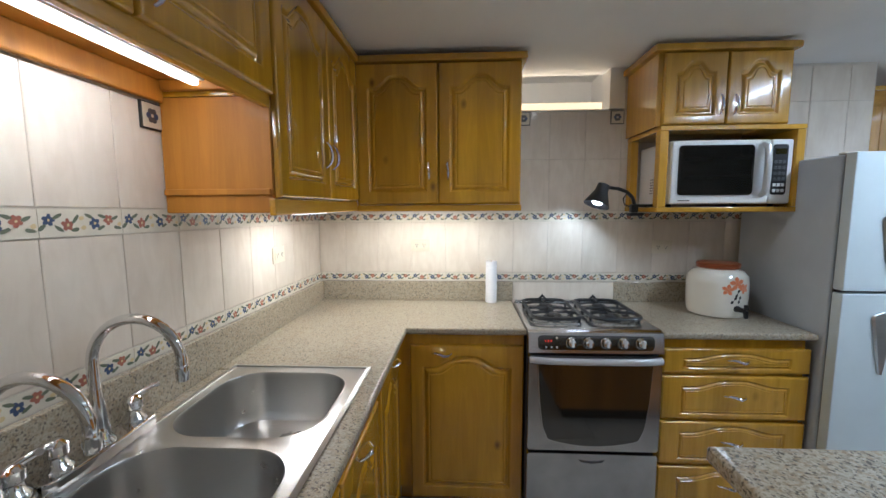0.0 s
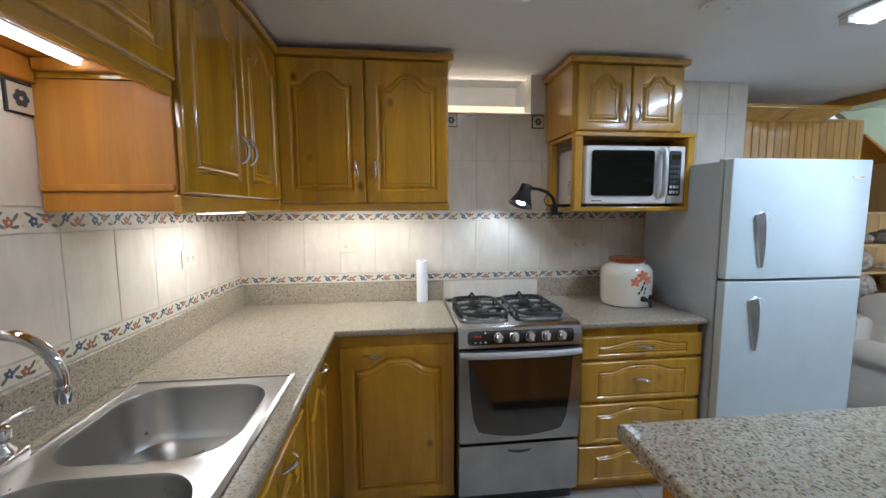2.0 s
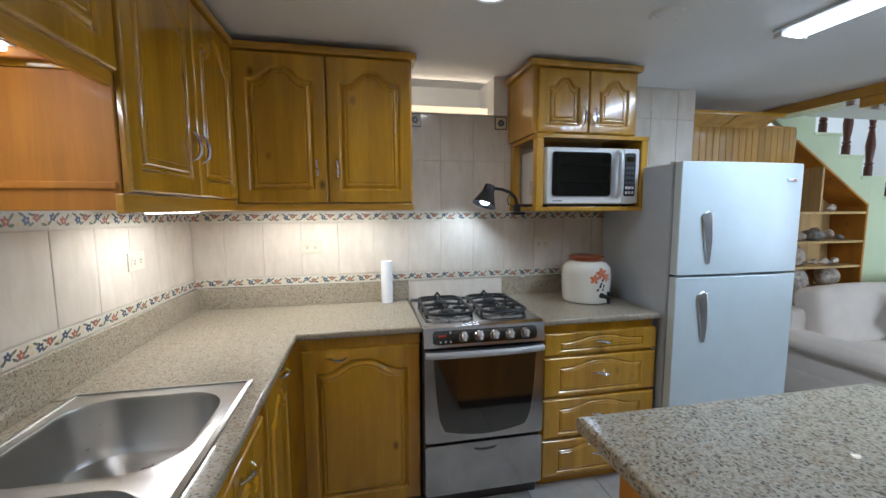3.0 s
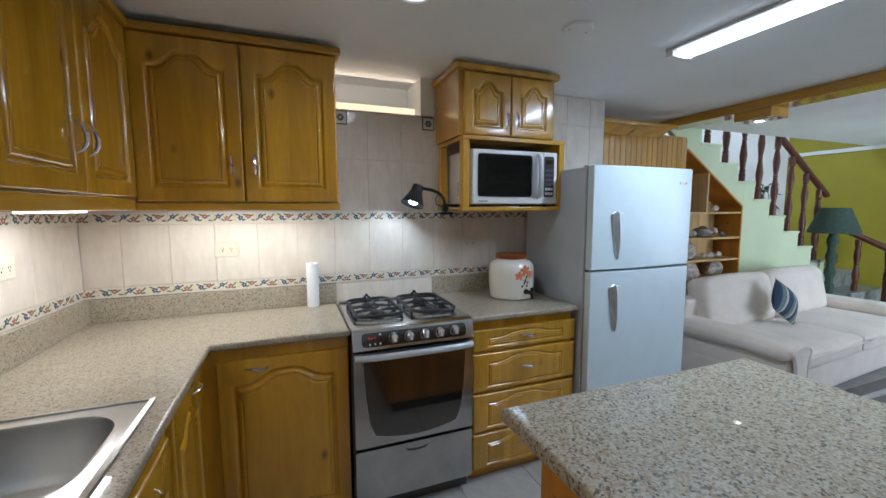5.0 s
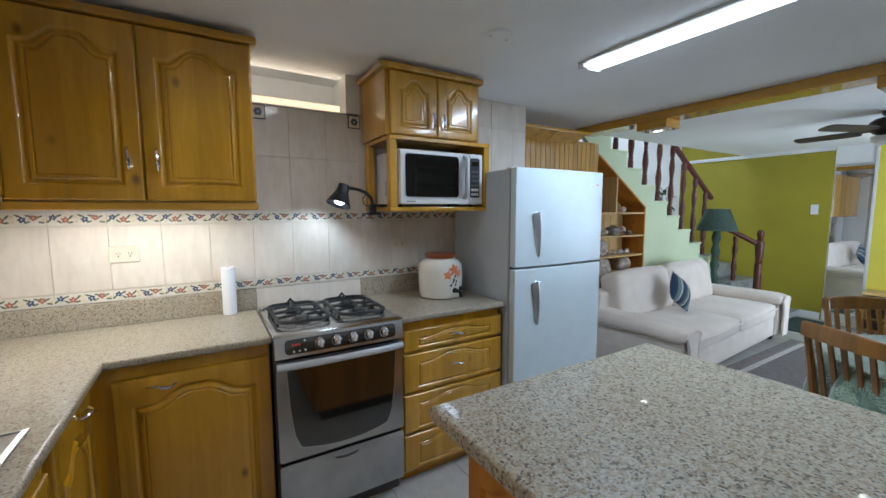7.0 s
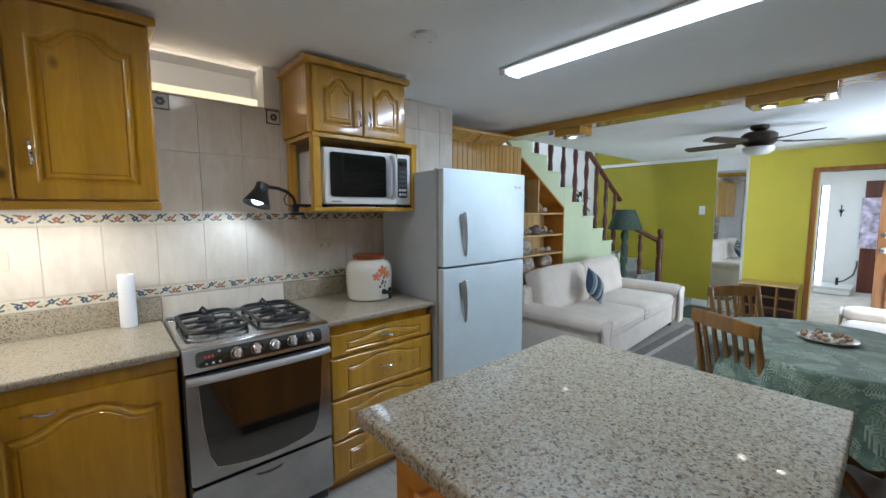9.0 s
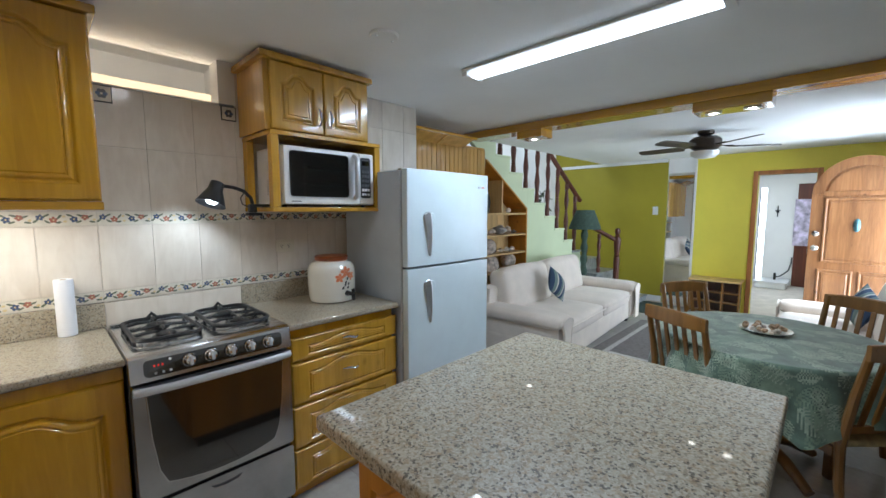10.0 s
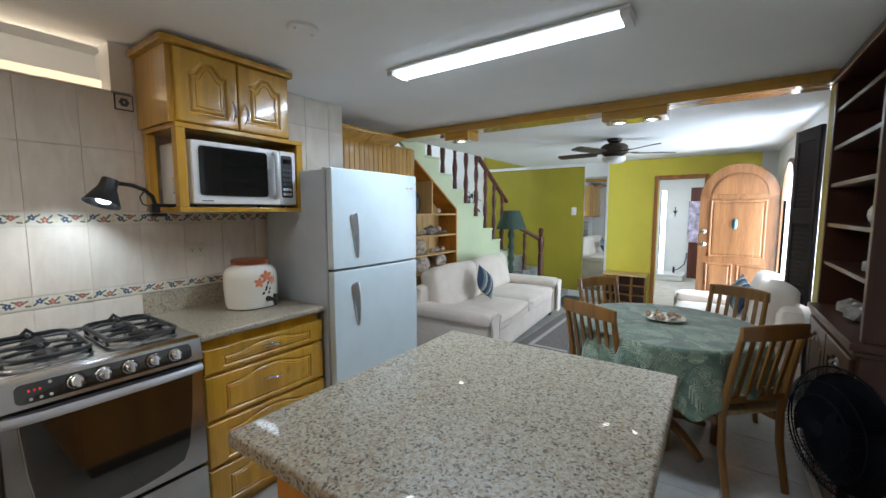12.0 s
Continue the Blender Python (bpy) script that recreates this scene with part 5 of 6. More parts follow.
def shell(kind, at, s, turn):
    names = {"conch": ("sea_shell", "pale conch shell lying on the shelf"), "scallop": ("sea_shell", "fan-shaped sea shell leaning on the shelf"), "rock": ("coral_piece", "rough dark coral piece on the shelf"), "vase": ("small_vase", "dark glazed vase on the shelf")}
    nm, lab = names[kind]
    if kind == "conch":
        prof = [(0.0, -0.5), (0.10, -0.42), (0.22, -0.2), (0.33, 0.05), (0.36, 0.16), (0.26, 0.24), (0.27, 0.28), (0.16, 0.36), (0.17, 0.39), (0.07, 0.46), (0.0, 0.52)]
        bm = lathe([(r * s, z * s) for r, z in prof], 14, m=Matrix.Translation((0, 0, 0.34 * s)) @ pose(0, 0, 0, 0, 82, turn))
    elif kind == "scallop":
        prof = [(0.0, -0.08), (0.2, -0.07), (0.42, -0.02), (0.5, 0.02), (0.42, 0.06), (0.2, 0.10), (0.0, 0.11)]
        bm = lathe([(r * s, z * s) for r, z in prof], 16, m=Matrix.Translation((0, 0, 0.47 * s)) @ pose(0, 0, 0, 74, 0, turn))
    elif kind == "rock":
        bm = bmesh.new()
        bmesh.ops.create_icosphere(bm, subdivisions=2, radius=0.5 * s)
        for v in bm.verts:
            v.co *= 1 + 0.5 * noise.noise(v.co * (4 / s))
            v.co.z = max(v.co.z * 0.7 + 0.3 * s, 0)
    else:
        bm = lathe([(r * s, z * s) for r, z in [(0.16, 0), (0.2, 0.05), (0.25, 0.35), (0.2, 0.6), (0.1, 0.78), (0.09, 0.92), (0.14, 1.0)]], 20)
    ob = new(nm, mesh_from(nm, bm, {"conch": SHELL, "scallop": SHELL, "rock": SHELLD, "vase": BLACK}[kind], True))
    ob.location = at
    return tagged(ob, lab, "vase" if kind == "vase" else "shell", "shelf ornaments")


rnd = random.Random(11)
for kind, x, z, s in (("vase", 4.52, 1.4245, 0.30), ("scallop", 4.63, 1.4245, 0.10), ("conch", 4.85, 1.4245, 0.10), ("conch", 5.0, 1.4245, 0.08),
                      ("rock", 4.55, 1.1605, 0.07), ("conch", 4.66, 1.1605, 0.09), ("rock", 4.80, 1.1605, 0.15), ("scallop", 4.88, 1.1605, 0.09), ("conch", 5.10, 1.1605, 0.11), ("rock", 5.18, 1.1605, 0.06),
                      ("scallop", 4.60, 0.9305, 0.16), ("rock", 4.72, 0.9305, 0.07), ("conch", 4.85, 0.9305, 0.07), ("conch", 4.95, 0.9305, 0.08), ("rock", 5.05, 0.9305, 0.06), ("conch", 5.14, 0.9305, 0.07),
                      ("rock", 4.5, 0.7005, 0.08), ("scallop", 4.68, 0.7005, 0.18), ("conch", 4.88, 0.7005, 0.08), ("conch", 5.08, 0.7005, 0.24)):
    shell(kind, (x, 2.60 + rnd.uniform(-0.03, 0.05), z + 0.001), s * 1.2, rnd.uniform(-60, 60))


# ---- sofas ----
def soft(x0, x1, y0, y1, z0, z1, r=0.05, puff=0.02, cuts=7):
    """A stuffed cushion: a rounded block whose faces swell and sag a little."""
    bm = bmesh.new()
    bmesh.ops.create_cube(bm, size=1.0)
    bmesh.ops.subdivide_edges(bm, edges=bm.edges[:], cuts=cuts, use_grid_fill=True)
    sx, sy, sz = x1 - x0, y1 - y0, z1 - z0
    c = Vector(((x0 + x1) / 2, (y0 + y1) / 2, (z0 + z1) / 2))
    for v in bm.verts:
        u = v.co.copy() * 2
        p = Vector((u.x * sx / 2, u.y * sy / 2, u.z * sz / 2))
        q = Vector([max(-(h - r), min(h - r, k)) if h > r else 0 for k, h in zip(p, (sx / 2, sy / 2, sz / 2))])
        d = p - q
        if d.length > 1e-6:
            p = q + d.normalized() * r * min(1.0, d.length / r * 1.0 if max(abs(u.x), abs(u.y), abs(u.z)) < 0.999 else 1.0)
        w = [(1 - abs(k) ** 2) for k in u]
        p.x += puff * u.x * w[1] * w[2]
        p.y += puff * u.y * w[0] * w[2]
        p.z += puff * u.z * w[0] * w[1]
        p += 0.004 * noise.noise_vector((p + c) * 6)
        v.co = p + c
    return bm


def make_sofa(name, at, turn, length, label):
    """Sofa that faces -y in its own frame, its back at y = 0.92."""
    s = thing(name, label, "sofa", at, turn, "white sofas")
    L, A = length, 0.26
    pl = dict(parent=s, smooth=True, local=True)
    part("base", soft(0.04, L - 0.04, 0.03, 0.90, 0.06, 0.30, 0.03, 0.004), SOFA, **pl)
    n = 2
    w = (L - 2 * A) / n
    for i in range(n):
        part("seat_cushion", soft(A + i * w + 0.004, A + (i + 1) * w - 0.004, 0.0, 0.66, 0.285, 0.44, 0.045, 0.02, 13), SOFA, **pl)
        part("back_cushion", moved(soft(-w / 2 + 0.005, w / 2 - 0.005, -0.12, 0.12, 0.0, 0.45, 0.07, 0.022, 13), Matrix.Translation((A + (i + 0.5) * w, 0.70, 0.40)) @ pose(0, 0, 0, -13, 0, 0)), SOFA, **pl)
    part("back", soft(0.10, L - 0.10, 0.74, 0.92, 0.10, 0.70, 0.07, 0.01), SOFA, **pl)
    for x0, x1 in ((0.02, A), (L - A, L - 0.02)):
        part("arm", soft(x0 + 0.03, x1 - 0.02, 0.0, 0.86, 0.08, 0.44, 0.03, 0.01), SOFA, **pl)
        part("arm_roll", soft(x0 - 0.02, x1 + 0.015, -0.03, 0.88, 0.415, 0.53, 0.05, 0.008, 13), SOFA, **pl)
    for x0, x1 in ((0.02, A), (L - A, L - 0.02)):
        face = arc((x0 + x1) / 2, 0.468, (x1 - x0) / 2 - 0.012, 0, 180, 14, 0.050) + [(x0 + 0.030, 0.44), (x0 + 0.055, 0.38), (x0 + 0.055, 0.09), (x1 - 0.045, 0.09), (x1 - 0.045, 0.38), (x1 - 0.030, 0.44)]
        panel = part("arm_front", prism(face, 0.016, pose(0, -0.046, 0), 0.006), SOFA, **pl)
        part("piping", tube([(x, -0.046, z) for x, z in face + face[:1]], 0.006, 6), SOFA, panel, smooth=True, local=True)
    for i in range(n):
        part("seat_piping", tube([(A + i * w + 0.03 + (w - 0.06) * k / 10, -0.018 - 0.006 * math.sin(math.pi * k / 10), 0.398) for k in range(11)], 0.006, 6), SOFA, **pl)
    for x in (0.10, L - 0.10):
        for y in (0.10, 0.82):
            part("foot", box(x - 0.03, x + 0.03, y - 0.03, y + 0.03, 0.0, 0.062, 0.006), BLACK, s, local=True)
    return s


make_sofa("sofa", (3.86, 1.27, 0), 3.5, 2.44, "cream white two-seat sofa with rolled arms")
make_sofa("sofa", (6.32, -0.06, 0), 180, 1.62, "cream white sofa beneath the lounge window")


def cushion(at, turn, tip, size=0.40, roll=42):
    c = thing("throw_cushion", "blue and green striped throw cushion on the sofa", "cushion", at)
    m = Matrix.Translation(at) @ pose(0, 0, 0, tip, 0, turn) @ pose(0, 0, 0, 0, roll, 0)
    bm = bmesh.new()
    n = 18
    for sgn in (-1, 1):
        g = [[bm.verts.new(((i / n - 0.5) * size * (1 - 0.10 * (1 - (2 * j / n - 1) ** 2) * 0 - 0.06 * math.sin(math.pi * j / n)), sgn * 0.075 * (math.sin(math.pi * i / n) * math.sin(math.pi * j / n)) ** 0.55, (j / n - 0.5) * size * (1 - 0.06 * math.sin(math.pi * i / n)))) for j in range(n + 1)] for i in range(n + 1)]
        for i in range(n):
            for j in range(n):
                f = bm.faces.new((g[i][j], g[i + 1][j], g[i + 1][j + 1], g[i][j + 1]))
                f.material_index = (0, 0, 1, 1, 2, 0, 0, 0, 1, 1, 2, 0, 0, 1, 1, 2, 0, 0)[i]
    bmesh.ops.remove_doubles(bm, verts=bm.verts, dist=0.0005)
    part("cover", moved(bm, m), [NAVY, TEAL, STRIPE], c, smooth=True)


cushion((4.79, 1.775, 0.645), 6, -18, 0.31, 36)
cushion((5.70, -0.595, 0.63), 200, -16, 0.32, 20)

# ---- floor lamp behind the sofa ----
lx, ly = 6.78, 2.40 - 0.02
fl2 = thing("floor_lamp", "dark green lamp with fabric shade beside the stairs", "lamp", (lx, ly, 0))
part("base", lathe([(0.15, 0), (0.15, 0.03), (0.08, 0.06), (0.05, 0.09)], 28, (lx, ly, 0)), LAMPG, fl2, smooth=True)
part("stem", lathe([(0.045 + 0.012 * math.sin(k * 1.25), 0.09 + k * 0.037) for k in range(30)], 20, (lx, ly, 0)), LAMPG, fl2, "dark green ridged stem", smooth=True)
part("shade", lathe([(0.235, 1.165), (0.228, 1.165), (0.125, 1.46), (0.135, 1.462), (0.240, 1.185), (0.235, 1.165)], 12, (lx, ly, 0)), LAMPG, fl2, "dark green tapered shade", smooth=True)

# ---- rug ----
rug = thing("rug", "taupe rug with pale bordering bands on the floor", "rug", (5.5, 0.7, 0.0))
part("rug_field", box(4.70, 6.35, 0.05, 1.36, 0.001, 0.010, 0.003), RUG, rug)
for x0, x1, y0, y1 in ((4.80, 6.25, 1.20, 1.25), (4.80, 6.25, 0.16, 0.21), (4.80, 4.85, 0.215, 1.195), (6.20, 6.25, 0.215, 1.195)):
    part("band", box(x0, x1, y0, y1, 0.0102, 0.013, 0.001), RUGL, rug, "pale woven band")

mat = thing("doormat", "dark green mat at the foot of the stairs", "mat", (7.2, 1.55, 0))
part("mat_field", box(6.75, 7.55, 1.38, 1.70, 0.001, 0.012, 0.003), MAT, mat)
mat2 = thing("doormat", "dark grey mat in front of the doorway", "mat", (7.4, 0.1, 0))
part("mat_field", box(7.15, 7.60, -0.15, 0.36, 0.001, 0.012, 0.003), RUG, mat2)

# ---- dining table and chairs ----
TX, TY, TR, TH = 3.69, -0.12, 0.535, 0.745
tb = thing("dining_table", "round wooden dining table under a green cloth", "table", (TX, TY, 0))
part("tabletop", lathe([(0.0, 0.0), (TR - 0.02, 0.0), (TR - 0.012, 0.006), (TR - 0.012, 0.024), (TR - 0.02, 0.03), (0.0, 0.03)], 48, (TX, TY, TH - 0.032)), CHAIRW, tb, smooth=True)
part("pedestal", lathe([(0.05, 0.08), (0.08, 0.12), (0.06, 0.3), (0.05, 0.5), (0.09, TH - 0.033)], 24, (TX, TY, 0)), CHAIRW, tb, smooth=True)
for k in range(4):
    a = math.pi / 4 + k * math.pi / 2
    part("leg", tube([(TX + 0.05 * math.cos(a), TY + 0.05 * math.sin(a), 0.14), (TX + 0.2 * math.cos(a), TY + 0.2 * math.sin(a), 0.10), (TX + 0.34 * math.cos(a), TY + 0.34 * math.sin(a), 0.026)], [0.035, 0.03, 0.025], 10), CHAIRW, tb, smooth=True)


def tablecloth():
    """A square cloth over a round top; fern fronds are printed on it, each with a rib and paired leaflets."""
    n = 620
    ang = np.linspace(0, 2 * np.pi, n, endpoint=False)
    corner = np.maximum(abs(np.cos(ang - 1.12)), abs(np.sin(ang - 1.12)))
    drop = 0.20 + 0.15 * (1 - corner) / 0.293
    fold = 0.5 + 0.5 * np.sin(13 * ang + 1.3 * np.sin(3 * ang))
    rings, flat = [], []
    top = [0.004 + (TR - 0.008) * i / 78 for i in range(79)]
    for r in top:
        rings.append((np.full(n, r), np.full(n, 0.002)))
        flat.append(np.full(n, r))
    rings.append((np.full(n, TR + 0.003), np.full(n, -0.003)))
    flat.append(np.full(n, TR + 0.002))
    for k in range(1, 49):
        q = k / 48
        rings.append((TR + 0.006 + q * (0.008 + 0.055 * fold) + 0.010 * q * np.sin(29 * ang), -0.008 - drop * q))
        flat.append(TR + 0.006 + drop * q)
    co = np.concatenate([np.stack([TX + r * np.cos(ang), TY + r * np.sin(ang), TH + z], 1) for r, z in rings])
    uv = np.concatenate([np.stack([r * np.cos(ang), r * np.sin(ang)], 1) for r in flat])
    i = np.arange(n)
    faces = np.concatenate([np.stack([k * n + i, k * n + (i + 1) % n, (k + 1) * n + (i + 1) % n, (k + 1) * n + i], 1) for k in range(len(rings) - 1)])
    me = bpy.data.meshes.new("tablecloth")
    me.from_pydata(co.tolist(), [], faces.tolist())
    mid = uv[faces].mean(1)
    slot = np.zeros(len(faces), dtype=int)
    rnd = random.Random(23)
    for k in range(430):
        r, a, t = 0.92 * math.sqrt(rnd.random()), rnd.uniform(0, 6.283), rnd.uniform(0, 6.283)
        ln, bend, pale = rnd.uniform(0.09, 0.19), rnd.uniform(-0.5, 0.5), (2, 1, 0, 2, 1)[k % 5]
        d = mid - np.array([r * math.cos(a), r * math.sin(a)])
        p = (d[:, 0] * math.cos(t) + d[:, 1] * math.sin(t)) / ln
        w = (-d[:, 0] * math.sin(t) + d[:, 1] * math.cos(t)) / ln - bend * p * (1 - p) * 0.6
        inside = (p > 0) & (p < 1) & (abs(w) < 0.30 * np.sin(np.pi * np.clip(p, 0, 1) ** 0.75) + 0.01)
        leaf = ((p * 9 - abs(w) * 8) % 1.0 < 0.62) | (abs(w) < 0.018)
        slot[inside & leaf] = pale
    for m in (CLOTHD, CLOTHM, CLOTHL):
        me.materials.append(m)
    me.polygons.foreach_set("material_index", slot)
    me.polygons.foreach_set("use_smooth", [True] * len(faces))
    return me


cloth = new("tablecloth", tablecloth())
tagged(cloth, "dark green fern-patterned tablecloth draped over the round table", "tablecloth")
pl = thing("plate", "pale round plate of small shells on the table", "plate", (3.745, -0.115, TH + 0.003))
part("dish", lathe([(0.06, 0), (0.07, 0.002), (0.122, 0.018), (0.124, 0.021), (0.075, 0.008), (0.0, 0.006)], 36, (3.745, -0.115, TH + 0.003)), CERAM, pl, smooth=True)
rnd = random.Random(4)
for k in range(26):
    a, r = rnd.uniform(0, 6.28), 0.10 * math.sqrt(rnd.random())
    s = rnd.uniform(0.03, 0.05)
    ob = lathe([(0, -0.4 * s), (0.25 * s, -0.2 * s), (0.36 * s, 0.1 * s), (0.2 * s, 0.35 * s), (0, 0.5 * s)], 9, m=pose(3.745 + r * math.cos(a), -0.115 + r * math.sin(a), TH + 0.022 + rnd.uniform(0, 0.012), rnd.uniform(60, 110), rnd.uniform(0, 30), rnd.uniform(0, 360)))
    part("small_shell", ob, TANSHELL if k % 3 else SHELL, pl, smooth=True)


def make_chair():
    """Dining chair that faces +y in its own frame, its backrest at y = 0."""
    c = thing("dining_chair", "brown wooden dining chair with slatted back", "chair", group="chairs round the table")
    kw = dict(parent=c, local=True, smooth=True)
    for x in (-0.19, 0.19):
        part("back_leg", tube([(x, -0.02, 0.0), (x, 0.03, 0.25), (x, 0.04, 0.44), (x * 0.99, 0.0, 0.70), (x * 0.98, -0.05, 0.95)], [0.017, 0.019, 0.021, 0.019, 0.016], 8), CHAIRW, **kw)
        part("front_leg", box(x - 0.02, x + 0.02, 0.40, 0.44, 0.0, 0.425, 0.004), CHAIRW, **kw)
        part("side_rail", box(x - 0.012, x + 0.012, 0.06, 0.40, 0.375, 0.425, 0.003), CHAIRW, **kw)
    part("front_rail", box(-0.17, 0.17, 0.41, 0.434, 0.375, 0.425, 0.003), CHAIRW, **kw)
    part("seat", soft(-0.205, 0.205, 0.045, 0.455, 0.427, 0.475, 0.022, 0.012, 6), [STRAW], label="straw-coloured padded seat", **kw)
    top = bmesh.new()
    loops = []
    for k in range(11):
        u = -1 + k / 5
        x, y, zt = u * 0.205, -0.05 - 0.022 * (1 - u * u), 0.960 + 0.012 * (1 - u * u)
        loops.append([top.verts.new(p) for p in ((x, y - 0.010, 0.888), (x, y + 0.010, 0.886), (x, y + 0.011, zt - 0.008), (x, y + 0.004, zt), (x, y - 0.004, zt), (x, y - 0.010, zt - 0.008))])
    for p, q in zip(loops, loops[1:]):
        for i in range(6):
            top.faces.new((p[i], p[(i + 1) % 6], q[(i + 1) % 6], q[i]))
    top.faces.new(loops[0])
    top.faces.new(loops[-1])
    part("top_rail", top, CHAIRW, c, local=True, smooth=True)
    part("lower_rail", box(-0.18, 0.18, 0.012, 0.032, 0.52, 0.555, 0.004), CHAIRW, **kw)
    for k in range(5):
        x = -0.125 + k * 0.0625
        part("slat", moved(box(-0.013, 0.013, -0.006, 0.006, 0, 0.345, 0.003), Matrix.Translation((x, 0.022, 0.552)) @ Matrix.Rotation(radians(11.5), 4, "X")), CHAIRW, **kw)
    return c


def chair_pose(xa, ya, xb, yb):
    """Puts the top rail between two points, the seat to its left going from a to b."""
    mx, my, t = (xa + xb) / 2, (ya + yb) / 2, math.atan2(yb - ya, xb - xa)
    return Matrix.Translation((mx, my, 0)) @ Matrix.Rotation(t, 4, "Z") @ Matrix.Translation((0, 0.06, 0))


chair = make_chair()
for piece in chair.children:
    piece.data.transform(Matrix.Diagonal((0.92, 1.0, 0.947, 1.0)))
chair.matrix_basis = chair_pose(3.298, 0.406, 3.127, 0.074)
for a in ((4.38, 0.30, 4.073, 0.55), (4.243, -0.693, 4.419, -0.358), (3.152, -0.507, 3.394, -0.76)):
    copy_thing(chair, chair_pose(*a))

# ---- far wall: mirror, rack, doorway, switch ----
mir = thing("wall_mirror", "tall frameless mirror on the white wall strip", "mirror", (FX, 1.29, 0.3))
part("glass", box(FX + 0.008, FX + 0.0195, 1.135, 1.475, 0.12, 2.02, 0.002), MIRROR, mir)
solid("trim_strip", box(FX - 0.004, FX + 0.019, 1.10, 1.128, 0, 2.20, 0.003), WHITEW, "white edging beside the mirror", "trim", "structure")

rack = thing("wine_rack", "wooden bottle rack with square cells against the wall", "rack", (7.55, 0.8, 0))
part("top", box(7.36, 7.698, 0.45, 1.07, 0.458, 0.485, 0.004), SHELFW, rack)
for y in (0.455, 0.650, 0.845, 1.040):
    part("upright", box(7.38, 7.499, y, y + 0.02, 0.0, 0.4575, 0.002), CHAIRW, rack)
for i, z in enumerate((0.02, 0.16, 0.30)):
    for y in (0.4755, 0.6705, 0.8655):
        part("cell_board", box(7.385, 7.499, y, y + 0.174, z, z + 0.014), CHAIRW, rack)
# dark board added in place of the shade deep in the cells
part("back_panel", box(7.50, 7.515, 0.456, 1.058, 0.0, 0.457), DARKW, rack, "dark board for the shade inside the cells")

dfr = thing("door_frame", "reddish wooden door frame in the yellow wall", "door frame", (FX, 0.1, 0), kind="structure")
part("jamb", box(FX - 0.025, FX + 0.13, 0.382, 0.435, 0.0, 1.985, 0.006), FRAMEW, dfr)
part("jamb", box(FX - 0.025, FX + 0.13, -0.255, -0.202, 0.0, 1.985, 0.006), FRAMEW, dfr)
part("head", box(FX - 0.025, FX + 0.13, -0.201, 0.381, 1.93, 1.985, 0.006), FRAMEW, dfr)
sw = thing("light_switch", "white light switch on the olive wall", "switch", (FX, 1.645, 1.45))
part("plate", box(FX - 0.010, FX - 0.0005, 1.605, 1.685, 1.385, 1.515, 0.004), WHITEP, sw)
part("rocker", box(FX - 0.014, FX - 0.0095, 1.63, 1.66, 1.42, 1.48, 0.002), WHITEP, sw)

# ---- arched entrance door, open into the lounge ----
dx, dy0, dy1 = 6.96, -0.975, -0.185
ed = thing("entrance_door", "arched cedar panelled entrance door standing open", "door", (dx, -0.58, 0.01))
w = dy1 - dy0
MD = Matrix.Translation((dx, dy1, 0.012)) @ FRONT_NX      # local x runs from the free edge to the hinge
leaf = [(0, 0), (w, 0)] + arc(w / 2, 2.02 - w / 2, w / 2, 0, 180, 24)
part("leaf", moved(prism(leaf, 0.035, None, 0.004), MD), DOORW, ed, smooth=True)
o = arc(w / 2, 2.02 - w / 2, w / 2 - 0.002, 0, 180, 24)
i_ = arc(w / 2, 2.02 - w / 2, w / 2 - 0.10, 0, 180, 24)
part("arch_moulding", moved(prism(o + i_[::-1], 0.018, pose(0, -0.018, 0), 0.003), MD), DOORW, ed, "arched moulding", smooth=True)
part("arch_panel", moved(prism([(0.13, 1.66), (w - 0.13, 1.66)] + arc(w / 2, 2.02 - w / 2, w / 2 - 0.13, 5, 175, 20), 0.014, pose(0, -0.014, 0), 0.006), MD), DOORW, ed, smooth=True)


def raised(x0, x1, z0, z1):
    return moved(panel_door(x1 - x0, z1 - z0, 0.022, 0.022, 0.022, 0.022, 0.0), Matrix.Translation((x0, 0.002, z0)))


part("panel", moved(raised(0.11, w - 0.11, 0.86, 1.58), MD), DOORW, ed, "raised centre panel", smooth=True)
for x0, x1 in ((0.09, w / 2 - 0.02), (w / 2 + 0.02, w - 0.09)):
    part("panel", moved(raised(x0, x1, 0.14, 0.78), MD), DOORW, ed, "raised lower panel", smooth=True)
part("lock_rail", moved(box(0.03, w - 0.03, -0.012, 0.0, 1.60, 1.65, 0.003), MD), DOORW, ed)
kn = part("knocker", moved(lathe([(0.02, 0), (0.055, 0.006), (0.058, 0.016), (0.03, 0.03), (0.0, 0.034)], 20, m=pose(0, 0, 0, 90, 0, 0)), MD @ Matrix.Translation((w / 2 - 0.02, -0.02, 1.28)) @ Matrix.Diagonal((0.48, 0.8, 1.25, 1))), VERDI, ed, "blue green metal knocker", smooth=True)
part("knob", moved(lathe([(0.012, 0), (0.012, 0.03), (0.03, 0.045), (0.032, 0.06), (0.02, 0.072), (0, 0.074)], 18, m=pose(0, 0, 0, 90, 0, 0)), MD @ Matrix.Translation((0.055, 0, 1.02))), CHROME, ed, "chrome door knob", smooth=True)
part("deadbolt", moved(lathe([(0.03, 0), (0.03, 0.012), (0.012, 0.02), (0, 0.02)], 18, m=pose(0, 0, 0, 90, 0, 0)), MD @ Matrix.Translation((0.055, 0, 1.18))), CHROME, ed, smooth=True)
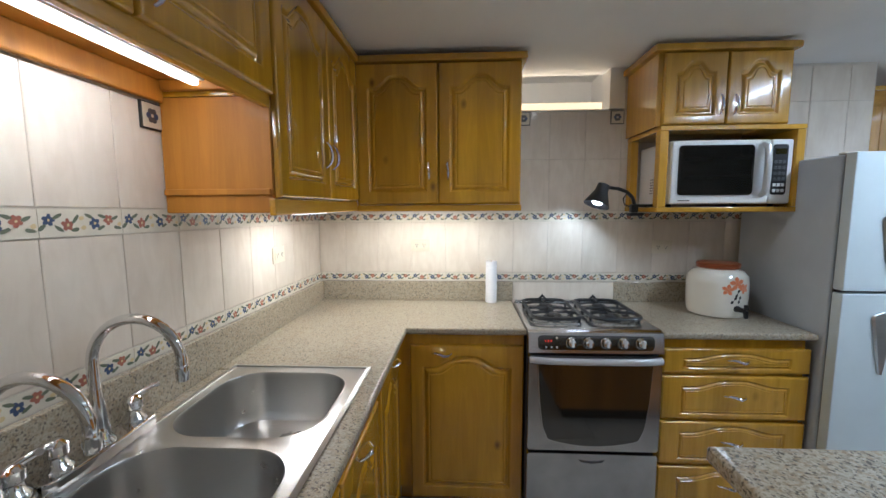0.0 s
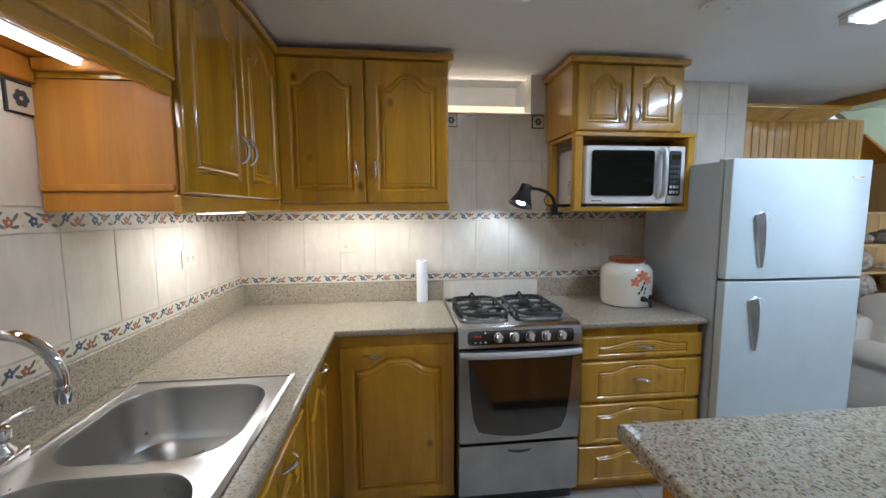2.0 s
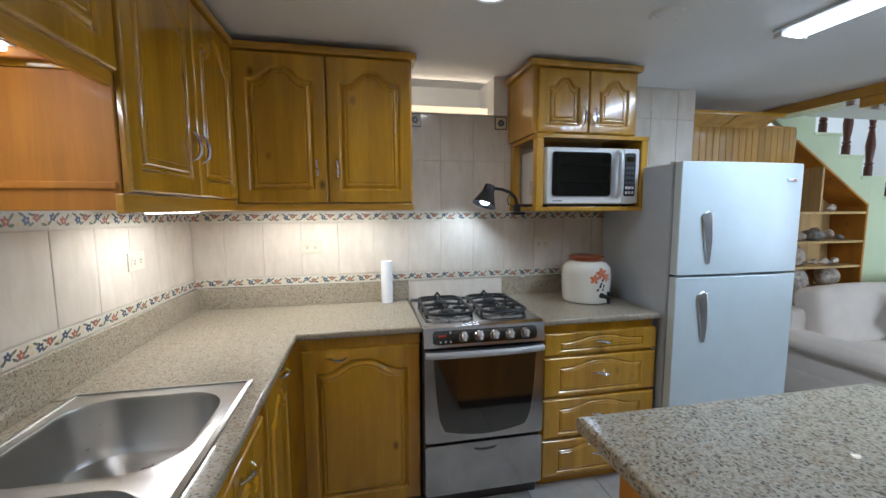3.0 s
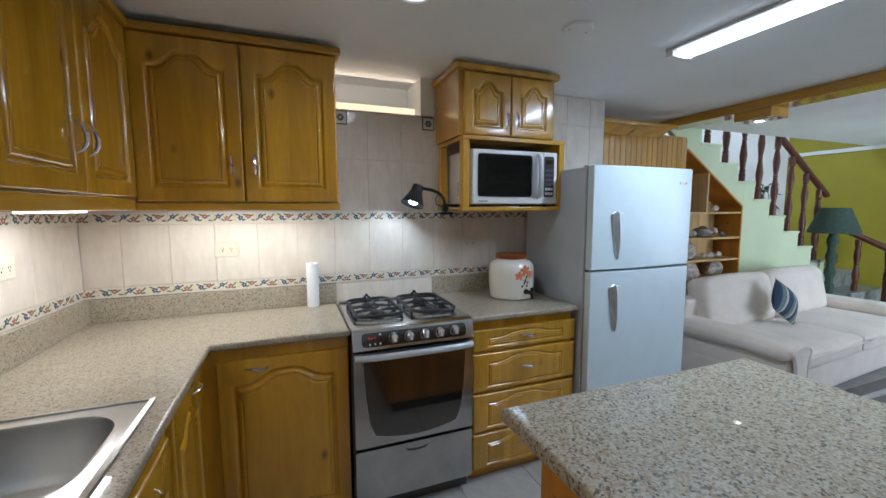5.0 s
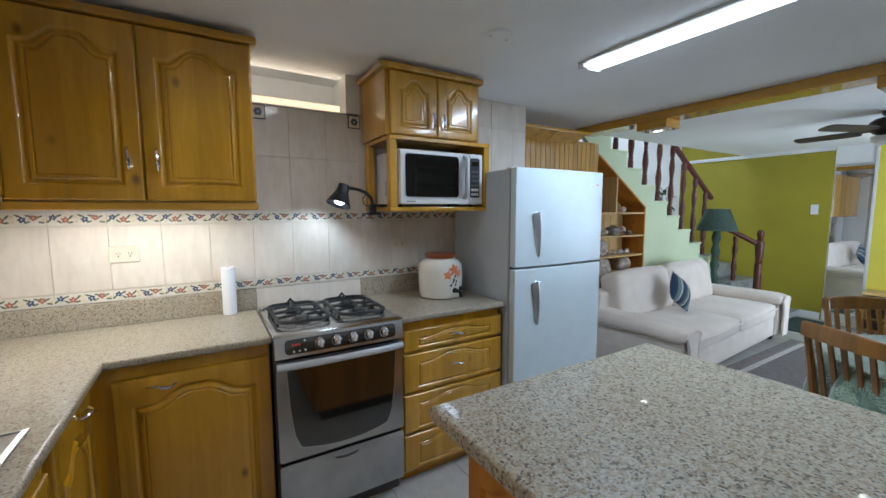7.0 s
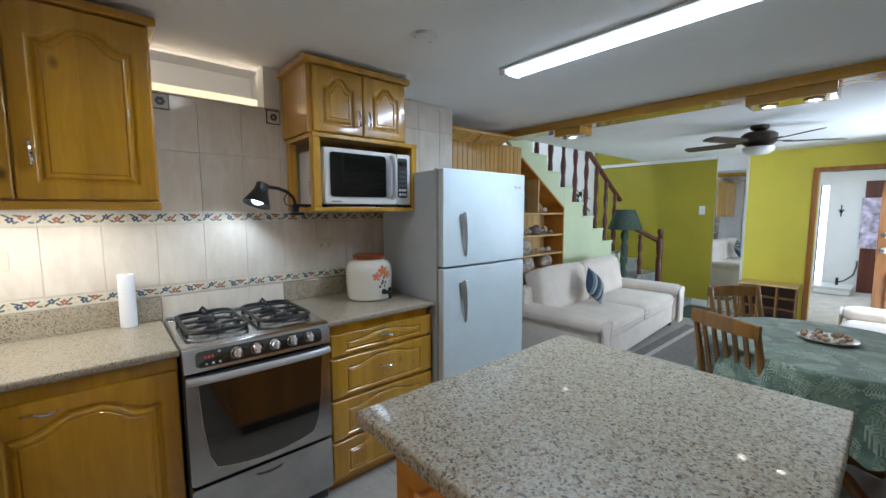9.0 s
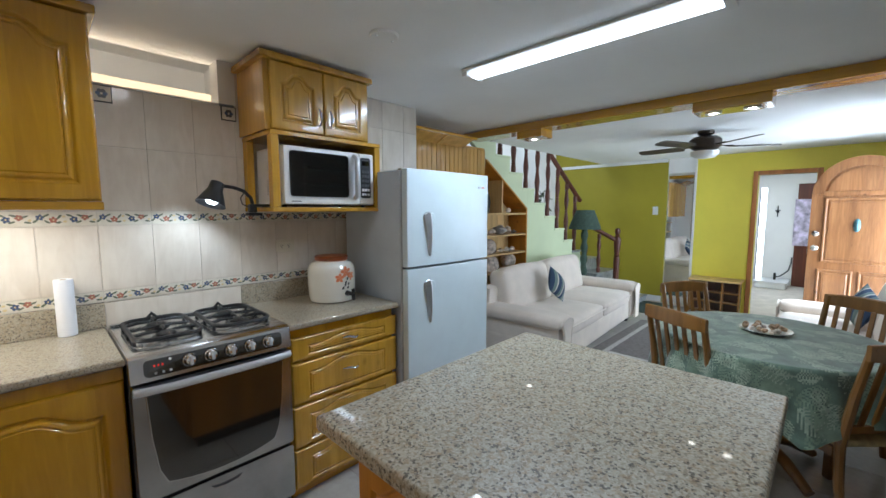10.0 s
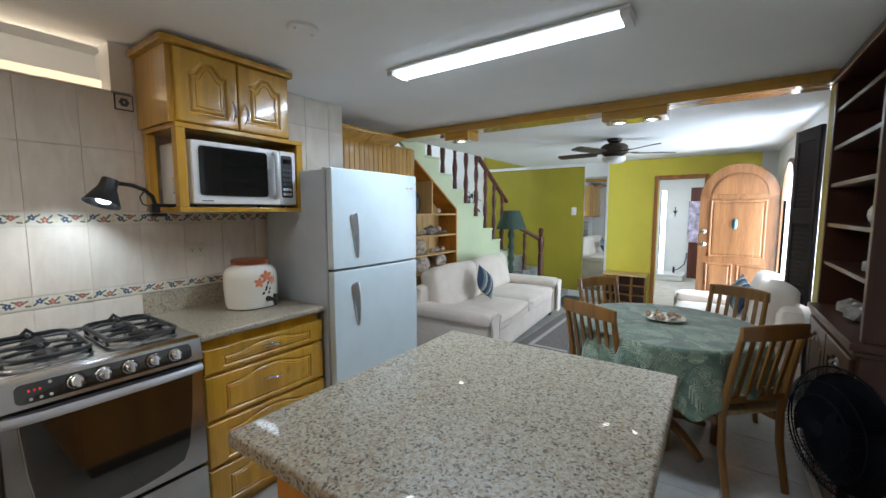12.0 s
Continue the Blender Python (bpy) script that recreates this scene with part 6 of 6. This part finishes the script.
part("lock_plate", moved(box(-0.003, 0.0, 0.004, 0.03, 0.95, 1.25), MD), SILVER, ed)
fa = thing("door_frame", "reddish arched wooden frame of the entrance", "door frame", (6.5, -1.0, 0), kind="structure")
of = [(6.06, 0.0), (6.10, 0.0), (6.10, 1.58)] + arc(6.50, 1.58, 0.40, 180, 0, 20) + [(6.90, 0.0), (6.94, 0.0), (6.94, 1.58)] + arc(6.50, 1.58, 0.44, 0, 180, 20)
part("arch_frame", prism(of, 0.05, pose(0, -1.03, 0), 0.004), DOORW, fa, smooth=True)

# ---- window shutter ----
sh = thing("window_shutter", "dark louvred wooden shutter folded into the room", "shutter", (5.07, -0.94, 0.7))
a, b = Vector((4.91, -0.985, 0)), Vector((5.25, -0.885, 0))
ln = (b - a).length
MS = Matrix.Translation(a) @ Matrix.Rotation(math.atan2(b.y - a.y, b.x - a.x), 4, "Z")
for x0, x1 in ((0, 0.05), (ln - 0.05, ln)):
    part("stile", moved(box(x0, x1, -0.016, 0.016, 0.72, 2.10, 0.003), MS), SHUTW, sh)
for z, h in ((0.72, 0.07), (1.352, 0.125), (2.0, 0.10)):
    part("rail", moved(box(0.0495, ln - 0.0495, -0.014, 0.014, z, z + h, 0.003), MS), SHUTW, sh)
for k in range(32):
    z = 0.80 + k * 0.0385
    if 1.36 < z < 1.46:
        continue
    part("slat", moved(box(0.051, ln - 0.051, -0.020, 0.020, -0.003, 0.003), MS @ Matrix.Translation((0, 0, z)) @ Matrix.Rotation(radians(74), 4, "X")), SHUTW, sh)
wf = thing("window_1", "lounge window with white frame and dark sill", "window", (5.28, -1.06, 0.72), kind="structure")
for x0, x1, z0, z1 in ((4.902, 4.94, 0.722, 2.098), (5.62, 5.658, 0.722, 2.098), (4.941, 5.619, 0.722, 0.76), (4.941, 5.619, 2.06, 2.098), (5.265, 5.295, 0.761, 2.059)):
    part("window_frame", box(x0, x1, -1.085, -1.045, z0, z1, 0.003), WHITEW, wf)

# ---- hutch against the wall ----
hu = thing("hutch", "dark mahogany hutch with open shelves over cupboards", "hutch", (3.55, -1.05, 0))
part("back_panel", box(3.14, 3.98, -1.245, -1.23, 0.92, 2.17), DARKW, hu)
for x in (3.10, 3.95):
    part("side_panel", box(x, x + 0.035, -1.24, -0.875, 0.92, 2.17, 0.004), DARKW, hu)
part("top_board", box(3.08, 4.0 - 0.002, -1.24, -0.86, 2.171, 2.205, 0.006), DARKW, hu)
for z in (1.175, 1.39, 1.61, 1.815, 2.02):
    part("shelf_board", box(3.136, 3.949, -1.229, -0.885, z - 0.022, z, 0.003), DARKW, hu)
part("counter", box(3.08, 3.995, -1.245, -0.838, 0.885, 0.919, 0.008), DARKW, hu, smooth=True)
part("counter_moulding", box(3.09, 3.99, -1.24, -0.850, 0.862, 0.884, 0.006), DARKW, hu, smooth=True)
part("base", box(3.10, 3.98, -1.24, -0.872, 0.06, 0.861, 0.004), DARKW, hu)
part("plinth", box(3.12, 3.96, -1.23, -0.885, 0.0, 0.059), DARKW, hu)
for k in range(2):
    door_on(hu, 3.545 + 0.43 * k, -0.871, 0.10, 0.42, 0.74, pose(0, 0, 0, 0, 0, 180), mat=DARKW, rise=0.04)
for kind, x, z, s in (("conch", 3.36, 1.391, 0.15), ("rock", 3.38, 1.176, 0.11), ("scallop", 3.62, 0.92, 0.085), ("scallop", 3.50, 0.92, 0.085), ("rock", 3.72, 0.92, 0.12), ("rock", 3.55, 0.92, 0.13)):
    shell(kind, (x, -0.97, z), s, 20)

# ---- pedestal fan standing by the hutch ----
pf = thing("pedestal_fan", "dark pedestal fan standing beside the hutch", "fan", (2.80, -0.80, 0))
px_, py_ = 2.80, -0.80
part("base", lathe([(0.19, 0), (0.19, 0.02), (0.06, 0.045), (0.03, 0.06)], 28, (px_, py_, 0)), FANK, pf, smooth=True)
part("pole", lathe([(0.017, 0.06), (0.017, 0.62)], 14, (px_, py_, 0)), FANK, pf, smooth=True)
mh = look((px_, py_, 0.655), (px_ - 0.45, py_ + 0.9, 0.69)) @ Matrix.Diagonal((0.87, 0.87, 0.72, 1))
part("rear_cover", lathe([(0.0, 0.02), (0.10, 0.022), (0.22, 0.0), (0.24, -0.02), (0.22, -0.008), (0.10, 0.012), (0.0, 0.010)], 36, m=mh), FANK, pf, "dark cover behind the blades", smooth=True)
part("motor", lathe([(0.04, -0.08), (0.07, -0.05), (0.07, 0.08), (0.03, 0.12)], 20, m=mh), FANK, pf, smooth=True)
cage = bmesh.new()
for k in range(84):
    a = 2 * math.pi * k / 84
    join(cage, tube([(r * math.cos(a), r * math.sin(a), z) for r, z in ((0.03, -0.14), (0.14, -0.135), (0.24, -0.10), (0.265, -0.05), (0.24, 0.0), (0.08, 0.03))], 0.0014, 4))
for r, z in ((0.265, -0.05), (0.14, -0.135), (0.20, -0.118)):
    join(cage, tube([(r * math.cos(2 * math.pi * k / 36), r * math.sin(2 * math.pi * k / 36), z) for k in range(37)], 0.004, 5))
part("grille", moved(cage, mh), FANK, pf, "black wire grille", smooth=True)
for k in range(3):
    bl = bmesh.new()
    a0 = 2 * math.pi * k / 3
    g = [[bl.verts.new(((0.05 + 0.17 * i / 6) * math.cos(a0 + (j - 0.5) * (0.5 + 0.5 * i / 6)), (0.05 + 0.17 * i / 6) * math.sin(a0 + (j - 0.5) * (0.5 + 0.5 * i / 6)), -0.06 + 0.04 * (j - 0.5))) for j in (0, 0.5, 1)] for i in range(7)]
    for i in range(6):
        for j in range(2):
            bl.faces.new((g[i][j], g[i + 1][j], g[i + 1][j + 1], g[i][j + 1]))
    bmesh.ops.solidify(bl, geom=bl.faces[:], thickness=0.003)
    part("blade", moved(bl, mh), FANK, pf, smooth=True)
part("hub", lathe([(0.03, -0.145), (0.035, -0.14), (0.035, -0.128), (0.0, -0.127)], 20, m=mh), FANK, pf)

# ---- ceiling fan and beam spots ----
cx, cy = 5.55, 0.60
cf = thing("ceiling_fan", "dark bronze ceiling fan with five blades and lamp", "ceiling fan", (cx, cy, CEIL - 0.012))
part("canopy", lathe([(0.075, 0), (0.07, -0.03), (0.03, -0.05)], 28, (cx, cy, CEIL - 0.013)), BRONZE, cf, smooth=True)
part("motor", lathe([(0.03, -0.05), (0.11, -0.06), (0.14, -0.085), (0.14, -0.15), (0.11, -0.175), (0.08, -0.19)], 32, (cx, cy, CEIL - 0.013)), BRONZE, cf, smooth=True)
part("lamp_bowl", lathe([(0.07, -0.192), (0.125, -0.20), (0.12, -0.23), (0.09, -0.258), (0.0, -0.272)], 32, (cx, cy, CEIL - 0.013)), FROST, cf, "frosted white lamp bowl", smooth=True)
for k in range(5):
    a = radians(12 + 72 * k)
    m = Matrix.Translation((cx, cy, CEIL - 0.17)) @ Matrix.Rotation(a, 4, "Z") @ Matrix.Rotation(radians(11), 4, "X")
    bl = prism(rounded(0.19, 0.64, -0.062, 0.062, 0.04), 0.008, Matrix(((1, 0, 0, 0), (0, 0, 1, 0), (0, 1, 0, 0), (0, 0, 0, 1))), 0.002)
    d = part("blade", moved(bl, m), BLADE, cf, smooth=True)
    part("blade_arm", moved(box(0.10, 0.25, -0.02, 0.02, 0.009, 0.016, 0.002), m), BRONZE, d)

for y0, y1, n in ((-0.04, 0.39, 2), (1.56, 1.82, 1)):
    sp = thing("spot_box", "wooden box with recessed spot lamps under the beam", "spot light", (4.13, (y0 + y1) / 2, 2.17), group="beam spot boxes")
    part("box", box(4.03, 4.23, y0, y1, 2.125, 2.199, 0.005), GOLDY, sp, smooth=True)
    for k in range(n):
        yy = y0 + (k + 0.5) * (y1 - y0) / n
        part("spot_ring", lathe([(0.048, -0.001), (0.05, -0.008), (0.036, -0.008), (0.036, -0.001)], 24, (4.13, yy, 2.125)), WHITEP, sp, smooth=True)
        part("spot_bulb", lathe([(0.027, -0.002), (0.022, -0.006), (0.0, -0.007)], 20, (4.13, yy, 2.125)), WARMB, sp, "lit warm spot bulb", smooth=True)

# ---- room beyond the doorway ----
gr = thing("window_grille", "dark narrow frame in the bright far opening", "grille", (10.95, 0.57, 0))
part("frame_bar", box(10.93, 10.96, 0.655, 0.668, 0.0, 1.898, 0.002), BLACK, gr)
for k in range(7):
    part("bar", box(10.94, 10.95, 0.557, 0.575, 0.25 + k * 0.24, 0.27 + k * 0.24, 0.002), DKSTEEL, gr)
wb = thing("water_basin", "low white tray standing on the far floor", "basin", (10.5, 0.36, 0))
part("tray", box(10.25, 10.85, 0.14, 0.60, 0.0, 0.11, 0.02), WHITEP, wb, smooth=True)
part("rim", box(10.23, 10.87, 0.12, 0.62, 0.111, 0.13, 0.008), WHITEP, wb, smooth=True)
part("spout", tube([(10.6, 0.33, 0.13), (10.6, 0.33, 0.26)], 0.02, 10), BLACK, wb, smooth=True)
part("hose", tube([(10.6, 0.33, 0.18), (10.7, 0.25, 0.20), (10.8, 0.15, 0.30), (10.86, 0.12, 0.45), (10.88, 0.12, 0.55)], 0.012, 8), DKSTEEL, wb, "thin dark hose", smooth=True)
cr = thing("wall_ornament", "small dark metal wall ornament", "ornament", (10.89, 0.378, 1.44))
part("upright", box(10.885, 10.899, 0.370, 0.386, 1.33, 1.54, 0.003), BLACK, cr)
part("crossbar", box(10.885, 10.899, 0.335, 0.421, 1.44, 1.456, 0.003), BLACK, cr)
part("boss", lathe([(0.022, 0), (0.024, 0.006), (0.0, 0.010)], 14, m=pose(10.885, 0.378, 1.42, 0, -90, 0)), BLACK, cr)
dd = thing("door_2", "dark red-brown wooden door in the far room", "door", (10.88, -0.3, 0), kind="structure")
part("leaf", box(10.872, 10.899, -0.75, 0.10, 0.0, 1.95, 0.004), BALW, dd)
cal = thing("wall_calendar", "pale coloured paper sheet hung on the far door", "poster", (10.87, 0.03, 1.2))
part("sheet", box(10.867, 10.8715, -0.20, 0.13, 0.78, 1.66), plain("lilac_print", (0.62, 0.55, 0.72), 0.8, vary=0.45, scale=9), cal)

# ---- tiles of walls and floor ----
def tile_mesh(name, w, h, mat, t=0.006):
    """A flat tile with softened rim, facing -y, its lower left corner at the origin."""
    g = 0.0011
    bm = bmesh.new()
    a = [bm.verts.new(p) for p in ((g, 0.004, g), (w - g, 0.004, g), (w - g, 0.004, h - g), (g, 0.004, h - g))]
    b = [bm.verts.new(p) for p in ((g, 0.0015, g), (w - g, 0.0015, g), (w - g, 0.0015, h - g), (g, 0.0015, h - g))]
    k = g + 0.0018
    c = [bm.verts.new(p) for p in ((k, 0, k), (w - k, 0, k), (w - k, 0, h - k), (k, 0, h - k))]
    for p, q in ((a, b), (b, c)):
        for i in range(4):
            bm.faces.new((p[i], p[(i + 1) % 4], q[(i + 1) % 4], q[i]))
    bm.faces.new(c)
    return mesh_from(name, bm, mat)


def border_mesh(name, w, h):
    """A narrow border tile with painted flowers and leaves laid on its glaze."""
    bm = bmesh.new()
    g = 0.0008
    vs = [bm.verts.new(p) for p in ((g, -0.001, g), (w - g, -0.001, g), (w - g, -0.001, h - g), (g, -0.001, h - g))]
    bm.faces.new(vs)
    ws = [bm.verts.new((v.co.x, 0.004, v.co.z)) for v in vs]
    for i in range(4):
        bm.faces.new((ws[i], ws[(i + 1) % 4], vs[(i + 1) % 4], vs[i]))
    rnd = random.Random(5)

    def blob(cx, cz, rx, rz, tilt, slot, n=9, y=-0.0016, wob=0.18):
        pts = []
        for i in range(n):
            a = 2 * math.pi * i / n
            r = 1 + wob * rnd.uniform(-1, 1)
            px, pz = rx * r * math.cos(a), rz * r * math.sin(a)
            pts.append(bm.verts.new(((cx + px * math.cos(tilt) - pz * math.sin(tilt)) * w, y - 0.0001 * slot, cz * h + px * math.sin(tilt) * w + pz * math.cos(tilt) * w)))
        f = bm.faces.new(pts)
        f.material_index = slot

    for cx, cz, r, slot in ((0.10, 0.60, 0.064, 1), (0.30, 0.42, 0.068, 2), (0.62, 0.46, 0.068, 1), (0.80, 0.58, 0.064, 2)):
        for k in range(5):
            a = 2 * math.pi * k / 5 + cx
            blob(cx + 0.55 * r * math.cos(a), cz + 0.55 * r * math.sin(a) * w / h, r * 0.52, r * 0.40, a, slot)
        blob(cx, cz, r * 0.25, r * 0.25, 0, 3, 6, -0.0022)
    for cx, cz in ((0.46, 0.66), (0.48, 0.30), (0.95, 0.40)):
        blob(cx, cz, 0.034, 0.028, 0.3, 3)
    for cx, cz, tl in ((0.19, 0.72, 0.5), (0.20, 0.30, -0.6), (0.38, 0.24, 0.2), (0.39, 0.62, 0.9), (0.55, 0.74, -0.4), (0.70, 0.28, 0.5), (0.72, 0.72, -0.3), (0.89, 0.66, 0.4), (0.03, 0.34, 0.7), (0.92, 0.26, -0.2)):
        blob(cx, cz, 0.056, 0.021, tl, 4)
    me = mesh_from(name, bm, [BORDER, B_BLUE, B_RED, B_YEL, B_GRN])
    return me


ROWS = ((1.089, 1.392, "tile"), (1.457, 1.752, "tile"), (1.752, 2.052, "tile"), (2.052, CEIL - 0.012, "tile"))
T = {}
for z0, z1, nm in ROWS:
    T[z0] = tile_mesh("tile", P, z1 - z0, TILE)
T["sill"] = tile_mesh("tile", P, 2.022 - 1.752, TILE)
T["stove"] = tile_mesh("tile", P, 1.034 - 0.86, TILE)
T["hi"] = border_mesh("border_tile", P, 0.062)
T["lo"] = border_mesh("border_tile", P, 0.050)
T["corner"] = tile_mesh("tile", 0.16, 0.303, TILE)
north = []
for i in range(-1, 15):
    x = i * P
    wide = x + P
    if wide > 2.99:
        break
    spot = Matrix.Translation((x, WY, 0))
    for z0, z1, nm in ROWS:
        if i == -1 and z0 > 1.1:
            continue
        key = z0
        if z0 == 2.052 and 0.90 < x + 0.01 < 1.62:
            continue
        if z0 == 1.752 and 0.79 < x < 1.60:
            key = "sill"
        if i == -1:
            key = "corner"
        north.append((T[key], Matrix.Translation((x if i >= 0 else WX, WY, z0))))
    north.append((T["hi"], Matrix.Translation((x, WY, 1.393))))
    north.append((T["lo"], Matrix.Translation((x, WY, 1.0375))))
T["end"] = {z0: tile_mesh("tile", 2.966 - 14 * P, z1 - z0, TILE) for z0, z1, nm in ROWS}
for z0, z1, nm in ROWS:
    north.append((T["end"][z0], Matrix.Translation((14 * P, WY, z0))))
for me, m in north:
    ob = new("tile" if me.name.startswith("tile") else "border_tile", me)
    ob.parent = wall_north
    ob.matrix_local = m
for i in range(3):
    ob = new("tile", T["stove"])
    ob.parent = wall_north
    ob.matrix_local = Matrix.Translation((1.0115 + i * P * 0.985, WY - 0.012, 0.86))
VIEW_SHEAR = 0.020                          # shear of the west wall's tile courses, fitted to the camera's view


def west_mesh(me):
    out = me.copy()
    out.transform(Matrix(((1, 0, 0, 0), (0, 1, 0, 0), (-VIEW_SHEAR, 0, 1, 0), (0, 0, 0, 1))))
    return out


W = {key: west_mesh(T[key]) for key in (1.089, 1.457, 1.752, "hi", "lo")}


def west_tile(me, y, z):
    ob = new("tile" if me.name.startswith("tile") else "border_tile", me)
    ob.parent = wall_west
    ob.matrix_local = Matrix.Translation((WX, y, z + VIEW_SHEAR * (WY - y))) @ FRONT_X


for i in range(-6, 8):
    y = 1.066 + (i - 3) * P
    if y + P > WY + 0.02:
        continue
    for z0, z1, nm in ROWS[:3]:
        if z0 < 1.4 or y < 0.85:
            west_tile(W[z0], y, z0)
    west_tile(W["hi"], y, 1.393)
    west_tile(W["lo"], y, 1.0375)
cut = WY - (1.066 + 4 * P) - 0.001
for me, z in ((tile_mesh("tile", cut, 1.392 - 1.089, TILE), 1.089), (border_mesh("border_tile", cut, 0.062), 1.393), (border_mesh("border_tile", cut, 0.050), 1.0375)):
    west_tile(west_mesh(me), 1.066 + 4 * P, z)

# dark-framed picture tiles
dm = bmesh.new()
box(0, 0.075, -0.006, 0.002, 0, 0.075, 0.001, 1, dm)
for f in dm.faces:
    f.material_index = 0
box(0.0045, 0.0705, -0.0072, -0.005, 0.0045, 0.0705, bm=dm)
for f in dm.faces[-6:]:
    f.material_index = 1
for k in range(6):
    a = 2 * math.pi * k / 6
    own = lathe([(0.0, -0.0005), (0.009, 0.0)], 8)
    own = moved(own, Matrix.Translation((0.0375 + 0.013 * math.cos(a), -0.0078, 0.0375 + 0.013 * math.sin(a))) @ pose(0, 0, 0, 90, 0, 0))
    before = len(dm.faces)
    join(dm, own)
    dm.faces.ensure_lookup_table()
    for f in dm.faces[before:]:
        f.material_index = 2 if k % 3 == 0 else 3
dme = mesh_from("picture_tile", dm, [BLACK, IVORY, B_BLUE, DKSTEEL])
for par, m in ((wall_north, Matrix.Translation((1.553, WY - 0.001, 1.946))), (wall_north, Matrix.Translation((1.026, WY - 0.001, 1.946))),
               (wall_west, Matrix.Translation((WX + 0.001, 0.745, 1.705)) @ FRONT_X)):
    ob = new("picture_tile", dme)
    ob.parent = par
    ob.matrix_local = m

# floor tiles
fm = bmesh.new()
s = 0.40
box(0.0015, s - 0.0015, 0.0015, s - 0.0015, -0.006, 0.0, 0.0012, 1, fm)
fme = mesh_from("floor_tile", fm, FLOORT)
for i in range(0, 19):
    for j in range(-3, 6):
        x, y = 0.36 + i * s, -0.05 + j * s
        if x + s > 7.75 or y < -1.25:
            continue
        ob = new("floor_tile", fme)
        ob.parent = floor
        ob.location = (x, y, 0)
